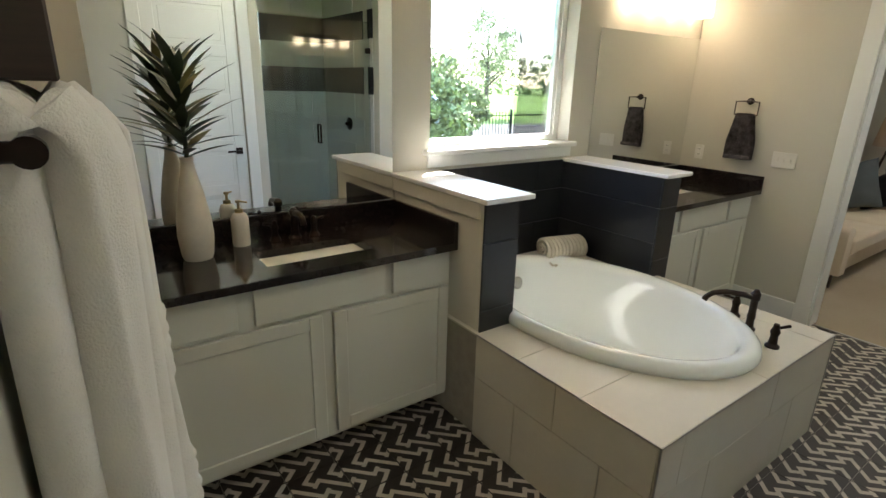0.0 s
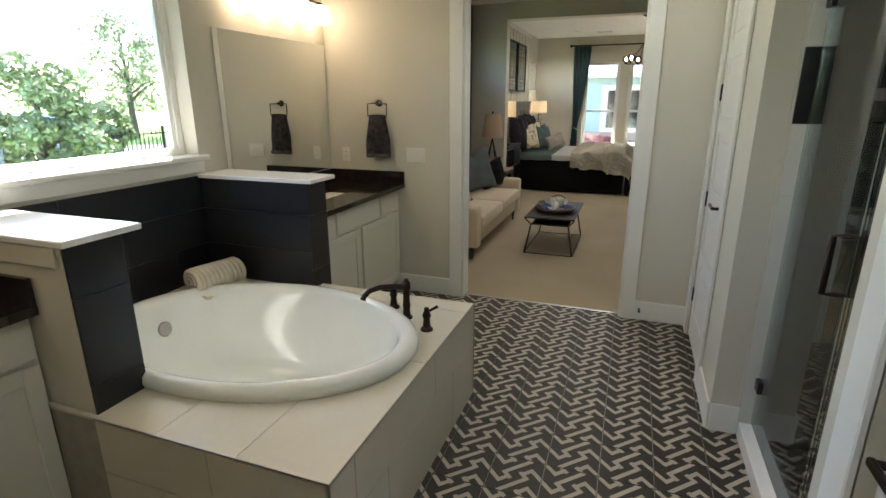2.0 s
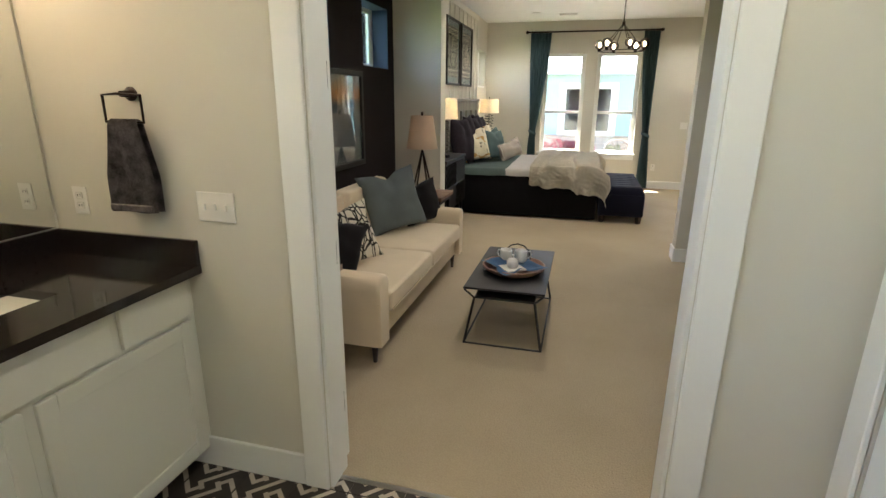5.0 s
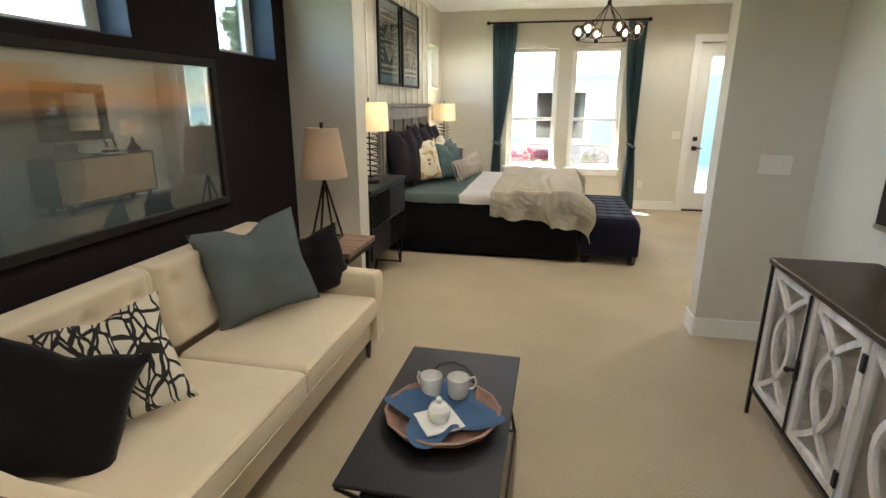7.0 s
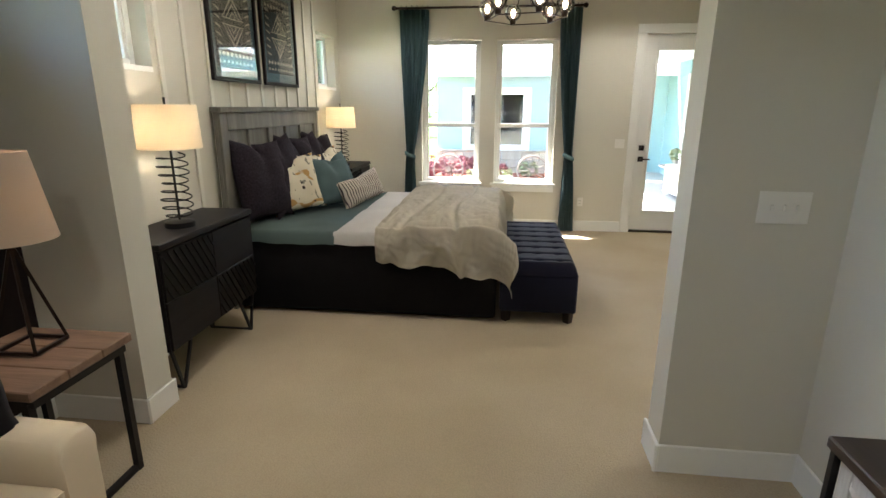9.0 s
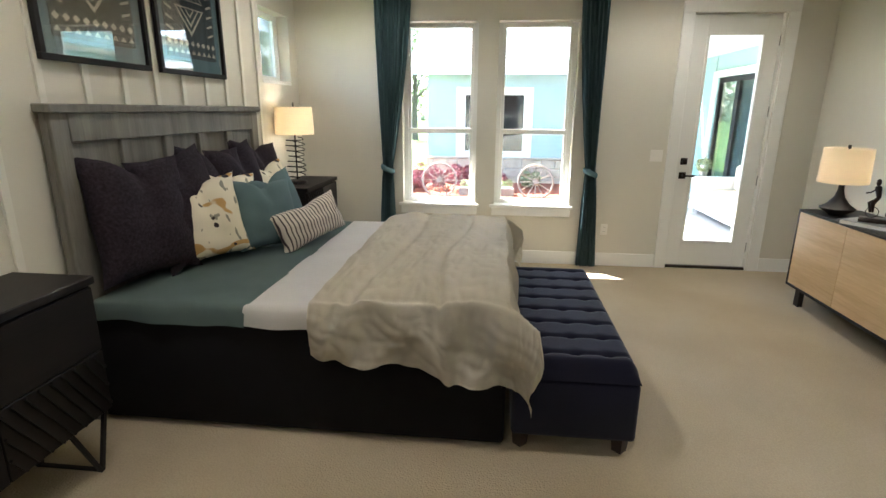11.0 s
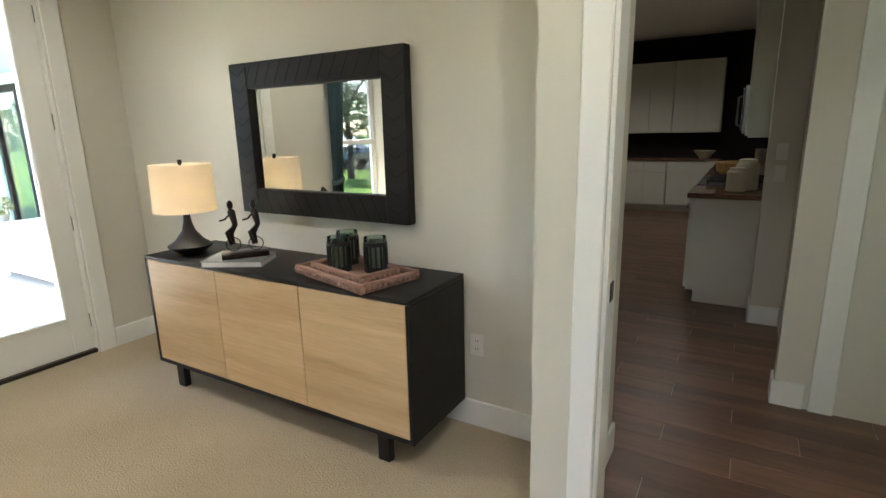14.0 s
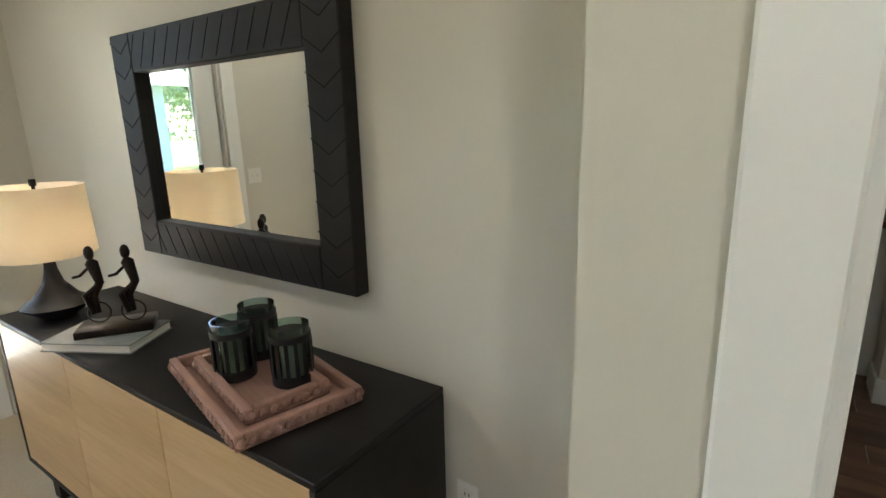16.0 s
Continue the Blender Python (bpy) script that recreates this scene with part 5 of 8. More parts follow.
box(bm, X0 + 0.06, YB - 0.17, 0.15, X1 - 0.06, YB - 0.03, 0.865, 0.05, 3)
wpart("back_frame", bm, SOFA, sofa, smooth=50)
for x in (X0 + 0.09, X1 - 0.09):
    for y in (YF + 0.08, YB - 0.12):
        wpart("leg", rod(bmesh.new(), (x, y, 0), (x, y, 0.15), 0.013, 0.024, 10), DARKWOOD, sofa, "dark tapered leg", smooth=50)

def stroke_cloth(name, ground, ink):
    """Cloth printed with thin crossing brush strokes."""
    m, t, b = nodes_of(name)
    tc = t.nodes.new("ShaderNodeTexCoord")
    nz = t.nodes.new("ShaderNodeTexNoise")
    nz.inputs["Scale"].default_value = 9
    ad = t.nodes.new("ShaderNodeVectorMath")
    ad.operation = "MULTIPLY_ADD"
    ad.inputs[1].default_value = (0.05, 0.0, 0.05)
    t.links.new(tc.outputs["Object"], ad.inputs[2])
    t.links.new(nz.outputs["Color"], ad.inputs[0])
    t.links.new(tc.outputs["Object"], nz.inputs["Vector"])
    prev = None
    for turn, scale, wide in ((25, 14.0, 0.040), (80, 12.0, 0.036), (-35, 11.0, 0.034)):
        mp = t.nodes.new("ShaderNodeMapping")
        mp.inputs["Rotation"].default_value = (0, radians(turn), 0)
        mp.inputs["Scale"].default_value = (1.0, 0.2, 0.45)
        mp.inputs["Location"].default_value = (turn * 0.1, 0, scale)
        t.links.new(ad.outputs[0], mp.inputs["Vector"])
        v = t.nodes.new("ShaderNodeTexVoronoi")
        v.feature = "DISTANCE_TO_EDGE"
        v.inputs["Scale"].default_value = scale
        t.links.new(mp.outputs[0], v.inputs["Vector"])
        lt = t.nodes.new("ShaderNodeMath")
        lt.operation = "LESS_THAN"
        lt.inputs[1].default_value = wide
        t.links.new(v.outputs["Distance"], lt.inputs[0])
        if prev:
            mxm = t.nodes.new("ShaderNodeMath")
            mxm.operation = "MAXIMUM"
            t.links.new(prev, mxm.inputs[0])
            t.links.new(lt.outputs[0], mxm.inputs[1])
            prev = mxm.outputs[0]
        else:
            prev = lt.outputs[0]
    mx = t.nodes.new("ShaderNodeMix")
    mx.data_type = "RGBA"
    mx.inputs[6].default_value, mx.inputs[7].default_value = rgb(ground), rgb(ink)
    t.links.new(prev, mx.inputs[0])
    t.links.new(mx.outputs[2], b.inputs["Base Color"])
    b.inputs["Roughness"].default_value = 0.9
    return m


PATTERN = stroke_cloth("white_cloth_black_strokes", (0.68, 0.62, 0.50), (0.02, 0.018, 0.016))
FLORAL = blotch("cream_ochre_print", (0.66, 0.60, 0.46), [((0.46, 0.27, 0.09), 6, 0.58, (1, 1, 1.8)), ((0.24, 0.23, 0.18), 14, 0.66, (2.2, 1, 1)), ((0.03, 0.02, 0.02), 13, 0.66, (1, 1, 1))])
cushion("throw_cushion", 6.78, 1.78, 0.475, 0.56, 0.54, 0.17, -42, 16, SLATEBLUE, "large slate blue cushion leaning on the sofa back", roll=-9, seed=1, crease=1.0)
cushion("throw_cushion", 7.16, 1.66, 0.465, 0.44, 0.40, 0.12, -38, 18, BLACKCLOTH, "black cushion tucked at the sofa arm", roll=-8, seed=2)
cushion("throw_cushion", 5.80, 1.76, 0.465, 0.42, 0.43, 0.14, -46, 20, PATTERN, "white cushion printed with black strokes on the sofa", roll=-12, seed=3)
cushion("throw_cushion", 5.45, 1.82, 0.475, 0.44, 0.42, 0.15, -44, 20, BLACKCLOTH, "black velvet cushion on the near end of the sofa", roll=24, seed=4)


def end_table(x, y, label):
    t = thing("end_table", x, y, 0, label, "side table")
    for k in range(3):
        a = -0.245 + k * 0.164
        part("top_board", bx(a, -0.25, 0.625, a + 0.162, 0.25, 0.662, 0.004, 1), TABLEWOOD, t)
    for s in (-1, 1):
        part("apron", bar(bmesh.new(), (-0.22, s * 0.22, 0.605), (0.22, s * 0.22, 0.605), 0.025, 0.038), BLACKM, t)
        part("apron", bar(bmesh.new(), (s * 0.222, -0.207, 0.605), (s * 0.222, 0.207, 0.605), 0.025, 0.038), BLACKM, t)
        part("floor_rail", bar(bmesh.new(), (-0.20, s * 0.2, 0.02), (0.20, s * 0.2, 0.02), 0.025, 0.025), BLACKM, t)
    for sx in (-1, 1):
        for sy in (-1, 1):
            part("leg", bar(bmesh.new(), (sx * 0.215, sy * 0.2, 0.0), (sx * 0.215, sy * 0.2, 0.60), 0.028, 0.028), BLACKM, t)
    return t


def tripod_lamp(x, y, rz):
    l = thing("table_lamp", x, y, 0.663, "lit lamp with linen cone shade on an open bronze pyramid", "lamp", rz)
    bm = bmesh.new()
    c = [Vector((0.115 * math.cos(a), 0.115 * math.sin(a), 0.010)) for a in (0.5, 2.07, 3.64, 5.21)]
    for i in range(4):
        bar(bm, c[i], c[(i + 1) % 4], 0.013, 0.013)
    part("base_ring", bm, BRONZE, l)
    for p in c:
        part("strut", bar(bmesh.new(), p, (0, 0, 0.43), 0.012, 0.012), BRONZE, l)
    part("stem", rod(bmesh.new(), (0, 0, 0.42), (0, 0, 0.79), 0.008), BRONZE, l, smooth=40)
    bm = bmesh.new()
    rings = [ring(bm, Vector((0, 0, z)), r, 40, Vector((1, 0, 0)), Vector((0, 1, 0))) for r, z in ((0.158, 0.44), (0.108, 0.765), (0.106, 0.765), (0.156, 0.44))]
    skin(bm, rings, closed=True)
    part("shade", bm, OATSHADE, l, "oatmeal linen cone shade", smooth=60)
    part("finial", rod(bmesh.new(), (0, 0, 0.765), (0, 0, 0.80), 0.012, seg=8), BRONZE, l)
    part("bulb", ball(bmesh.new(), (0, 0, 0.58), 0.03), glow_lamp, l, smooth=80)
    point_light("end_table_lamp_light", (x, y, 0.663 + 0.58), 0.2, (1, 0.66, 0.42), 0.035)
    return l


def point_light(name, at, watts, col, r=0.03):
    d = bpy.data.lights.new(name, "POINT")
    d.energy, d.color, d.shadow_soft_size = watts, col, r
    o = new(name, d)
    o.location = at
    return o


glow_lamp = glow("lit_lamp_bulb", (1.0, 0.82, 0.60), 2.2)
end_table(7.63, 1.83, "reclaimed wood end table on black iron legs beyond the sofa")
end_table(4.99, 1.84, "reclaimed wood end table on black iron legs near the door")
tripod_lamp(7.70, 1.87, 20)
tripod_lamp(4.97, 1.80, 10)

# coffee table
ct = thing("coffee_table", 6.215, 0.71, 0, "low black metal coffee table with a sunken tray shelf", "coffee table")
part("top", bx(-0.50, -0.265, 0.398, 0.50, 0.265, 0.412, 0.003, 1), BLACKM, ct, "black sheet metal top")
part("shelf", bx(-0.44, -0.20, 0.315, 0.44, 0.20, 0.330, 0.003, 1), BLACKM, ct)
for sy in (-1, 1):
    for sx in (-1, 1):
        bm = bmesh.new()
        bar(bm, (sx * 0.495, sy * 0.258, 0.395), (sx * 0.445, sy * 0.20, 0.322), 0.012, 0.012)
        bar(bm, (sx * 0.445, sy * 0.20, 0.322), (sx * 0.485, sy * 0.258, 0.0), 0.012, 0.012)
        part("leg", bm, BLACKM, ct)
bm = bmesh.new()
for s in (-1, 1):
    bar(bm, (-0.485, s * 0.258, 0.006), (0.485, s * 0.258, 0.006), 0.012, 0.012)
    bar(bm, (s * 0.485, -0.258, 0.006), (s * 0.485, 0.258, 0.006), 0.012, 0.012)
part("base_rail", bm, BLACKM, ct)

tr = thing("serving_tray", 6.13, 0.70, 0.413, "round scalloped wooden tray with an iron handle on the coffee table", "tray")
bm = lathe(bmesh.new(), [(0, 0.0), (0.17, 0.0), (0.215, 0.03), (0.225, 0.05), (0.215, 0.052), (0.20, 0.036), (0.165, 0.012), (0, 0.012)], 14)
part("bowl", bm, PINKTRAY, tr)
bm = tube(bmesh.new(), [(0.17, -0.10, 0.045), (0.185, -0.085, 0.10), (0.19, -0.05, 0.135), (0.192, 0.0, 0.148), (0.19, 0.05, 0.135), (0.185, 0.085, 0.10), (0.17, 0.10, 0.045)], 0.005, 8)
part("handle", bm, BLACKM, tr, smooth=50)
nk = thing("napkin", 6.13, 0.70, 0.43, "crumpled blue linen napkin in the tray", "napkin")
bm = bmesh.new()


def nap(u, v):
    a, r = u * 2 * math.pi, v * (0.19 + 0.055 * math.cos(4 * u * 2 * math.pi + 0.6))
    return Vector((r * math.cos(a), r * math.sin(a), 0.008 + 0.05 * v ** 3 + 0.010 * math.sin(a * 7 + 2) * v * v - 0.05 * max(0, v - 0.85) * 3))


grid(bm, nap, 72, 12, closed_u=True)
part("cloth", bm, NAPKIN, nk, smooth=70)


def cup(x, y, rz):
    c = thing("mug", x, y, 0.446, "white ceramic mug on the tray", "mug", rz, "mugs on the tray")
    part("body", lathe(bmesh.new(), [(0, 0), (0.036, 0), (0.044, 0.015), (0.046, 0.085), (0.0435, 0.087), (0.042, 0.02), (0.03, 0.008), (0, 0.008)], 28), CERAM, c, smooth=50)
    part("handle", tube(bmesh.new(), [(0.043, 0, 0.07), (0.07, 0, 0.072), (0.078, 0, 0.045), (0.066, 0, 0.022), (0.043, 0, 0.022)], 0.005, 8), CERAM, c, smooth=50)


cup(6.25, 0.775, 60)
cup(6.26, 0.665, -60)
sd = thing("saucer", 6.06, 0.70, 0.452, "square white plate on the napkin", "plate", 35)
part("plate", box(bmesh.new(), -0.075, -0.075, 0.0, 0.075, 0.075, 0.010, 0.004, 2), CERAM, sd, smooth=50)
sb = thing("sugar_bowl", 6.06, 0.70, 0.4625, "small white lidded sugar bowl", "sugar bowl")
part("bowl", lathe(bmesh.new(), [(0, 0), (0.034, 0), (0.042, 0.02), (0.040, 0.045), (0.034, 0.052), (0, 0.052)], 24), CERAM, sb, smooth=50)
part("lid", lathe(bmesh.new(), [(0, 0.052), (0.036, 0.053), (0.030, 0.064), (0.010, 0.070), (0.008, 0.076), (0.012, 0.084), (0.008, 0.092), (0, 0.093)], 24), CERAM, sb, smooth=50)

# big seascape picture on the dark wall
def picture_material():
    m, t, b = nodes_of("sunset_painting")
    tc = t.nodes.new("ShaderNodeTexCoord")
    sep = t.nodes.new("ShaderNodeSeparateXYZ")
    n = t.nodes.new("ShaderNodeTexNoise")
    mp = t.nodes.new("ShaderNodeMapping")
    mp.inputs["Scale"].default_value = (0.8, 1, 6)
    n.inputs["Scale"].default_value, n.inputs["Detail"].default_value = 2.2, 5
    ma = t.nodes.new("ShaderNodeMath")
    ma.operation = "MULTIPLY_ADD"
    ma.inputs[1].default_value = 0.22
    t.links.new(tc.outputs["Object"], mp.inputs["Vector"])
    t.links.new(mp.outputs[0], n.inputs["Vector"])
    t.links.new(tc.outputs["Object"], sep.inputs[0])
    t.links.new(n.outputs[0], ma.inputs[0])
    t.links.new(sep.outputs["Z"], ma.inputs[2])
    mr = t.nodes.new("ShaderNodeMapRange")
    mr.inputs["From Min"].default_value, mr.inputs["From Max"].default_value = -0.25, 0.48
    t.links.new(ma.outputs[0], mr.inputs["Value"])
    rp = t.nodes.new("ShaderNodeValToRGB")
    e = rp.color_ramp.elements
    e[0].position, e[0].color = 0.0, (0.055, 0.075, 0.075, 1)
    e[1].position, e[1].color = 1.0, (0.36, 0.34, 0.27, 1)
    for p, c in ((0.35, (0.09, 0.12, 0.12)), (0.58, (0.13, 0.13, 0.11)), (0.66, (0.045, 0.040, 0.035)), (0.72, (0.20, 0.12, 0.06)), (0.80, (0.50, 0.21, 0.045)), (0.88, (0.42, 0.28, 0.13)), (0.93, (0.36, 0.34, 0.27))):
        q = e.new(p)
        q.color = rgb(c)
    t.links.new(mr.outputs[0], rp.inputs[0])
    t.links.new(rp.outputs[0], b.inputs["Base Color"])
    b.inputs["Roughness"].default_value = 0.8
    return m


pa = thing("seascape_picture", 6.42, 2.338, 1.405, "long framed sunset seascape under glass on the dark wall", "picture")
bm = bmesh.new()
for q in ((-0.845, 0.845, -0.42, -0.375), (-0.845, 0.845, 0.375, 0.42), (-0.845, -0.80, -0.375, 0.375), (0.80, 0.845, -0.375, 0.375)):
    box(bm, q[0], -0.035, q[2], q[1], -0.001, q[3], 0.004, 1)
part("frame", bm, BLACKWOOD, pa)
part("painting", bx(-0.80, -0.014, -0.375, 0.80, -0.008, 0.375), picture_material(), pa)
gg = part("glass", bx(-0.80, -0.022, -0.375, 0.80, -0.018, 0.375), PICGLASS, pa)
gg.visible_shadow = False

# television and console
tv = thing("television", 6.60, -1.283, 1.43, "large flat black television on the wall, switched off", "television")
part("body", bx(-0.73, 0.002, -0.43, 0.73, 0.05, 0.43, 0.006, 2), BLACKM, tv)
part("screen", bx(-0.715, 0.0505, -0.40, 0.715, 0.053, 0.42, 0.001, 1), SCREEN, tv)
part("lower_bezel", bx(-0.73, 0.0505, -0.43, 0.73, 0.056, -0.403, 0.002, 1), NICKEL, tv, "silver lower bezel")

cs = thing("media_console", 6.29, -0.97, 0, "media console with a dark wood top and whitewashed arched glass doors", "console")
CX0, CX1, CY0, CY1 = -0.84, 0.85, -0.225, 0.235
part("top", bx(CX0 - 0.01, CY0, 0.838, CX1 + 0.01, CY1 + 0.01, 0.868, 0.004, 1), DARKWOOD, cs, "dark brown wood top")
bm = bmesh.new()
for q in ((CX0, CX0 + 0.02, CY0, CY1 - 0.03, 0.17, 0.837), (CX1 - 0.02, CX1, CY0, CY1 - 0.03, 0.17, 0.837), (CX0 + 0.02, CX1 - 0.02, CY0, CY0 + 0.015, 0.17, 0.837), (CX0 + 0.02, CX1 - 0.02, CY0 + 0.015, CY1 - 0.03, 0.17, 0.19), (CX0 + 0.02, CX1 - 0.02, CY0 + 0.015, CY1 - 0.05, 0.49, 0.505), (-0.01, 0.01, CY0 + 0.015, CY1 - 0.03, 0.19, 0.837)):
    box(bm, q[0], q[2], q[4], q[1], q[3], q[5], 0.002, 1)
part("carcass", bm, WHITEWASH, cs)
bm = bmesh.new()
for x in (CX0, CX1):
    for y in (CY0 + 0.01, CY1 - 0.01):
        bar(bm, (x, y, 0.0), (x, y, 0.838), 0.016, 0.016)
bar(bm, (CX0, CY1 - 0.01, 0.16), (CX1, CY1 - 0.01, 0.16), 0.016, 0.016)
part("iron_frame", bm, BLACKM, cs)
for i in range(4):
    a, b = CX0 + 0.012 + i * 0.414, CX0 + 0.012 + (i + 1) * 0.414
    y0, y1 = CY1 - 0.028, CY1 - 0.006
    bm = bmesh.new()
    for q in ((a + 0.004, a + 0.045, 0.175, 0.832), (b - 0.045, b - 0.004, 0.175, 0.832), (a + 0.045, b - 0.045, 0.175, 0.215), (a + 0.045, b - 0.045, 0.792, 0.832)):
        box(bm, q[0], y0, q[2], q[1], y1, q[3], 0.003, 1)
    dr_ = part("door", bm, WHITEWASH, cs, "whitewashed door with crossed arches")
    m = (a + b) / 2
    for s in (-1, 1):
        pts = []
        for k in range(17):
            t = -1 + 2 * k / 16
            pts.append((m + s * (0.165 - 0.245 * (1 - t * t)), (y0 + y1) / 2, 0.504 + t * 0.295))
        bm = bmesh.new()
        rings = []
        for k, p in enumerate(pts):
            q0, q1 = Vector(pts[max(0, k - 1)]), Vector(pts[min(16, k + 1)])
            d = (q1 - q0).normalized()
            nrm = Vector((-d.z, 0, d.x))
            rings.append([bm.verts.new(Vector(p) + nrm * 0.013 * sa + Vector((0, 0.010 * sb_, 0))) for sa, sb_ in ((-1, -1), (1, -1), (1, 1), (-1, 1))])
        skin(bm, rings)
        part("arch", bm, WHITEWASH, dr_)
    g = part("glass", bx(a + 0.045, y0 + 0.004, 0.215, b - 0.045, y0 + 0.007, 0.792), PICGLASS, dr_)
    g.visible_shadow = False
for k, x in enumerate((CX0 + 0.426, CX0 + 1.254)):
    bm = rod(bmesh.new(), (x, CY1 + 0.004, 0.175), (x, CY1 + 0.004, 0.832), 0.006)
    box(bm, x - 0.012, CY1 - 0.004, 0.44, x + 0.012, CY1 + 0.012, 0.54, 0.004, 1)
    rod(bm, (x, CY1 + 0.004, 0.49), (x + 0.0, CY1 + 0.035, 0.49), 0.008)
    ball(bm, (x, CY1 + 0.04, 0.49), 0.014, 10)
    part("bolt_latch", bm, BLACKM, cs, smooth=50)
for k, x in enumerate((CX0 + 0.84 - 0.0,)):
    for z in (0.27, 0.74):
        part("hinge", bx(x - 0.012, CY1 - 0.004, z - 0.035, x + 0.012, CY1 + 0.008, z + 0.035, 0.003, 1), BLACKM, cs)
for k in range(4):
    bk = thing("stacked_books", 5.60 + 0.42 * k, -1.0, 0.505 if k % 2 else 0.19, "pale folded papers on a console shelf", "books")
    part("stack", bx(-0.12, -0.09, 0.002, 0.12, 0.09, 0.06 + 0.02 * (k % 3), 0.004, 1), CERAM, bk)

# ---- bed ----
bed = thing("bed", 10.75, 1.15, 0, "king bed with grey wood headboard, sage sheets and oatmeal duvet", "bed")
BX0, BX1, BY0, BY1 = 9.70, 11.66, 0.06, 2.10
bm2 = bx(BX0, BY0, 0.03, BX1, BY1, 0.575, 0.02, 2)
wpart("base", bm2, BEDBLACK, bed, "black upholstered base", smooth=50)
for x in (BX0 + 0.12, BX1 - 0.12):
    for y in (BY0 + 0.1, BY1 - 0.1):
        wpart("foot", rod(bmesh.new(), (x, y, 0), (x, y, 0.04), 0.025), BLACKM, bed)
hbd = wpart("headboard", bx(9.70, 2.135, 0.0, 11.72, 2.165, 1.55, 0.003, 1), GREYWOOD, bed, "weathered grey panelled wood headboard")
bm = bmesh.new()
box(bm, 9.68, 2.085, 1.545, 11.74, 2.175, 1.585, 0.005, 1)
wpart("cap_rail", bm, GREYWOOD, hbd)
for q in ((9.70, 9.80, 0.4, 1.544), (11.62, 11.72, 0.4, 1.544), (9.80, 11.62, 1.41, 1.544), (9.80, 11.62, 0.4, 0.62)):
    wpart("rail", bx(q[0] + 0.001, 2.110, q[2], q[1] - 0.001, 2.1345, q[3], 0.004, 1), GREYWOOD, hbd)
for k in range(1, 5):
    wpart("stile", bx(9.80 + 0.364 * k - 0.04, 2.110, 0.62, 9.80 + 0.364 * k + 0.04, 2.1345, 1.41, 0.004, 1), GREYWOOD, hbd)
wpart("mattress", bx(BX0 + 0.03, BY0 + 0.02, 0.577, BX1 - 0.03, BY1, 0.66, 0.05, 3), WHITECLOTH, bed, smooth=50)


def draped(x0, x1, y0, y1, z, drop_l, drop_r, drop_f, seed, amp=0.006, puff=0.0, n=60, m=44, hem=0.03):
    """Bedding laid over the mattress: x0..x1 across, hanging at both sides and, if drop_f, over the foot (low y)."""
    rnd = random.Random(seed)
    ph = [rnd.uniform(0, 6.28) for _ in range(8)]
    W = x1 - x0
    L = y1 - y0
    bm = bmesh.new()

    def fn(u, v):
        s = u * (W + drop_l + drop_r) - drop_l
        t = v * (L + drop_f) - drop_f
        over = max(0, -s) + max(0, s - W)
        side = -1 if s < 0 else 1
        x = x0 + min(max(s, 0), W)
        y = y0 + max(t, 0)
        fo = max(0, -t)
        r = 0.05
        bulge = r * (1 - math.exp(-over / r))
        bf = r * (1 - math.exp(-fo / r))
        wave = amp * (math.sin(7 * y + ph[0] + 2 * s) + math.sin(11 * s + ph[1]) * 0.6 + math.sin(17 * y + 5 * s + ph[2]) * 0.4)
        zz = z + wave + puff * (1 - math.exp(-min(s + 0.02, W - s + 0.02, 9) * 5)) * (1 if over == 0 else 0) * min(1, max(0, (t + 0.02) * 6))
        hang = over + (hem * (0.5 + 0.5 * math.sin(9 * y + ph[3])) * min(1, over * 4) + hem * 0.6 * math.sin(23 * y + ph[4]) * min(1, over * 4))
        fold = 0.022 * math.sin(16 * y + ph[5] + 3 * over) * min(1, over * 3) + 0.03 * min(1, over * 3)
        if over > 0:
            x += side * (bulge * 0.6 + fold)
            zz = z - max(0, hang - 0.02)
        if fo > 0:
            y -= bf * 0.7 + 0.018 * math.sin(12 * s + ph[6]) * min(1, fo * 4)
            zz -= max(0, fo - 0.02) if over == 0 else fo * 0.25
        return Vector((x, y, max(zz, 0.05)))
    grid(bm, fn, n, m)
    ext = bmesh.ops.solidify(bm, geom=list(bm.faces), thickness=-0.012)
    return bm


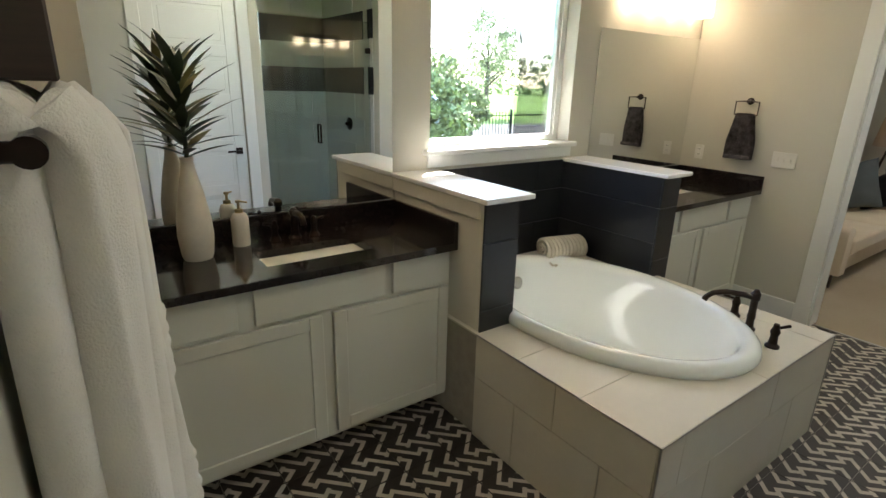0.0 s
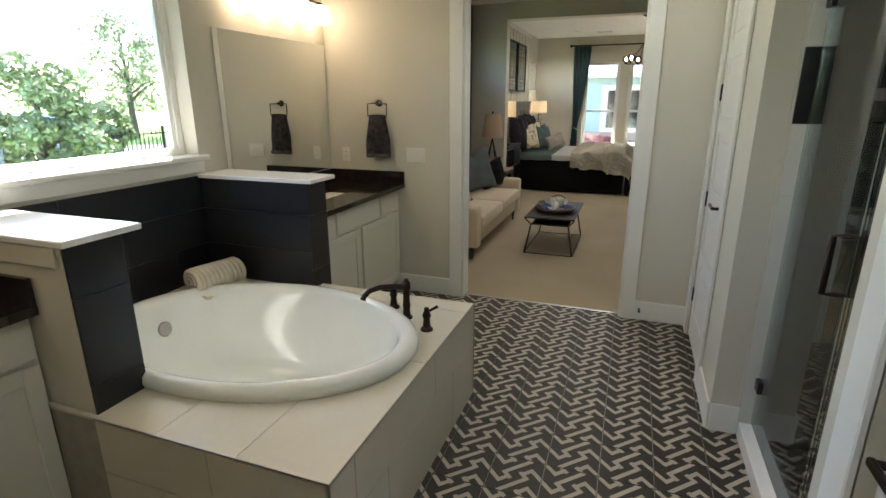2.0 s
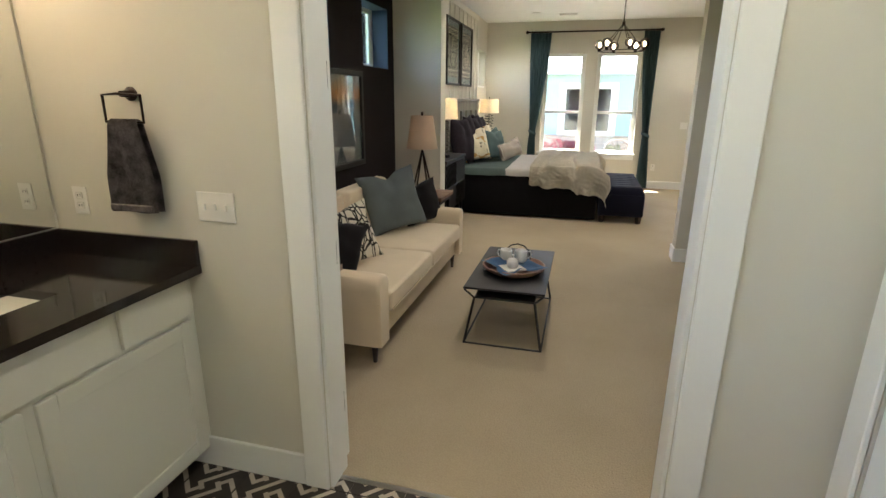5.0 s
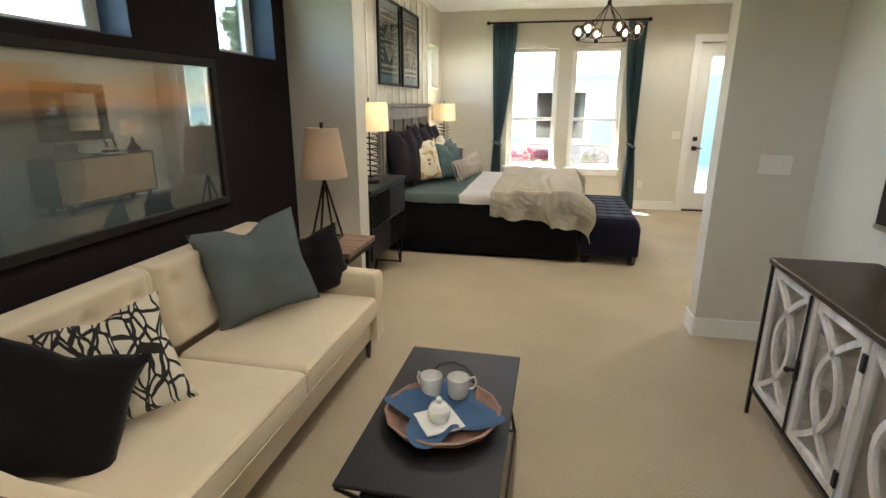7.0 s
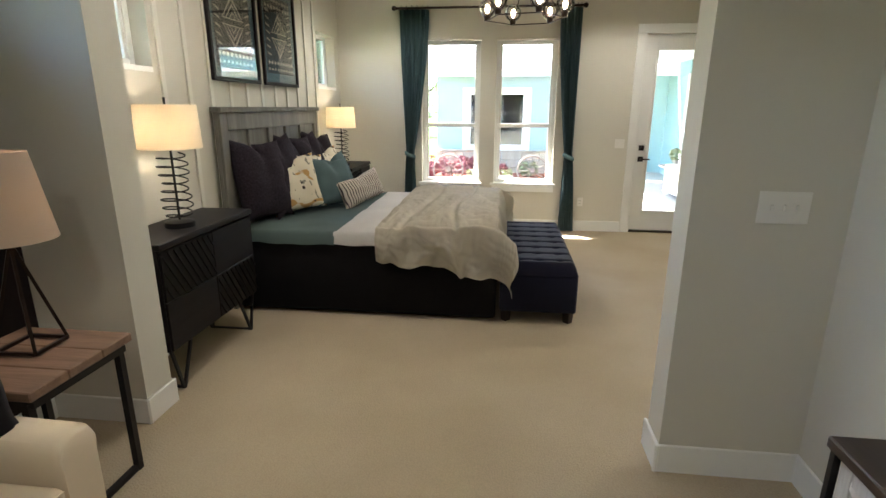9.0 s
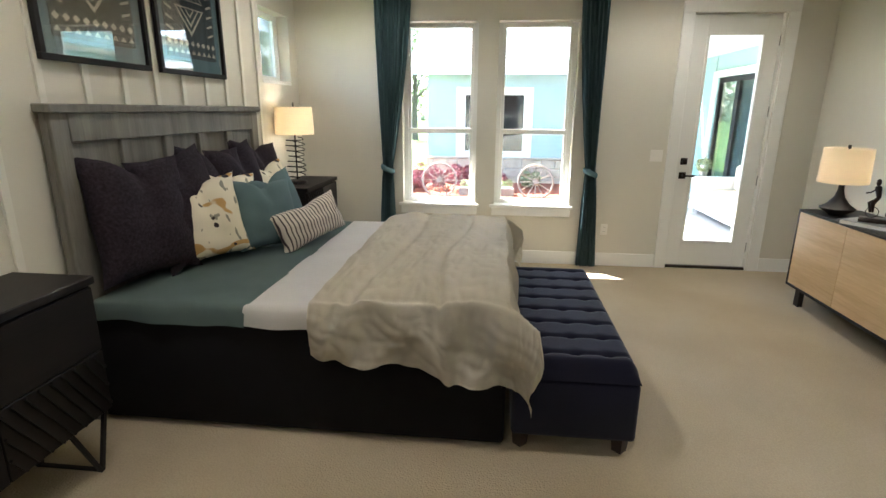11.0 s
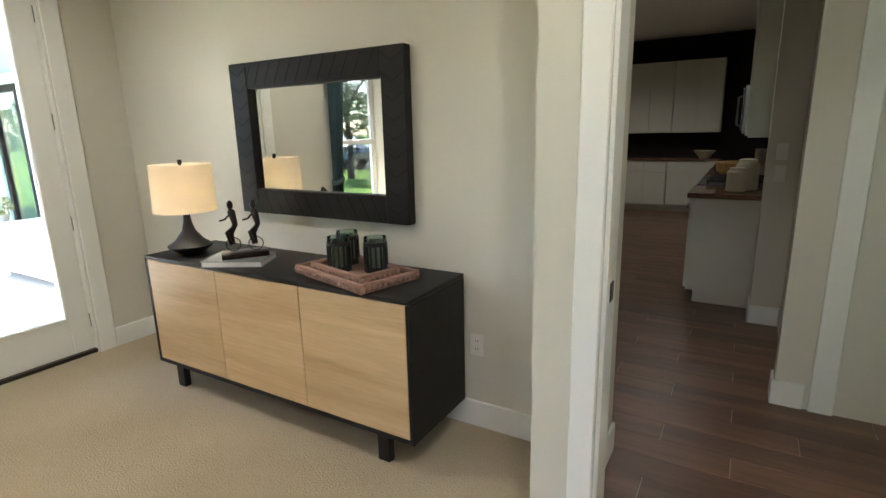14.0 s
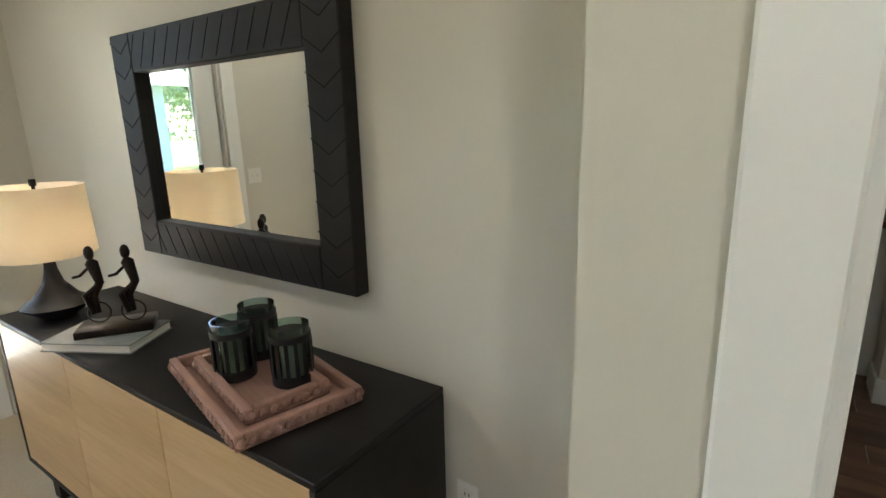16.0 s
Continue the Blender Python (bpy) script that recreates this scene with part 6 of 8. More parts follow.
def duvet_mesh():
    """A puffy duvet thrown over the foot of the bed, longer at its near corner, with slanting folds."""
    x0, x1, y0, y1, z = BX0, BX1, 0.09, 0.96, 0.735
    W, L, dl, dr, df = x1 - x0, y1 - y0, 0.40, 0.34, 0.46
    bm = bmesh.new()

    def fold(p, w):
        return math.exp(-(p / w) ** 2)

    def fn(u, v):
        s = u * (W + dl + dr) - dl
        t = v * (L + df) - df
        side = -1 if s < 0 else 1
        over = max(0.0, -s) + max(0.0, s - W)
        fo = max(0.0, -t)
        x, y = x0 + min(max(s, 0), W), y0 + max(t, 0)
        top = 0.055 * (1 - math.exp(-min(s + 0.01, W - s + 0.01) * 7)) if over == 0 else 0.0
        top *= 1 - math.exp(-max(0.0, (L - t)) * 10 - 0.3)
        w = 0.010 * math.sin(3.1 * s + 5 * t) + 0.008 * math.sin(6 * t - 2.3 * s + 1) + 0.006 * math.sin(14 * t + 5 * s + math.sin(4 * s))
        w -= 0.022 * fold(t - 0.28 - 0.05 * math.sin(3 * s), 0.025) + 0.018 * fold(t - 0.62 - 0.08 * math.sin(2 * s + 2), 0.03)
        rough = noise.noise(Vector((s * 4.0 + 3, t * 9.0, 1.7))) * 0.012 + abs(noise.noise(Vector((s * 9.0, t * 22.0 + 2 * s, 5.1)))) * 0.010
        zz = z + top + w + rough
        if over > 0:
            drop = over * (1.0 - 0.28 * (t / L if t > 0 else 0) * (1 if side < 0 else 0.5))
            drop += (0.020 * math.sin(8 * y + 1.3) + 0.012 * math.sin(19 * y + 2) + 0.03 * noise.noise(Vector((y * 9, 0.3, 4)))) * min(1, over * 4)
            zz -= max(0.0, drop - 0.035)
            deep_ = min(1, over * 5)
            x += side * (0.055 * (1 - math.exp(-over / 0.05)) + deep_ * (0.028 * math.sin(13 * y + 7 * over + 1) + 0.016 * math.sin(27 * y - 9 * over) + 0.02 + 0.9 * rough + 0.02 * abs(noise.noise(Vector((y * 11, over * 16, 2.2))))))
        if fo > 0:
            y -= 0.05 * (1 - math.exp(-fo / 0.05)) + min(1, fo * 5) * (0.022 * math.sin(9 * s + 4 * fo) + 0.012 * math.sin(21 * s - 5 * fo) + 0.02)
            if over == 0:
                zz -= max(0.0, fo - 0.035)
            else:
                zz -= fo * 0.35
                y -= min(fo, 0.30) * 0.30
        return Vector((x, y, max(zz, 0.10)))
    grid(bm, fn, 210, 150)
    bmesh.ops.solidify(bm, geom=list(bm.faces), thickness=-0.014)
    return bm


sheet = wpart("sage_coverlet", draped(BX0 + 0.015, BX1 - 0.015, 1.29, 2.06, 0.668, 0.11, 0.11, 0, 5, 0.003, hem=0.015), SAGE, bed, "sage green coverlet", smooth=70)
wpart("white_sheet", draped(BX0 + 0.012, BX1 - 0.012, 0.86, 1.30, 0.672, 0.11, 0.11, 0, 8, 0.003, hem=0.008), WHITECLOTH, bed, "white folded sheet", smooth=70)
wpart("duvet", duvet_mesh(), DUVET, bed, "oatmeal linen duvet folded to the foot", smooth=70)

for k, x in enumerate((10.02, 10.40, 10.76, 11.10, 11.42)):
    cushion("euro_cushion", x, 1.93 - 0.05 * (k % 2), 0.69, 0.62, 0.66, 0.20, (-14, -4, -12, 0, -8)[k], 14, PLUM, "dark plum quilted cushion against the headboard", "cushions on the bed", roll=(4, -6, 5, -4, 6)[k], seed=20 + k, crease=0.9)
for k, (x, y, rz) in enumerate(((10.36, 1.80, -40), (10.66, 1.83, -24), (11.36, 1.80, -10))):
    cushion("print_cushion", x, y, 0.69, 0.50, 0.50, 0.16, rz, 16, FLORAL, "cream cushion with an ochre and black print", "cushions on the bed", roll=(-5, 7, -4)[k], seed=30 + k, crease=0.9)
for k, (x, y, rz) in enumerate(((10.68, 1.58, -30), (11.05, 1.62, -18))):
    cushion("teal_cushion", x, y, 0.69, 0.47, 0.46, 0.17, rz, 18, TEAL, "dusty teal velvet cushion on the bed", "cushions on the bed", roll=(4, -8)[k], seed=40 + k, crease=1.0)
STRIPED = stripes("striped_linen", (0.05, 0.035, 0.04), (0.52, 0.46, 0.39), 0, 0.030, 0.76, wobble=1.2)
cushion("bolster_cushion", 10.92, 1.36, 0.69, 0.64, 0.28, 0.16, -22, 20, STRIPED, "long striped lumbar cushion lying on the bed", roll=-9, seed=50, crease=0.6)

bench = thing("tufted_bench", 10.43, -0.255, 0, "navy tufted bench on wooden feet beside the bed foot", "bench")
bm = bmesh.new()
box(bm, -0.75, -0.285, 0.10, 0.75, 0.285, 0.395, 0.02, 2)
part("base", bm, NAVY, bench, smooth=50)
bm = bmesh.new()


def top(u, v):
    a, b = 2 * u - 1, 2 * v - 1
    e = (min(1, (1 - abs(a)) * 14) * min(1, (1 - abs(b)) * 6)) ** 0.5
    z = 0.395 + 0.095 * e
    x, y = a * 0.75, b * 0.285
    for i in range(8):
        fx = -0.641 + i * 0.183
        z -= 0.016 * math.exp(-((x - fx) / 0.012) ** 2) * e
        for j in range(3):
            fy = -0.15 + j * 0.15
            z -= 0.020 * math.exp(-((x - fx) ** 2 + (y - fy) ** 2) / 0.0006) * e
    return Vector((x, y, z))


grid(bm, top, 150, 40)
part("tufted_top", bm, NAVY, bench, "navy tufted top", smooth=80)
for i in range(8):
    for j in range(3):
        part("button", ball(bmesh.new(), (-0.641 + i * 0.183, -0.15 + j * 0.15, 0.467), 0.010, 8, 0, (1, 1, 0.5)), NAVY, bench)
for sx in (-1, 1):
    for sy in (-1, 1):
        part("foot", rod(bmesh.new(), (sx * 0.67, sy * 0.235, 0), (sx * 0.67, sy * 0.235, 0.10), 0.034, 0.044, 4), DARKWOOD, bench, "tapered wooden foot")


def nightstand(x0, x1, label):
    w = x1 - x0
    t = thing("nightstand", (x0 + x1) / 2, 1.99, 0, label, "nightstand")
    h = 0.89
    part("top", bx(-w / 2, -0.19, h - 0.035, w / 2, 0.185, h, 0.004, 1), BLACKWOOD, t)
    part("body", bx(-w / 2 + 0.01, -0.165, 0.27, w / 2 - 0.01, 0.18, h - 0.036), BLACKWOOD, t)
    for r in range(2):
        for c in range(2):
            a, b = -w / 2 + 0.012 + c * (w - 0.024) / 2, -w / 2 + 0.012 + (c + 1) * (w - 0.024) / 2
            z0 = 0.275 + r * 0.285
            dd = part("drawer_front", bx(a + 0.003, -0.182, z0 + 0.003, b - 0.003, -0.166, z0 + 0.282, 0.002, 1), BLACKWOOD, t)
            if (r + c) % 2:
                for k in range(-3, 12):
                    s0 = a + k * (b - a) / 9
                    p0, p1 = Vector((s0, -0.187, z0 + 0.275)), Vector((s0 + 0.17, -0.187, z0 + 0.01))
                    lo = max(0, (a + 0.01 - p0.x) / 0.17)
                    hi = min(1, (b - 0.01 - p0.x) / 0.17)
                    if hi - lo > 0.12:
                        part("slat", bar(bmesh.new(), p0.lerp(p1, lo), p0.lerp(p1, hi), 0.012, 0.010), BLACKWOOD, dd)
    for s in (-1, 1):
        for y in (-0.15, 0.15):
            for off in (0.03, 0.22):
                part("leg", bar(bmesh.new(), (s * (w / 2 - off), y, 0.27), (s * (w / 2 - 0.10), y, 0.0), 0.016, 0.016), BLACKM, t)
        part("floor_rail", bar(bmesh.new(), (s * (w / 2 - 0.10), -0.158, 0.008), (s * (w / 2 - 0.10), 0.158, 0.008), 0.016, 0.016), BLACKM, t)
    return t


nightstand(8.42, 9.44, "blackened wood nightstand with slatted drawers on iron legs")
nightstand(11.93, 12.80, "blackened wood nightstand on the window side of the bed")


def spring_lamp(x, y, z, k=1.0):
    l = thing("bedside_lamp", x, y, z, "lit bedside lamp, linen drum shade over a coiled iron base", "lamp")
    part("foot", lathe(bmesh.new(), [(0, 0), (0.085, 0), (0.085, 0.03), (0.05, 0.04), (0, 0.04)], 24), BLACKM, l, smooth=40)
    pts = []
    for i in range(200):
        a = i / 199
        r = 0.085 * (0.75 + 0.25 * abs(math.sin(a * 6)))
        ph = a * 2 * math.pi * 8
        pts.append((r * math.cos(ph), r * math.sin(ph), 0.045 + 0.34 * k * a + 0.008 * math.sin(ph)))
    part("coil", tube(bmesh.new(), pts, 0.0045, 6), BLACKM, l, smooth=60)
    part("stem", rod(bmesh.new(), (0, 0, 0.03), (0, 0, 0.64 * k), 0.007), BLACKM, l, smooth=40)
    bm = bmesh.new()
    z0, z1 = 0.405 * k, 0.62 * k
    rings = [ring(bm, Vector((0, 0, zz)), r, 44, Vector((1, 0, 0)), Vector((0, 1, 0))) for r, zz in ((0.175, z0), (0.165, z1), (0.163, z1), (0.173, z0))]
    skin(bm, rings, closed=True)
    part("shade", bm, SHADE, l, "white linen drum shade", smooth=60)
    part("finial", rod(bmesh.new(), (0, 0, z1), (0, 0, z1 + 0.04), 0.007), BLACKM, l)
    part("bulb", ball(bmesh.new(), (0, 0, (z0 + z1) / 2), 0.03), glow_lamp, l, smooth=80)
    point_light("bedside_light", (x, y, z + (z0 + z1) / 2), 1.3, (1, 0.86, 0.66), 0.035)


spring_lamp(8.86, 1.96, 0.891, 1.14)
spring_lamp(12.22, 2.0, 0.891, 1.12)


def tribal_print(x0, x1, z0, z1, seed):
    p = thing("framed_print", (x0 + x1) / 2, 2.199, (z0 + z1) / 2, "framed geometric black and cream print over the bed", "picture", 0, "prints over the bed")
    w, h = (x1 - x0) / 2, (z1 - z0) / 2
    bm = bmesh.new()
    f = 0.03
    for q in ((-w, w, -h, -h + f), (-w, w, h - f, h), (-w, -w + f, -h + f, h - f), (w - f, w, -h + f, h - f)):
        box(bm, q[0], -0.045, q[2], q[1], -0.017, q[3], 0.003, 1)
    part("frame", bm, BLACKWOOD, p)
    part("mat_board", bx(-w + f, -0.024, -h + f, w - f, -0.019, h - f), MATBLUE, p)
    iw, ih = w - f - 0.07, h - f - 0.08
    part("paper", bx(-iw, -0.027, -ih, iw, -0.0245, ih), GREYPAPER if seed == 0 else INK, p)
    bm = bmesh.new()
    y = -0.0295

    def tri(pts):
        bm.faces.new([bm.verts.new((a, y, b)) for a, b in pts])
    for s in (-1, 1):
        for r_ in range(3):
            k0, k1 = 0.95 - r_ * 0.30, 0.83 - r_ * 0.30
            # nested triangles as strips
            A = [(-iw * 0.62 * k0, s * ih * 0.06), (iw * 0.62 * k0, s * ih * 0.06), (0, s * ih * (0.06 + 0.55 * k0))]
            B = [(-iw * 0.62 * k1, s * ih * 0.085), (iw * 0.62 * k1, s * ih * 0.085), (0, s * ih * (0.085 + 0.50 * k1))]
            for i in range(3):
                j = (i + 1) % 3
                tri([A[i], A[j], B[j], B[i]])
        for j in range(9):
            zc = s * ih * (0.70 + 0.026 * 0)
            xx = -iw + 2 * iw * (j + 0.5) / 9
            q = iw / 12
            tri([(xx - q, s * ih * 0.72), (xx, s * ih * 0.66), (xx + q, s * ih * 0.72), (xx, s * ih * 0.78)])
            tri([(xx - q, s * ih * 0.92), (xx, s * ih * 0.84), (xx + q, s * ih * 0.92)])
    for s in (-1, 1):
        for j in range(7):
            z_ = -ih * 0.55 + ih * 1.1 * j / 6
            tri([(s * iw * 0.70, z_), (s * iw * 0.95, z_ + ih * 0.06), (s * iw * 0.95, z_ + ih * 0.10), (s * iw * 0.70, z_ + ih * 0.04)])
    bmesh.ops.recalc_face_normals(bm, faces=bm.faces)
    part("motif", bm, CREAMINK, p)
    g = part("glass", bx(-w + f, -0.036, -h + f, w - f, -0.033, h - f), PICGLASS, p)
    g.visible_shadow = False


MATBLUE = surf("blue_green_mat_board", (0.13, 0.20, 0.22), 0.9, var=0.05)
GREYPAPER = surf("khaki_paper", (0.055, 0.055, 0.05), 0.85, var=0.15, scale=12, bump=0.1)
INK = surf("black_ink", (0.02, 0.02, 0.022), 0.7, var=0.1, bump=0.0)
CREAMINK = surf("cream_ink", (0.62, 0.57, 0.45), 0.7, var=0.1, bump=0.0)
tribal_print(9.77, 10.53, 1.775, 2.66, 0)
tribal_print(10.62, 11.38, 1.775, 2.66, 1)

# curtains
cr = thing("curtain_rod", 12.80, 0.27, 2.758, "dark bronze curtain rod with ball finials", "curtain rod")
bm = rod(bmesh.new(), (0, -1.12, 0), (0, 1.15, 0), 0.014, seg=12)
for y in (-1.14, 1.17):
    ball(bm, (0, y, 0), 0.030, 12)
part("pole", bm, BRONZE, cr, smooth=50)
for y in (-1.0, 0.0, 1.03):
    part("bracket", rod(bmesh.new(), (0, y, 0), (0.098, y, 0), 0.009), BRONZE, cr)


def curtain(ytop0, ytop1, ytie, ybot0, ybot1, label, flip):
    c = thing("curtain", 12.80, (ytop0 + ytop1) / 2, 2.74, label, "curtain")
    bm = bmesh.new()
    n, m = 90, 60
    z_tie = 0.98
    oc = (ytop0 + ytop1) / 2

    def fn(u, v):
        z = -v * 2.725
        zz = 2.74 + z
        if zz > z_tie:
            k = (2.74 - zz) / (2.74 - z_tie)
            k = k ** 1.5
            c0, c1 = ytop0 * (1 - k) + (ytie - 0.05) * k, ytop1 * (1 - k) + (ytie + 0.05) * k
            dep = 0.030 * (1 - 0.35 * k)
        else:
            k = (z_tie - zz) / z_tie
            k = k ** 0.6
            c0, c1 = (ytie - 0.05) * (1 - k) + ybot0 * k, (ytie + 0.05) * (1 - k) + ybot1 * k
            dep = 0.024
        a = u * 2 * math.pi * 6.5
        return Vector((dep * math.sin(a) + 0.010 * math.sin(2.3 * a + 4 * v), c0 + (c1 - c0) * u - oc + 0.004 * math.sin(2 * a), z))
    grid(bm, fn, n, m)
    bmesh.ops.solidify(bm, geom=list(bm.faces), thickness=0.004)
    part("cloth", bm, TEALCUR, c, smooth=80)
    bm = tube(bmesh.new(), [(0.055 * math.cos(t * math.pi / 8), ytie - oc + 0.062 * math.sin(t * math.pi / 8), z_tie - 2.74 + 0.012 * math.sin(t * math.pi / 8)) for t in range(16)], 0.012, 8, closed=True)
    for v in bm.verts:
        v.co.z = (v.co.z - (z_tie - 2.74)) * 2.2 + (z_tie - 2.74)
    part("tieback", bm, TEALCUR, c, "teal tieback", smooth=60)
    for k in range(6):
        part("curtain_ring", tube(bmesh.new(), [(0.022 * math.sin(t * math.pi / 5), ytop0 - oc + 0.02 + (ytop1 - ytop0 - 0.04) * k / 5, 0.025 + 0.022 * math.cos(t * math.pi / 5)) for t in range(10)], 0.003, 6, closed=True), BRONZE, c)


curtain(1.00, 1.37, 1.26, 1.17, 1.36, "teal curtain tied back at the corner side of the windows", 1)
curtain(-0.84, -0.58, -0.78, -0.90, -0.70, "teal curtain tied back beside the patio door", -1)

# chandelier
ch = thing("chandelier", 10.0, -0.08, H - 0.001, "iron chandelier with six lit clear glass globes on a ring", "chandelier")
part("canopy", lathe(bmesh.new(), [(0, -0.03), (0.05, -0.03), (0.065, -0.01), (0.065, 0.0), (0, 0)], 20), BRONZE, ch, smooth=40)
part("stem", rod(bmesh.new(), (0, 0, -0.02), (0, 0, -0.42), 0.008), BRONZE, ch, smooth=40)
part("hub", lathe(bmesh.new(), [(0, -0.46), (0.02, -0.45), (0.02, -0.41), (0, -0.40)], 12), BRONZE, ch, smooth=40)
R = 0.275
hexa = [Vector((R * math.cos(math.pi / 3 * i + 0.3), R * math.sin(math.pi / 3 * i + 0.3), -0.76)) for i in range(6)]
for i in range(6):
    bm = bar(bmesh.new(), hexa[i], hexa[(i + 1) % 6], 0.008, 0.008)
    bar(bm, (0, 0, -0.43), hexa[i], 0.007, 0.007)
    arm = part("arm", bm, BRONZE, ch)
    p = hexa[i]
    part("socket", rod(bmesh.new(), p, p + Vector((0, 0, 0.035)), 0.020, 0.026, 12), BRONZE, arm, smooth=40)
    g = part("globe", ball(bmesh.new(), p + Vector((0, 0, 0.085)), 0.062, 24), BULBGLASS, arm, "clear glass globe", smooth=80)
    g.visible_shadow = False
    part("bulb", ball(bmesh.new(), p + Vector((0, 0, 0.08)), 0.016, 10, 0, (1, 1, 1.8)), BULB, arm, smooth=80)

# recessed ceiling lights, with their light
def downlight(x, y, watts, col=(1.0, 0.93, 0.82), z=H):
    d = thing("recessed_light", x, y, z - 0.001, "lit round recessed ceiling light", "ceiling light", 0, "recessed ceiling lights")
    part("trim_ring", lathe(bmesh.new(), [(0.062, -0.001), (0.085, -0.001), (0.083, -0.008), (0.064, -0.006)], 24), PLASTICW, d, smooth=40)
    part("lens", lathe(bmesh.new(), [(0, -0.004), (0.061, -0.004), (0.061, -0.002), (0, -0.002)], 20), CANLIGHT, d)
    ld = bpy.data.lights.new("downlight", "SPOT")
    ld.energy, ld.color, ld.spot_size, ld.spot_blend, ld.shadow_soft_size = watts * 0.085, col, radians(150), 0.6, 0.06
    lo = new("downlight", ld)
    lo.matrix_world = pose(x, y, z - 0.02)


for x, y, w in ((9.1, 1.2, 60), (11.9, 1.2, 60), (9.1, -1.4, 60), (11.9, -1.4, 60), (5.4, 0.55, 55), (7.2, 0.55, 38), (1.2, 0.0, 40), (3.4, 0.1, 45), (9.1, -3.1, 8), (9.9, -6.0, 22), (11.5, -8.6, 30), (9.9, -8.2, 30)):
    downlight(x, y, w)
vt = thing("ceiling_vent", 12.1, 0.7, H - 0.002, "white slatted ceiling vent", "vent")
part("frame", bx(-0.08, -0.16, -0.008, 0.08, 0.16, 0.0, 0.003, 1), PLASTICW, vt)
for k in range(7):
    part("slat", bx(-0.065 + k * 0.02, -0.14, -0.012, -0.057 + k * 0.02, 0.14, -0.0085), PLASTICW, vt)

# ---- dresser ----
dr = thing("dresser", 11.115, -2.595, 0, "long low dresser with blackened case and pale oak doors", "dresser")
part("case_top", bx(-0.915, -0.225, 0.785, 0.915, 0.24, 0.805, 0.003, 1), BLACKWOOD, dr)
bm = bmesh.new()
for q in ((-0.915, -0.895, -0.225, 0.24, 0.155, 0.784), (0.895, 0.915, -0.225, 0.24, 0.155, 0.784), (-0.895, 0.895, -0.225, 0.24, 0.155, 0.175), (-0.895, 0.895, -0.225, -0.21, 0.176, 0.784)):
    box(bm, q[0], q[2], q[4], q[1], q[3], q[5], 0.002, 1)
part("case", bm, BLACKWOOD, dr)
for k in range(3):
    a = -0.895 + k * 0.5967
    part("door", bx(a + 0.002, 0.215, 0.178, a + 0.5947, 0.238, 0.783, 0.002, 1), OAK, dr, "pale oak door")
for x in (-0.755, 0.75):
    for y in (0.185, -0.16):
        part("leg", bx(x, y - 0.02, 0.0, x + 0.065, y + 0.02, 0.154, 0.002, 1), BLACKM, dr)

mi = thing("dresser_mirror", 11.09, -2.858, 1.435, "wide mirror in a black herringbone-carved wood frame", "mirror")
w, h, f = 0.605, 0.42, 0.14
for nm, q in (("left", (-w, -w + f, -h, h)), ("right", (w - f, w, -h, h)), ("low", (-w + f, w - f, -h, -h + f)), ("high", (-w + f, w - f, h - f, h))):
    part("frame_rail", bx(q[0], 0.0, q[2], q[1], 0.055, q[3], 0.004, 1), BLACKWOOD, mi)
for s in (-1, 1):
    for k in range(9):
        zz = -h + 0.05 + k * 0.09
        for d in (-1, 1):
            x0 = s * (w - f / 2)
            part("groove", bar(bmesh.new(), (x0, 0.0553, zz), (x0 + d * 0.07, 0.0553, zz + 0.045), 0.0016, 0.003), BEDBLACK, mi)
    for k in range(12):
        xx = -w + f + 0.03 + k * 0.078
        part("groove", bar(bmesh.new(), (xx, 0.0553, s * (h - 0.012)), (xx + 0.06, 0.0553, s * (h - f + 0.012)), 0.0016, 0.003), BEDBLACK, mi)
part("glass", bx(-w + f - 0.004, 0.018, -h + f - 0.004, w - f + 0.004, 0.024, h - f + 0.004), MIRROR, mi)

dl = thing("dresser_lamp", 11.80, -2.50, 0.8055, "table lamp with a linen drum shade on a dark turned base", "lamp")
part("base", lathe(bmesh.new(), [(0, 0), (0.055, 0), (0.06, 0.008), (0.115, 0.045), (0.12, 0.055), (0.075, 0.085), (0.035, 0.14), (0.022, 0.19), (0.018, 0.235), (0, 0.235)], 36), BLACKWOOD, dl, smooth=35)
bm = bmesh.new()
rings = [ring(bm, Vector((0, 0, zz)), r, 48, Vector((1, 0, 0)), Vector((0, 1, 0))) for r, zz in ((0.166, 0.25), (0.158, 0.51), (0.156, 0.51), (0.164, 0.25))]
skin(bm, rings, closed=True)
part("shade", bm, SHADE, dl, smooth=60)
part("finial", rod(bmesh.new(), (0, 0, 0.51), (0, 0, 0.535), 0.012, seg=8), BLACKWOOD, dl)
part("stem", rod(bmesh.new(), (0, 0, 0.23), (0, 0, 0.51), 0.006), BRONZE, dl)
part("bulb", ball(bmesh.new(), (0, 0, 0.35), 0.03), glow_lamp, dl, smooth=80)
point_light("dresser_lamp_light", (11.80, -2.50, 1.155), 0.55, (1, 0.88, 0.70), 0.035)

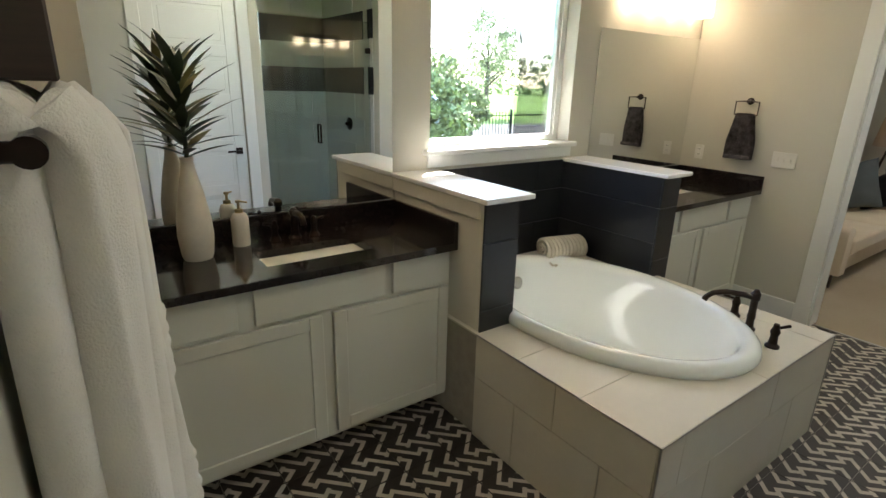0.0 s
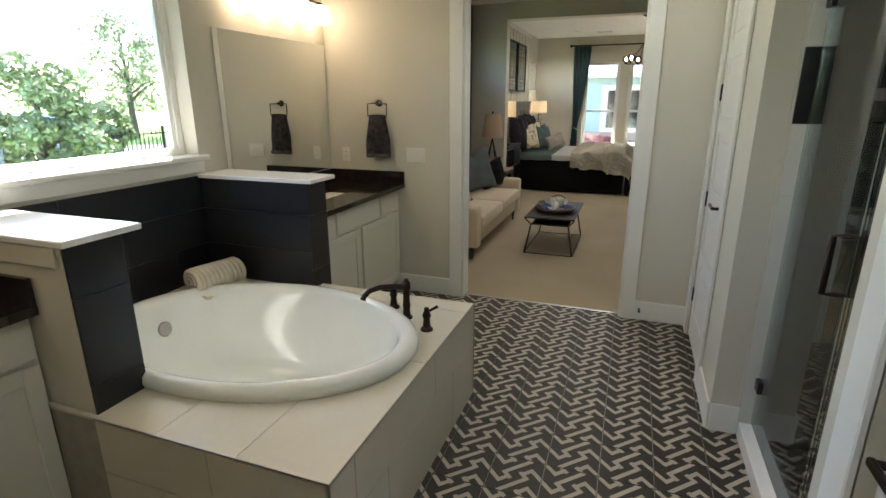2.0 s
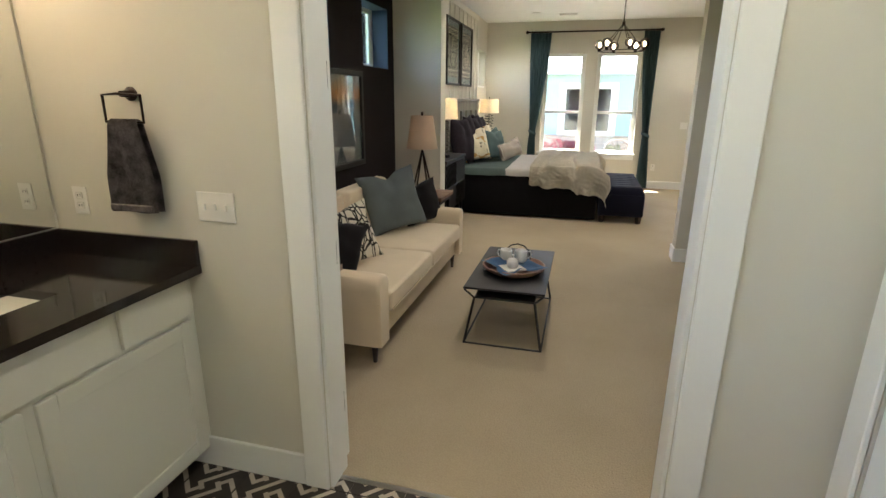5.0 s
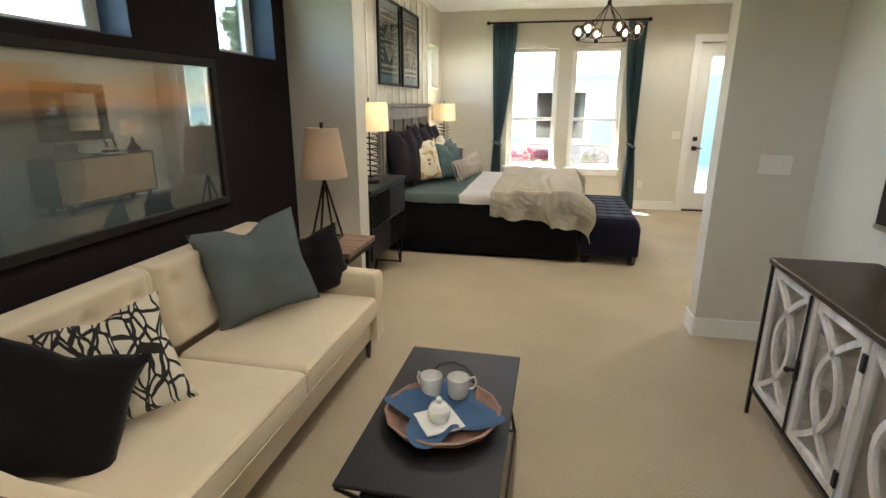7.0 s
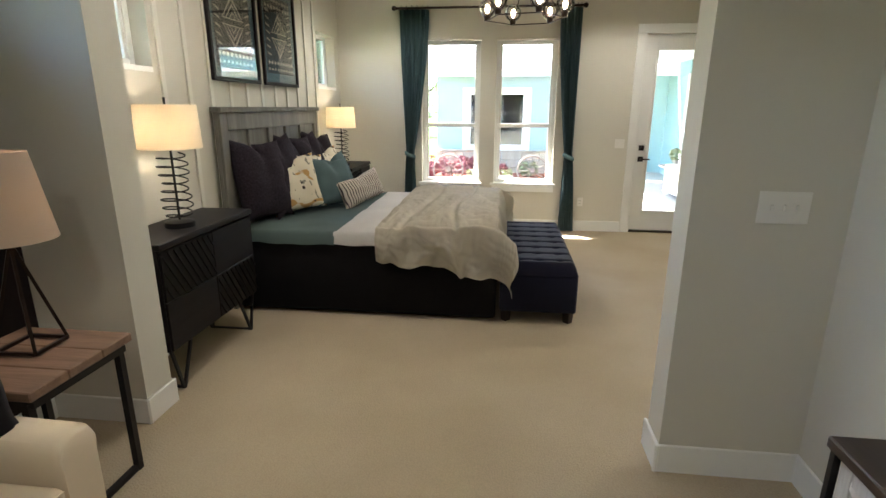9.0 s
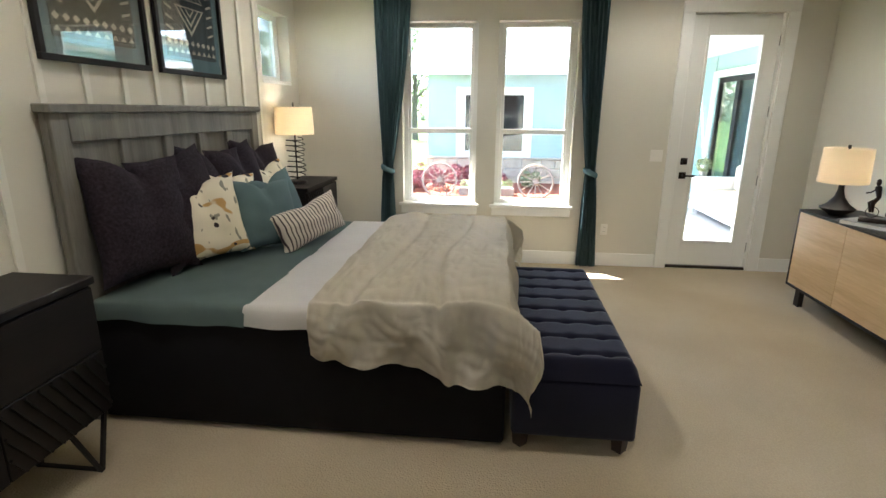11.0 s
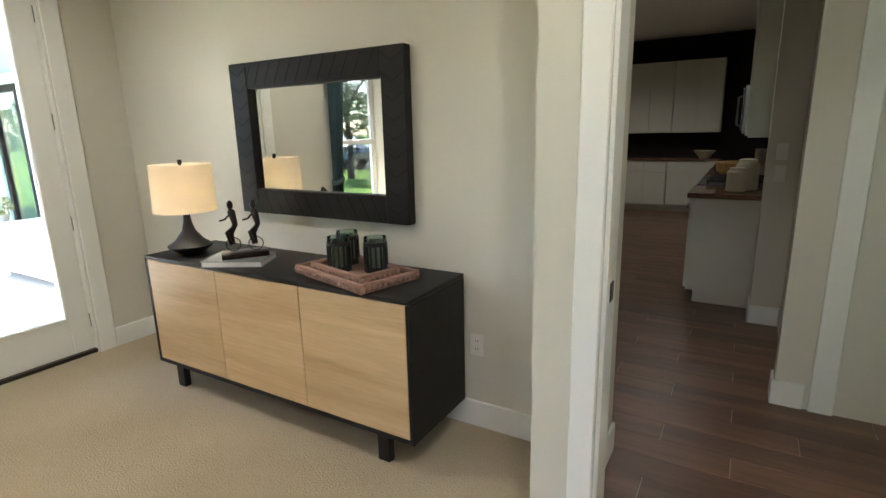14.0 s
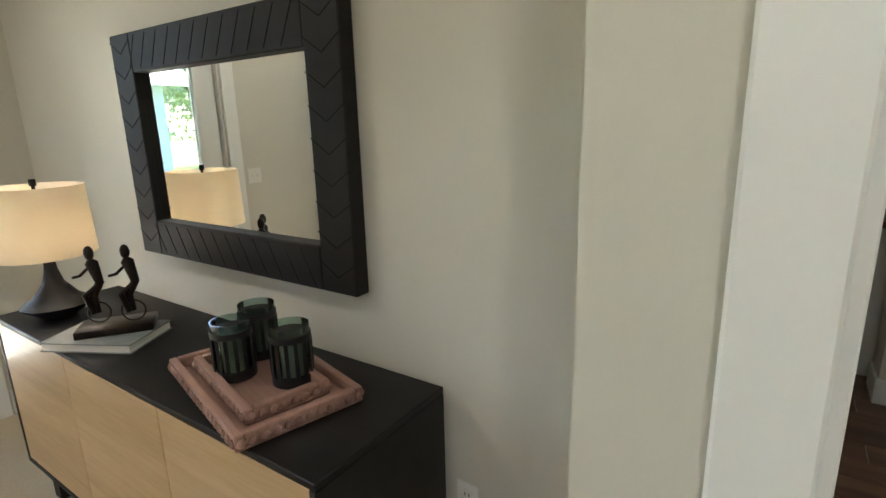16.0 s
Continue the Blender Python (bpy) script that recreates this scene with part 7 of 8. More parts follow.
bk = thing("picture_book", 11.37, -2.49, 0.8055, "thick pale picture book lying on the dresser", "book", 28)
part("page_block", bx(-0.155, -0.105, 0.003, 0.155, 0.105, 0.028), CERAM, bk)
part("cover", box(bx(-0.16, -0.11, 0.0, 0.16, 0.11, 0.003), -0.16, -0.11, 0.028, 0.16, 0.11, 0.031), surf("slate_book_cover", (0.20, 0.21, 0.20), 0.5, var=0.4, scale=9), bk)
fig = thing("cyclist_figurine", 11.36, -2.52, 0.837, "dark metal figurine of two slender cyclists on a block", "figurine", 55)
bm = bx(-0.09, -0.05, 0, 0.09, 0.05, 0.02, 0.002, 1)
for s, yy in ((-0.045, 0.012), (0.04, -0.01)):
    tube(bm, [(s + 0.028 * math.cos(t * math.pi / 7), yy, 0.05 + 0.028 * math.sin(t * math.pi / 7)) for t in range(14)], 0.0022, 5, closed=True)
    tube(bm, [(s, yy, 0.05), (s + 0.005, yy, 0.095), (s - 0.014, yy, 0.13), (s - 0.004, yy, 0.185), (s - 0.002, yy, 0.195)], [0.008, 0.011, 0.011, 0.016, 0.006], 8)
    tube(bm, [(s - 0.012, yy, 0.125), (s + 0.022, yy + 0.008, 0.10), (s + 0.008, yy + 0.008, 0.05)], 0.0075, 7)
    tube(bm, [(s - 0.004, yy, 0.18), (s + 0.024, yy + 0.01, 0.155), (s + 0.042, yy, 0.15)], 0.004, 7)
    ball(bm, (s - 0.002, yy, 0.210), 0.015, 10, 0, (0.8, 0.8, 1.3))
bmesh.ops.scale(bm, vec=(1.3, 1.3, 1.3), verts=bm.verts)
part("figure", bm, BRONZE, fig, smooth=60)


def beaded_tray(x, y, z, w, d, rz, label):
    t = thing("decor_tray", x, y, z, label, "tray", rz)
    part("floor", bx(-w / 2, -d / 2, 0.0, w / 2, d / 2, 0.010, 0.003, 1), PINKTRAY, t)
    for q in ((-w / 2, w / 2, -d / 2, -d / 2 + 0.022), (-w / 2, w / 2, d / 2 - 0.022, d / 2), (-w / 2, -w / 2 + 0.022, -d / 2 + 0.022, d / 2 - 0.022), (w / 2 - 0.022, w / 2, -d / 2 + 0.022, d / 2 - 0.022)):
        part("rim", bx(q[0], q[2], 0.0105, q[1], q[3], 0.042, 0.005, 2), PINKTRAY, t)
    n = int(w / 0.026)
    for s in (-1, 1):
        for k in range(n):
            part("bead", ball(bmesh.new(), (-w / 2 + (k + 0.5) * w / n, s * (d / 2 + 0.002), 0.020), 0.0115, 8, 0, (1, 0.6, 1)), PINKTRAY, t, smooth=60)
    n = int(d / 0.026)
    for s in (-1, 1):
        for k in range(n):
            part("bead", ball(bmesh.new(), (s * (w / 2 + 0.002), -d / 2 + (k + 0.5) * d / n, 0.020), 0.0115, 8, 0, (0.6, 1, 1)), PINKTRAY, t, smooth=60)
    return t


beaded_tray(10.64, -2.56, 0.8055, 0.54, 0.33, -15, "large blush wooden tray with a beaded rim on the dresser")
beaded_tray(10.645, -2.56, 0.8175, 0.40, 0.225, -15, "smaller blush wooden tray with a beaded rim in the large one")
GREENGLASS = glass_pane("sea_green_glass", (0.72, 0.84, 0.80), 0.08)
for k, (x, y) in enumerate(((10.765, -2.66), (10.71, -2.535), (10.545, -2.60))):
    c = thing("candle_holder", x, y, 0.8290, "green glass candle holder banded with dark vertical strips", "candle holder", 0, "candle holders on the tray")
    c.scale = (1.2, 1.2, 1.25)
    g = part("glass", lathe(bmesh.new(), [(0, 0), (0.040, 0.0), (0.044, 0.01), (0.044, 0.132), (0.0415, 0.132), (0.041, 0.012), (0, 0.010)], 28), GREENGLASS, c, smooth=50)
    part("candle", lathe(bmesh.new(), [(0, 0.012), (0.038, 0.012), (0.038, 0.098), (0, 0.098)], 20), VASE, c, smooth=40)
    part("base_band", lathe(bmesh.new(), [(0.0445, 0.002), (0.047, 0.002), (0.047, 0.022), (0.0445, 0.022)], 28), BLACKM, c, smooth=50)
    part("rim_band", lathe(bmesh.new(), [(0.0445, 0.10), (0.0465, 0.10), (0.0465, 0.114), (0.0445, 0.114)], 28), BLACKM, c, smooth=50)
    for s in range(14):
        a = 2 * math.pi * s / 14
        o = part("strip", bx(-0.0042, -0.0012, 0.0225, 0.0042, 0.0012, 0.0995), BLACKM, c)
        o.matrix_basis = pose(0.0462 * math.cos(a), 0.0462 * math.sin(a), 0, 0, 0, math.degrees(a) + 90)


# ---- kitchen seen through the hall door ----
GRANITE = surf("brown_granite", (0.16, 0.09, 0.055), 0.12, var=0.5, scale=30, fine=200, bump=0.0)
STEEL = surf("brushed_steel", (0.35, 0.35, 0.36), 0.28, 1.0, var=0.08, fine=300, bump=0.02)
JAR = surf("cream_glaze", (0.62, 0.56, 0.40), 0.3, var=0.05, bump=0.0)
WICKER = surf("gold_wicker", (0.45, 0.27, 0.09), 0.7, var=0.4, scale=30, fine=150, bump=0.8, dist=0.004)
METALTILE = surf("bronze_metal_tile", (0.20, 0.13, 0.08), 0.22, 0.9, var=0.3, scale=15, bump=0.02)


def cabinet_front(parent, x, y0, y1, z0, z1, out=1, name="door"):
    """A cabinet front on an x face: a panel with four rails round it."""
    d = part(name, bx(*sorted((x, x + out * 0.012))[:1], y0, z0, sorted((x, x + out * 0.012))[1], y1, z1), CAB, parent)
    a, b = sorted((x + out * 0.012, x + out * 0.020))
    for q in ((y0, y0 + 0.06, z0, z1), (y1 - 0.06, y1, z0, z1)):
        part("stile", bx(a, q[0], q[2], b, q[1], q[3], 0.002, 1), CAB, d)
    for q in ((y0 + 0.06, y1 - 0.06, z0, z0 + 0.06), (y0 + 0.06, y1 - 0.06, z1 - 0.06, z1)):
        part("rail", bx(a, q[0], q[2], b, q[1], q[3], 0.002, 1), CAB, d)
    return d


def base_unit(y0, y1):
    c = thing("kitchen_base_cabinet", 9.1, (y0 + y1) / 2, 0.0, "cream painted kitchen base cabinet under a brown stone worktop", "cabinet", 0, "kitchen base cabinets")
    m = (y1 - y0) / 2
    part("body", bx(-0.31, -m, 0.10, 0.36, m, 0.88, 0.002, 1), CAB, c)
    part("plinth", bx(-0.31, -m, 0.0, 0.30, m, 0.10), CAB, c)
    n = 2 if m > 0.3 else 1
    for i in range(n):
        a, b = -m + i * 2 * m / n + 0.01, -m + (i + 1) * 2 * m / n - 0.01
        cabinet_front(c, 0.36, a, b, 0.12, 0.68)
        part("drawer", bx(0.36, a, 0.70, 0.378, b, 0.86, 0.003, 1), CAB, c)
    return c


base_unit(-6.05, -5.42)
for i in range(4):
    base_unit(-7.65 - 0.75 * i, -6.91 - 0.75 * i)
setting("stone_worktop", bx(8.79, -6.06, 0.881, 9.50, -5.40, 0.92, 0.006, 2), GRANITE, "brown polished granite worktop")
setting("stone_worktop_far", bx(8.79, -10.3, 0.881, 9.50, -6.90, 0.92, 0.006, 2), GRANITE, "brown polished granite worktop")

rg = thing("range_cooker", 9.13, -6.48, 0.0, "stainless steel range cooker with black iron grates", "cooker")
part("body", bx(-0.33, -0.405, 0.02, 0.36, 0.405, 0.90, 0.008, 2), STEEL, rg)
part("oven_door", bx(0.36, -0.39, 0.18, 0.385, 0.39, 0.72, 0.006, 2), SCREEN, rg)
part("handle", tube(bmesh.new(), [(0.39, -0.33, 0.70), (0.43, -0.33, 0.70), (0.43, 0.33, 0.70), (0.39, 0.33, 0.70)], 0.011), STEEL, rg)
part("hob", bx(-0.33, -0.40, 0.902, 0.36, 0.40, 0.925, 0.004, 1), BLACKM, rg)
for k in range(3):
    bm = bmesh.new()
    y = -0.26 + 0.26 * k
    for j in range(5):
        bar(bm, (-0.26, y - 0.10 + 0.05 * j, 0.955), (0.28, y - 0.10 + 0.05 * j, 0.955), 0.012, 0.014)
    for xx in (-0.25, 0.01, 0.27):
        bar(bm, (xx, y - 0.12, 0.943), (xx, y + 0.12, 0.943), 0.012, 0.034)
    part("grate", bm, BLACKM, rg)
for k in range(5):
    part("knob", rod(bmesh.new(), (0.36, -0.3 + 0.15 * k, 0.80), (0.40, -0.3 + 0.15 * k, 0.80), 0.022, 0.018, 14), STEEL, rg)

for i, (x, y, h, r) in enumerate(((9.16, -5.62, 0.20, 0.075), (9.09, -5.80, 0.26, 0.085))):
    j = thing("lidded_jar", x, y, 0.921, "cream glazed kitchen jar with a lid on the stone worktop", "jar", 0, "kitchen jars")
    part("body", lathe(bmesh.new(), [(r * 0.8, 0), (r, 0.012), (r, h * 0.8), (r * 0.75, h * 0.9), (r * 0.72, h * 0.92)], 24), JAR, j, smooth=True)
    part("lid", lathe(bmesh.new(), [(r * 0.78, h * 0.92), (r * 0.8, h * 0.97), (r * 0.4, h), (0, h)], 24), JAR, j, smooth=True)
bk = thing("wicker_basket", 9.20, -7.18, 0.921, "gold wicker basket on the kitchen worktop", "basket")
part("body", lathe(bmesh.new(), [(0.13, 0), (0.19, 0.05), (0.20, 0.13), (0.185, 0.13), (0.17, 0.05), (0.12, 0.012), (0, 0.012)], 28), WICKER, bk, smooth=True)
part("rim", tube(bmesh.new(), [(0.195 * math.cos(a * math.pi / 12), 0.195 * math.sin(a * math.pi / 12), 0.135) for a in range(24)], 0.012, 8, True), WICKER, bk, smooth=True)
pt_ = thing("paper_towel_roll", 8.98, -7.02, 0.921, "white paper towel roll on a holder", "paper towel")
part("roll", lathe(bmesh.new(), [(0.02, 0.01), (0.06, 0.01), (0.06, 0.29), (0.02, 0.29)], 20), TOWEL, pt_, smooth=True)
part("holder", rod(lathe(bmesh.new(), [(0.07, 0), (0.07, 0.009), (0, 0.009)], 20), (0, 0, 0.0), (0, 0, 0.33), 0.008), BLACKM, pt_)

for k, (y0, y1, z0) in enumerate(((-6.07, -5.42, 1.36), (-6.90, -6.09, 1.80), (-7.7, -6.92, 1.36), (-8.5, -7.72, 1.36), (-9.3, -8.52, 1.36))):
    c = thing("kitchen_wall_cabinet", 8.95, (y0 + y1) / 2, z0, "cream painted kitchen wall cabinet with panelled doors", "cabinet", 0, "kitchen wall cabinets")
    m = (y1 - y0) / 2
    part("body", bx(-0.165, -m, 0, 0.165, m, 2.42 - z0, 0.002, 1), CAB, c)
    for i in range(2):
        cabinet_front(c, 0.165, -m + i * m + 0.008, -m + (i + 1) * m - 0.008, 0.015, 2.40 - z0)
    part("crown", bx(-0.165, -m, 2.42 - z0, 0.20, m, 2.50 - z0, 0.01, 2), CAB, c)
mw = thing("microwave", 8.98, -6.495, 1.38, "stainless steel and black microwave under a wall cabinet", "microwave")
part("body", bx(-0.19, -0.38, 0, 0.19, 0.38, 0.41, 0.006, 2), STEEL, mw)
part("door", bx(0.19, -0.22, 0.02, 0.21, 0.37, 0.39, 0.004, 1), SCREEN, mw)
part("control_panel", bx(0.19, -0.37, 0.02, 0.205, -0.24, 0.39, 0.004, 1), SCREEN, mw)
part("handle", tube(bmesh.new(), [(0.21, -0.18, 0.06), (0.25, -0.18, 0.08), (0.25, -0.18, 0.33), (0.21, -0.18, 0.35)], 0.010), STEEL, mw)

for k in range(5):
    x0 = 9.55 + 0.75 * k
    c = thing("kitchen_base_cabinet", x0 + 0.37, -10.70, 0.0, "cream painted kitchen base cabinet at the end wall", "cabinet", 0, "kitchen base cabinets")
    part("body", bx(-0.37, -0.29, 0.10, 0.37, 0.29, 0.88, 0.002, 1), CAB, c)
    part("plinth", bx(-0.37, -0.29, 0.0, 0.37, 0.22, 0.10), CAB, c)
    for i in range(2):
        d = part("door", bx(-0.36 + 0.37 * i, 0.29, 0.12, -0.01 + 0.37 * i, 0.31, 0.68, 0.003, 1), CAB, c)
        part("drawer", bx(-0.36 + 0.37 * i, 0.29, 0.70, -0.01 + 0.37 * i, 0.31, 0.86, 0.003, 1), CAB, c)
    c = thing("kitchen_wall_cabinet", x0 + 0.37, -10.82, 1.34, "cream painted wall cabinet at the kitchen end wall", "cabinet", 0, "kitchen wall cabinets")
    part("body", bx(-0.37, -0.17, 0, 0.37, 0.17, 1.18, 0.002, 1), CAB, c)
    for i in range(2):
        part("door", bx(-0.36 + 0.37 * i, 0.17, 0.01, -0.01 + 0.37 * i, 0.19, 1.17, 0.003, 1), CAB, c)
setting("stone_worktop_end", bx(9.51, -10.99, 0.881, 12.8, -10.36, 0.92, 0.006, 2), GRANITE, "brown polished granite worktop")
wb = thing("wooden_bowl", 9.75, -10.6, 0.921, "white bowl on the kitchen worktop", "bowl")
part("bowl", lathe(bmesh.new(), [(0.07, 0), (0.17, 0.12), (0.16, 0.12), (0.06, 0.012), (0, 0.012)], 24), JAR, wb, smooth=True)
for (y, z) in ((-5.30, 1.12), (-5.30, 1.27)):
    s = thing("light_switch", 8.895, -5.076, z, "small white switch plate on the pier", "switch")
    part("plate", bx(-0.035, 0, -0.057, 0.035, 0.006, 0.057, 0.002, 1), PLASTICW, s)
    part("rocker", bx(-0.012, 0.006, -0.025, 0.012, 0.010, 0.025, 0.001, 1), PLASTICW, s)
setting("strike_plate", bx(9.413, -2.34, 0.94, 9.4155, -2.30, 1.00), BRONZE)


# ---- outdoors ----
MULCH = surf("red_bark_mulch", (0.30, 0.10, 0.06), 0.95, var=0.5, scale=25, fine=120, bump=1.0, dist=0.02)
ASPHALT = surf("road_asphalt", (0.06, 0.06, 0.06), 0.9, var=0.2, scale=4, bump=0.3)
setting("ground", bx(-300, -300, -0.75, 320, 300, -0.15), GRASS, "mown lawn")
setting("road", bx(-200, 13.0, -0.149, 250, 19.0, -0.13), ASPHALT, "asphalt road")
setting("porch_floor", bx(13.085, -4.0, -0.149, 20.0, -1.35, -0.03, 0.01, 1), CONCRETE, "pale concrete porch floor")
setting("patio_paving", bx(13.085, -1.345, -0.149, 16.6, 2.2, -0.10, 0.01, 1), CONCRETE, "pale concrete paving")
setting("mulch_bed", bx(16.61, -1.34, -0.149, 19.99, 2.4, -0.09, 0.02, 1), MULCH, "red bark mulch bed")

setting("eave_east", bx(13.085, -1.30, 2.74, 13.65, 2.95, 2.88), TRIMW, "white painted eave")
setting("eave_north", bx(-1.9, 2.65, 2.78, 13.08, 3.05, 2.95), TRIMW, "white painted eave")
setting("roof", bx(-1.9, -11.3, 3.08, 13.65, 3.05, 3.30), SHINGLE, "grey shingle roof")


def lapped(name, axis, face, out, u0, u1, z0, z1, mat, label):
    """Lap siding: a row of boards, each leaning a little over the one below."""
    s = new(name)
    tagged(s, label, "", "", "structure")
    z, k = z0, 0
    while z < z1 - 0.01:
        h = min(0.18, z1 - z)
        bm = bmesh.new()
        pts = [(face + out * 0.018, z), (face + out * 0.006, z + h), (face, z + h), (face, z)]
        lo = [bm.verts.new((p[0], u0, p[1]) if axis == "x" else (u0, p[0], p[1])) for p in pts]
        hi = [bm.verts.new((p[0], u1, p[1]) if axis == "x" else (u1, p[0], p[1])) for p in pts]
        skin(bm, [lo, hi])
        part("board", bm, mat, s)
        z += h
    return s


wall("wall_wing", "x", 20.0, 20.2, -1.6, 1.82, -0.15, 2.5, [(-0.50, 1.02, 0.55, 1.98)], SIDING)
setting("wall_wing_side", bx(20.2, 1.62, -0.15, 30.0, 1.82, 2.5), SIDING)
for (a, b, c, d) in ((-1.6, -0.62, 0.47, 2.45), (1.14, 1.82, 0.47, 2.45), (-0.62, 1.14, 2.08, 2.45)):
    lapped("wing_siding", "x", 19.998, -1, a, b, c, d, SIDING, "blue lap siding")
bm = bmesh.new()
for q in ((-0.62, -0.50, 0.50, 2.08), (1.02, 1.14, 0.50, 2.08), (-0.50, 1.02, 0.50, 0.58), (-0.50, 1.02, 1.96, 2.08)):
    box(bm, 19.96, q[0], q[2], 19.998, q[1], q[3], 0.004, 1)
setting("trim_wing_window", bm, TRIMW)
window("window_9", "x", 20.0, 1, -0.50, 1.02, 0.58, 1.96, 0.06, frame_w=0.05, label="white framed window of the neighbouring wing")
# solid near-black block; its colour stands in for the unlit interior behind the pane
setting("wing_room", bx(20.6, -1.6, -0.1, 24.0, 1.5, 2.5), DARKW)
rnd = random.Random(5)
bs = new("stone_base")
tagged(bs, "limestone block base of the wing", "", "", "structure")
for r in range(3):
    y = -1.6
    while y < 1.82:
        w = min(rnd.uniform(0.25, 0.55), 1.84 - y)
        part("stone", bx(19.86 + rnd.uniform(-0.01, 0.01), y + 0.004, -0.15 + 0.205 * r, 19.999, y + w - 0.004, -0.15 + 0.205 * r + 0.198, 0.008, 1), LIMESTONE, bs)
        y += w
part("coping", bx(19.84, -1.62, 0.468, 19.999, 1.84, 0.50, 0.006, 1), LIMESTONE, bs)

rf = new("wing_roof")
tagged(rf, "grey shingle roof of the wing", "", "", "structure")
for r in range(26):
    x, z = 19.45 + 0.17 * r, 2.45 + 0.085 * r
    bm = bmesh.new()
    pts = [(x, z), (x, z + 0.018), (x + 0.20, z + 0.105), (x + 0.20, z + 0.085)]
    skin(bm, [[bm.verts.new((p[0], yy, p[1])) for p in pts] for yy in (-4.3, 2.22)])
    part("shingle_course", bm, SHINGLE, rf)
part("fascia", bx(19.43, -4.3, 2.33, 19.46, 2.24, 2.47, 0.003, 1), TRIMW, rf)
part("soffit", bx(19.462, -4.3, 2.40, 19.99, 2.22, 2.42), TRIMW, rf)
skin_bm = bmesh.new()
skin(skin_bm, [[skin_bm.verts.new(p) for p in ((20.0, yy, 2.5), (23.9, yy, 4.55), (30.0, yy, 2.5))] for yy in (-4.3, 2.1)])
part("gable", skin_bm, SHINGLE, rf)

# porch
setting("porch_ceiling", bx(13.66, -4.2, 2.62, 19.42, -1.55, 2.70), TRIMW, "white painted porch ceiling, extended past the porch to block sun")
# from y -1.55 out to -0.60 both slabs are added to keep sun off the patio door
setting("porch_ceiling_near", bx(13.085, -4.2, 2.62, 13.655, -0.60, 2.70), TRIMW, "white painted porch ceiling, extended past the porch to block sun")
setting("porch_ceiling_edge", bx(13.66, -1.545, 2.62, 14.35, -0.60, 2.70), TRIMW, "white painted porch ceiling, extended past the porch to block sun")
setting("porch_beam", bx(13.085, -1.75, 2.40, 19.42, -1.56, 2.617, 0.005, 1), PORCHSIDING)
setting("porch_roof", bx(13.085, -4.2, 2.705, 19.4, -1.32, 2.735), SHINGLE)
wall("wall_porch", "y", -4.12, -4.0, 13.085, 20.0, -0.15, 2.62, [(15.9, 18.4, -0.02, 2.2), (14.0, 14.9, 0.75, 2.1)], PORCHSIDING)
lapped("porch_siding", "y", -3.998, 1, 13.09, 13.88, -0.03, 2.60, PORCHSIDING, "pale aqua lap siding")
lapped("porch_siding", "y", -3.998, 1, 15.02, 15.78, -0.03, 2.60, PORCHSIDING, "pale aqua lap siding")
lapped("porch_siding", "y", -3.998, 1, 18.52, 19.99, -0.03, 2.60, PORCHSIDING, "pale aqua lap siding")
setting("wall_porch_end", bx(20.0, -4.12, -0.15, 20.2, -1.602, 2.62), PORCHSIDING)
# no room here: a near-black block imitates indoor shade behind the porch glazing
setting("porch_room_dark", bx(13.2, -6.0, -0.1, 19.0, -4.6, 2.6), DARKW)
bm = bmesh.new()
for q in ((15.78, 15.9, -0.02, 2.32), (18.4, 18.52, -0.02, 2.32), (15.9, 18.4, 2.2, 2.32), (13.88, 14.0, 0.63, 2.22), (14.9, 15.02, 0.63, 2.22), (14.0, 14.9, 2.1, 2.22), (14.0, 14.9, 0.63, 0.75)):
    box(bm, q[0], -3.999, q[2], q[1], -3.95, q[3], 0.004, 1)
setting("trim_porch", bm, TRIMW)
window("window_10", "y", -4.0, -1, 14.0, 14.9, 0.75, 2.1, 0.05, rail=1.4, label="white porch window with a dark block behind its clear glass")
sd = thing("sliding_door", 17.15, -4.06, -0.02, "dark framed sliding glass porch door, closed", "door")
for k in range(3):
    bm = bmesh.new()
    x0, x1 = -1.25 + 0.834 * k, -1.25 + 0.834 * (k + 1)
    for q in ((x0, x0 + 0.07, 0, 2.22), (x1 - 0.07, x1, 0, 2.22), (x0 + 0.07, x1 - 0.07, 0, 0.09), (x0 + 0.07, x1 - 0.07, 2.13, 2.22)):
        box(bm, q[0], -0.03, q[2], q[1], 0.03, q[3], 0.003, 1)
    part("sash", bm, BLACKM, sd)
    part("pane", bx(x0 + 0.07, -0.004, 0.09, x1 - 0.07, 0.004, 2.13), PANE, sd)
for (x, y) in ((15.0, -2.9), (17.6, -2.9)):
    l = thing("recessed_porch_light", x, y, 2.604, "small round porch ceiling light", "light", 0, "porch lights")
    part("rim", lathe(bmesh.new(), [(0.05, 0.012), (0.085, 0.012), (0.085, 0.0), (0.055, 0.0)], 20), PLASTICW, l)
    part("lens", lathe(bmesh.new(), [(0.05, 0.013), (0.05, 0.004), (0, 0.004)], 16), CANLIGHT, l)

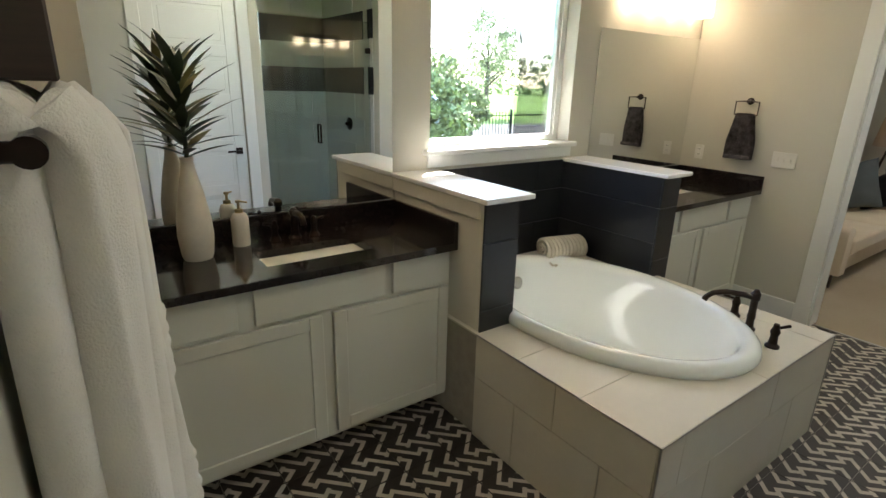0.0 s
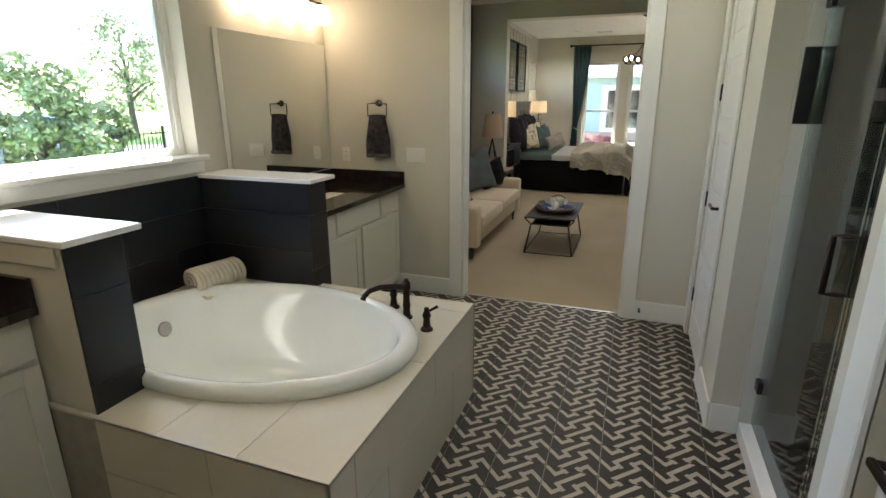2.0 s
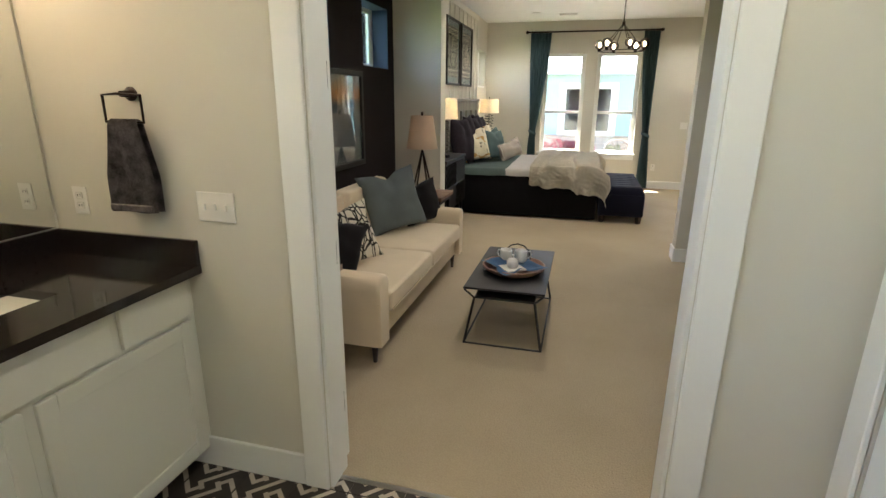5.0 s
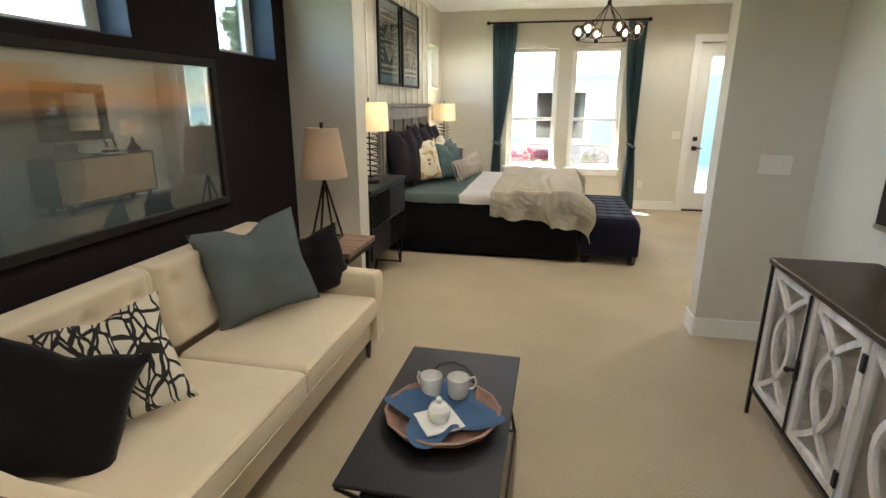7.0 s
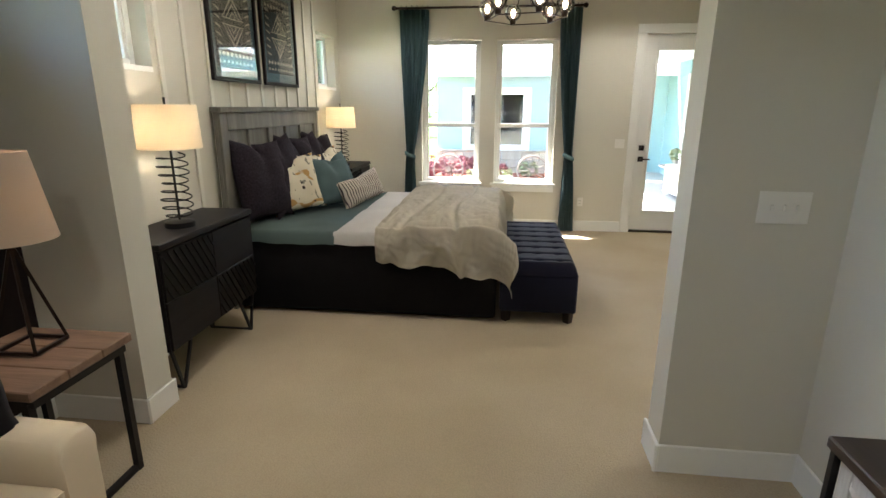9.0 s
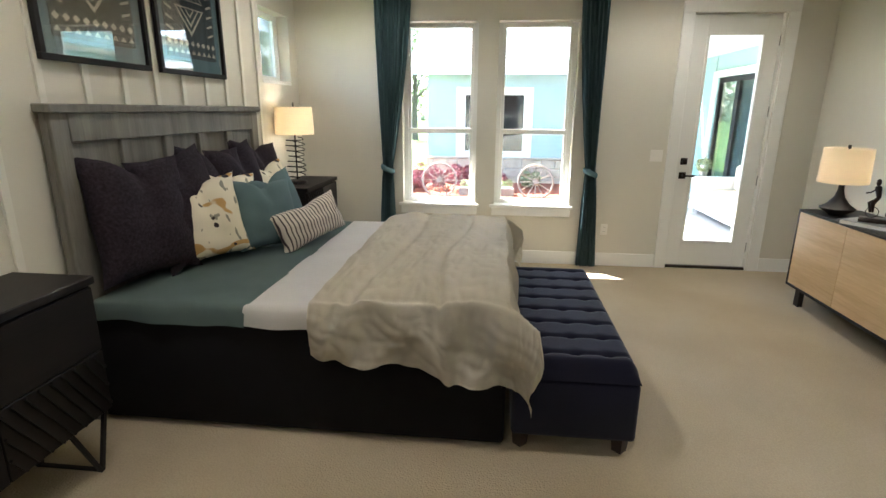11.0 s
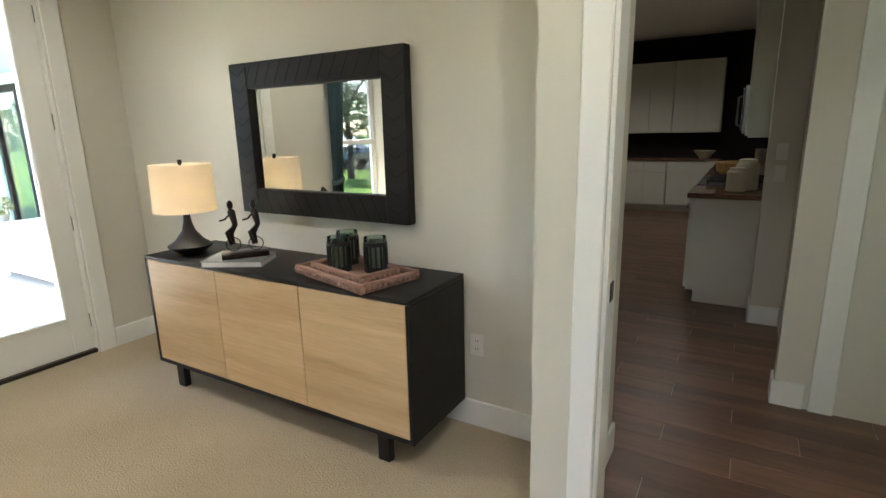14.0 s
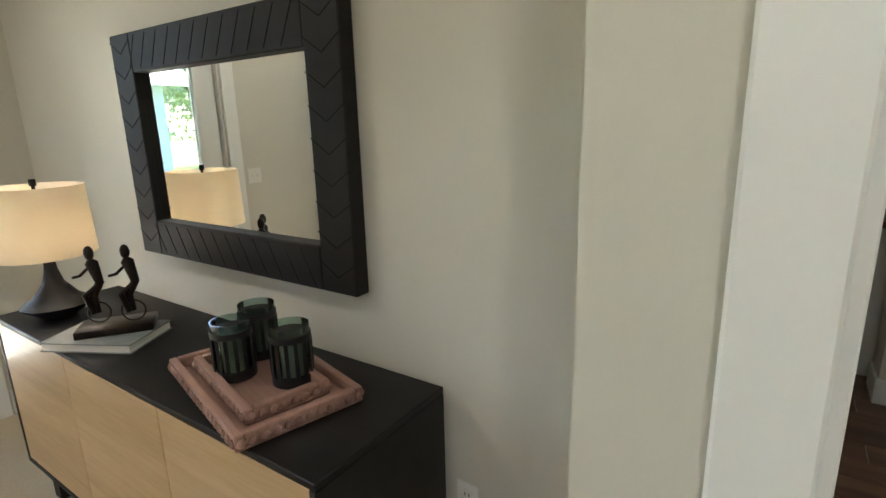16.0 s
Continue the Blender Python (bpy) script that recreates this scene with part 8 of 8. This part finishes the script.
so = thing("porch_sofa", 15.35, -3.42, -0.03, "white porch sofa with pale grey cushions", "sofa")
part("base", bx(-0.95, -0.40, 0.10, 0.95, 0.40, 0.24, 0.02, 2), CERAM, so)
for sx in (-0.9, 0.9):
    part("arm", bx(sx - 0.05, -0.40, 0.242, sx + 0.05, 0.40, 0.60, 0.015, 2), CERAM, so)
    for sy in (-0.34, 0.34):
        part("leg", bx(sx - 0.04, sy - 0.04, 0, sx + 0.04, sy + 0.04, 0.10), CERAM, so)
part("back", bx(-0.85, -0.40, 0.242, 0.85, -0.33, 0.74, 0.015, 2), CERAM, so)
for k in range(3):
    part("seat_cushion", bx(-0.84 + 0.56 * k, -0.32, 0.243, -0.29 + 0.56 * k, 0.40, 0.40, 0.05, 4), SOFA, so, smooth=True)
    part("back_cushion", bx(-0.83 + 0.56 * k, -0.325, 0.402, -0.30 + 0.56 * k, -0.17, 0.80, 0.06, 4), SOFA, so, smooth=True)
tb = thing("side_table", 16.65, -3.3, -0.03, "round grey porch side table", "table")
part("top", lathe(bmesh.new(), [(0.28, 0.50), (0.30, 0.515), (0.30, 0.53), (0, 0.535)], 28), CONCRETE, tb, smooth=True)
part("pedestal", lathe(bmesh.new(), [(0.18, 0), (0.20, 0.02), (0.10, 0.2), (0.10, 0.34), (0.22, 0.50), (0, 0.50)], 24), CONCRETE, tb, smooth=True)


def leaves(bm, rng, centre, r, n, size, squash=1.0):
    """Leaf-sized faces scattered through one clump."""
    cx, cy, cz = centre
    for _ in range(n):
        d = Vector((rng.gauss(0, 1), rng.gauss(0, 1), rng.gauss(0, 1))).normalized() * (r * rng.uniform(0.45, 1.0) ** 0.6)
        p = Vector((cx + d.x, cy + d.y, cz + d.z * squash))
        u = Vector((rng.gauss(0, 1), rng.gauss(0, 1), rng.gauss(0, 1))).normalized()
        v = u.cross(Vector((rng.gauss(0, 1), rng.gauss(0, 1), rng.gauss(0, 1)))).normalized()
        s = size * rng.uniform(0.6, 1.3)
        bm.faces.new([bm.verts.new(q) for q in (p - u * s, p + v * s * 0.5, p + u * s, p - v * s * 0.5)])


def raw(name, bm, mat, parent):
    me = bpy.data.meshes.new(name)
    bm.to_mesh(me)
    bm.free()
    me.materials.append(mat)
    o = new(name, me)
    o.parent = parent
    return o


def tree(x, y, h, crown_r, seed, label="leafy green street tree with a dark trunk", clumps=34, crown_low=0.35):
    rng = random.Random(seed)
    t = thing("tree", x, y, -0.16, label, "tree", 0, "")
    bm = bmesh.new()
    pts = [(0, 0, 0), (0.05 * rng.uniform(-1, 1), 0.05, h * 0.2), (0.1 * rng.uniform(-1, 1), 0, h * 0.45), (0, 0.1, h * 0.75)]
    tube(bm, pts, [h * 0.030, h * 0.024, h * 0.018, h * 0.006], 9)
    ends = []
    for k in range(9):
        a, z0 = k * 2.4 + rng.uniform(-0.3, 0.3), h * rng.uniform(0.25, 0.55)
        r = crown_r * rng.uniform(0.5, 0.85)
        e = (r * math.cos(a), r * math.sin(a), z0 + h * rng.uniform(0.08, 0.3))
        tube(bm, [(0, 0, z0), (e[0] * 0.5, e[1] * 0.5, z0 + (e[2] - z0) * 0.6), e], [h * 0.012, h * 0.007, h * 0.002], 6)
        ends.append(e)
    part("trunk", bm, BARK, t)
    bm = bmesh.new()
    for k in range(clumps):
        if k < len(ends):
            c = ends[k]
        else:
            a, q = rng.uniform(0, 6.28), rng.uniform(0, 1)
            z = h * (crown_low + (0.93 - crown_low) * rng.uniform(0, 1))
            w = math.sin(math.pi * min(max((z / h - crown_low + 0.08) / (1.05 - crown_low), 0.05), 0.97)) ** 0.7
            c = (crown_r * q ** 0.5 * w * math.cos(a) * 0.9, crown_r * q ** 0.5 * w * math.sin(a) * 0.9, z)
        leaves(bm, rng, c, crown_r * rng.uniform(0.22, 0.38), 150, 0.055 + crown_r * 0.012, 0.75)
    raw("crown", bm, TREELEAF, t)
    return t


tree(6.9, 10.2, 2.55, 1.05, 1, "bushy green tree on the lawn", 44, 0.12)
tree(9.6, 12.0, 1.9, 0.55, 2)
for k, (x, y, h, r) in enumerate(((3.0, 24, 6.5, 2.6), (12.5, 26, 5.5, 2.2), (17.5, 8.5, 4.2, 1.3), (21.5, 9.6, 4.8, 1.5), (26.0, 6.5, 5.2, 1.7), (33.0, 11, 6.5, 2.4), (19.5, 23, 6.0, 2.3), (28.0, 22, 6.5, 2.6), (-6.0, 22, 7.0, 2.8), (38.0, 5.0, 7.0, 2.6))):
    tree(x, y, h, r, 10 + k)

bm = bmesh.new()
rng = random.Random(77)
for k in range(90):
    a = math.radians(-70 + 2.6 * k)
    R = 95 + rng.uniform(-8, 8)
    leaves(bm, rng, (8 + R * math.sin(a), R * math.cos(a), 2.0 + rng.uniform(0, 2)), rng.uniform(4, 6.5), 170, 0.55, 0.8)
far = raw("far_tree_line", bm, TREELEAF, None)
tagged(far, "distant line of green trees", "tree line", "", "stuff")


def shrub(x, y, r, seed, mat, label):
    s = thing("shrub", x, y, -0.10, label, "shrub", 0, "")
    rng = random.Random(seed)
    bm = bmesh.new()
    for k in range(7):
        a = k * 0.9
        tube(bm, [(0, 0, 0), (r * 0.4 * math.cos(a), r * 0.4 * math.sin(a), r * 0.6), (r * 0.7 * math.cos(a), r * 0.7 * math.sin(a), r * 0.9)], 0.006, 5)
    part("stems", bm, BARK, s)
    bm = bmesh.new()
    for k in range(10):
        a = rng.uniform(0, 6.28)
        leaves(bm, rng, (r * 0.5 * math.cos(a), r * 0.5 * math.sin(a), r * rng.uniform(0.4, 0.95)), r * 0.4, 110, 0.035)
    raw("foliage", bm, mat, s)


for k, (x, y, r) in enumerate(((18.9, 1.75, 0.42), (18.5, 1.2, 0.45), (19.0, 0.6, 0.40), (18.6, 0.15, 0.32), (18.3, 1.9, 0.3), (19.1, -0.55, 0.30))):
    shrub(x, y, r, 50 + k, PINKLEAF if k < 5 else TREELEAF, "red-leaved garden shrub in the mulch bed" if k < 5 else "low green garden shrub in the mulch bed")
pot = thing("potted_plant", 16.65, -3.3, 0.504, "round green topiary plant in a small pot", "plant")
part("pot", lathe(bmesh.new(), [(0.05, 0), (0.075, 0.11), (0.065, 0.11), (0.06, 0.09), (0, 0.09)], 20), CONCRETE, pot, smooth=True)
bm = bmesh.new()
leaves(bm, random.Random(8), (0, 0, 0.21), 0.13, 500, 0.02)
raw("foliage", bm, TREELEAF, pot)


def cart_wheel(x, y, tilt):
    w = thing("wagon_wheel", x, y, 0.20, "weathered wooden wagon wheel leaning in the mulch bed", "wheel", 0, "wagon wheels", 0, tilt)
    part("rim", tube(bmesh.new(), [(0, 0.34 * math.cos(a * math.pi / 14), 0.34 * math.sin(a * math.pi / 14)) for a in range(28)], 0.02, 8, True), WEATHERED, w, smooth=True)
    part("hub", rod(bmesh.new(), (-0.05, 0, 0), (0.05, 0, 0), 0.05, None, 14), WEATHERED, w)
    for k in range(12):
        a = k * math.pi / 6
        part("spoke", rod(bmesh.new(), (0, 0.045 * math.cos(a), 0.045 * math.sin(a)), (0, 0.33 * math.cos(a), 0.33 * math.sin(a)), 0.010, None, 6), WEATHERED, w)


WEATHERED = surf("weathered_wood", (0.22, 0.19, 0.16), 0.9, var=0.25, scale=12, fine=80, bump=0.3)
cart_wheel(17.9, 1.30, 12)
cart_wheel(17.9, -0.62, 12)
trough = thing("planter_trough", 18.0, 0.35, -0.095, "low wooden planter trough in the mulch bed", "planter")
part("box", bx(-0.15, -0.55, 0, 0.15, 0.55, 0.16, 0.01, 1), WEATHERED, trough)
bm = bmesh.new()
for k in range(7):
    leaves(bm, random.Random(k), (0, -0.45 + 0.15 * k, 0.22), 0.10, 60, 0.03)
raw("foliage", bm, TREELEAF, trough)

fence = thing("metal_fence", 0, 11.6, -0.15, "black metal picket fence along the lawn", "fence")
for k in range(18):
    part("post", bx(-6 + 2.4 * k - 0.03, -0.03, 0, -6 + 2.4 * k + 0.03, 0.03, 1.15, 0.004, 1), BLACKM, fence)
for z in (0.15, 0.95):
    part("rail", bx(-6, -0.015, z, 34.8, 0.015, z + 0.035), BLACKM, fence)
bm = bmesh.new()
for k in range(330):
    bar(bm, (-5.95 + 0.1235 * k, 0.024, 0.06), (-5.95 + 0.1235 * k, 0.024, 1.08), 0.016, 0.016)
part("pickets", bm, BLACKM, fence)


CARP = surf("silver_car_paint", (0.35, 0.36, 0.38), 0.25, 0.6, var=0.02, bump=0.0, coat=0.6)
CARD = surf("dark_car_paint", (0.03, 0.035, 0.05), 0.25, 0.4, var=0.02, bump=0.0, coat=0.6)


def car(x, y, rz, paint, label):
    c = thing("parked_car", x, y, -0.13, label, "car", rz)
    prof = [(-2.2, 0.35), (-2.25, 0.75), (-2.1, 0.95), (-1.7, 1.02), (-1.2, 1.42), (0.5, 1.46), (1.1, 1.05), (2.0, 0.92), (2.25, 0.7), (2.25, 0.35)]
    bm = bmesh.new()
    rings = []
    for yy, k in ((-0.86, 0.94), (-0.80, 1.0), (0.80, 1.0), (0.86, 0.94)):
        rings.append([bm.verts.new((px * (0.99 if k < 1 else 1), yy * (0.82 if pz > 1.2 else 1), 0.35 + (pz - 0.35) * k)) for px, pz in prof])
    skin(bm, rings)
    part("body", bm, paint, c, smooth=True)
    for s in (-1, 1):
        bm = bmesh.new()
        q = [(-1.45, 1.05), (-1.1, 1.34), (0.42, 1.37), (0.85, 1.05)]
        skin(bm, [[bm.verts.new((px, s * (0.875 if pz < 1.2 else 0.73), pz)) for px, pz in q], [bm.verts.new((px, s * (0.86 if pz < 1.2 else 0.71), pz)) for px, pz in q]])
        part("side_window", bm, SCREEN, c)
        for wx in (-1.4, 1.4):
            w = part("wheel", rod(bmesh.new(), (wx, s * 0.68, 0.33), (wx, s * 0.90, 0.33), 0.33, None, 24), BLACKM, c)
            part("rim", rod(bmesh.new(), (wx, s * 0.90, 0.33), (wx, s * 0.915, 0.33), 0.2, None, 20), STEEL, w)


car(36.0, 14.6, 2, CARD, "dark parked car by the road")
car(27.0, 14.5, 0, CARP, "silver parked car by the road")
car(9.0, 14.5, 0, CARP, "silver parked car by the road")


# ---- floor pieces ----
TS, TG = 0.235, 0.0015
UX, UY = 3.31, -0.05


def clip_poly(poly, x1, y1, x0=TG, y0=TG):
    for ax, lim, sgn in ((0, x0, 1), (0, x1, -1), (1, y0, 1), (1, y1, -1)):
        out = []
        for i, p in enumerate(poly):
            q = poly[(i + 1) % len(poly)]
            a, b = (p[ax] - lim) * sgn, (q[ax] - lim) * sgn
            if a >= 0:
                out.append(p)
            if a * b < 0:
                f = a / (a - b)
                out.append((p[0] + f * (q[0] - p[0]), p[1] + f * (q[1] - p[1])))
        poly = out
        if len(poly) < 3:
            return None
    return poly


def bar_poly(c, d, l0, l1, w, off=0.0):
    """A strip from l0 to l1 along the unit vector d, w wide, shifted sideways by off."""
    n = (-d[1], d[0])
    return [(c[0] + d[0] * l + n[0] * (off + s * w / 2), c[1] + d[1] * l + n[1] * (off + s * w / 2)) for l, s in ((l0, -1), (l1, -1), (l1, 1), (l0, 1))]


def floor_tile_mesh(name, x1=TS, y1=TS):
    bm = bmesh.new()
    x1, y1 = x1 - TG, y1 - TG
    box(bm, TG, TG, -0.005, x1, y1, -0.0004)
    k = math.sqrt(0.5)
    W, L, K = 0.0205, 0.083, 0.049
    for j in range(-2, 5):
        for fam in (0, 1):
            for yy in ((TS / 2,) if fam == 0 else (0.0, TS)):
                c = (TS / 4 + j * TS / 2 + (0.0 if fam == 0 else TS / 4), yy)
                d = (k, -k) if fam == 0 else (k, k)
                h = (k, k) if fam == 0 else (k, -k)
                polys = [bar_poly(c, d, -L, L, W)]
                for s in (-1, 1):
                    e = (c[0] + s * d[0] * (L - W / 2), c[1] + s * d[1] * (L - W / 2))
                    hd = (h[0] * s, h[1] * s) if fam == 0 else (-h[0] * s, -h[1] * s)
                    polys.append(bar_poly(e, hd, W / 2, K, W))
                for p in polys:
                    q = clip_poly(p, x1 - 0.002, y1 - 0.002, TG + 0.002, TG + 0.002)
                    if q:
                        f = bm.faces.new([bm.verts.new((a, b, 0.0)) for a, b in q])
                        f.normal_update()
                        if f.normal.z < 0:
                            f.normal_flip()
                        f.material_index = 1
    me = bpy.data.meshes.new(name)
    bm.to_mesh(me)
    bm.free()
    me.materials.append(FTDARK)
    me.materials.append(FTLIGHT)
    return me


bath_floor = new("bath_floor")
tagged(bath_floor, "dark tiles with an interlocking light strip pattern", "", "", "structure")
whole = floor_tile_mesh("floor_tile")
edge = floor_tile_mesh("floor_tile_cut", 4.318 - (UX + 4 * TS), TS)
for i in range(-21, 5):
    for j in range(-9, 9):
        x, y = UX + i * TS, UY + j * TS
        if x > 4.3 or y + TS < -2.1 or (y > 0.66 and 1.39 < x and x + TS < 2.82) or y > 1.95:
            continue
        if y + TS < -0.56 and not (x + TS > 1.62 and x < 2.95):
            continue
        if i == 4 and not -0.2 < y + TS / 2 < 1.3:
            continue
        o = new("tile", edge if i == 4 else whole)
        o.parent = bath_floor
        o.matrix_local = pose(x, y, 0.0)

hall_floor = new("hall_floor")
tagged(hall_floor, "brown wood-look porcelain planks", "", "", "structure")
PLK = [bx(0.0015, 0.0015, -0.007, 0.898, 0.1585, 0.0, 0.0008, 1)]
me_p = bpy.data.meshes.new("plank")
PLK[0].to_mesh(me_p)
PLK[0].free()
me_p.materials.append(PLANK)
rng = random.Random(3)
for j in range(55):
    y = -2.36 - 0.16 * j
    off = (j % 3) * 0.3 + rng.uniform(-0.02, 0.02)
    for i in range(6):
        x = 6.95 + off + 0.9 * i - 0.3
        if x + 0.9 < (6.9 if y > -3.9 else 8.7) or x > 12.9:
            continue
        if (y > -3.0 and x > 9.6) or y < -10.9:
            continue
        if not (8.0 <= x <= 11.3 or y > -4):
            continue
        o = new("plank", me_p)
        o.parent = hall_floor
        o.matrix_local = pose(x, y, 0.0)
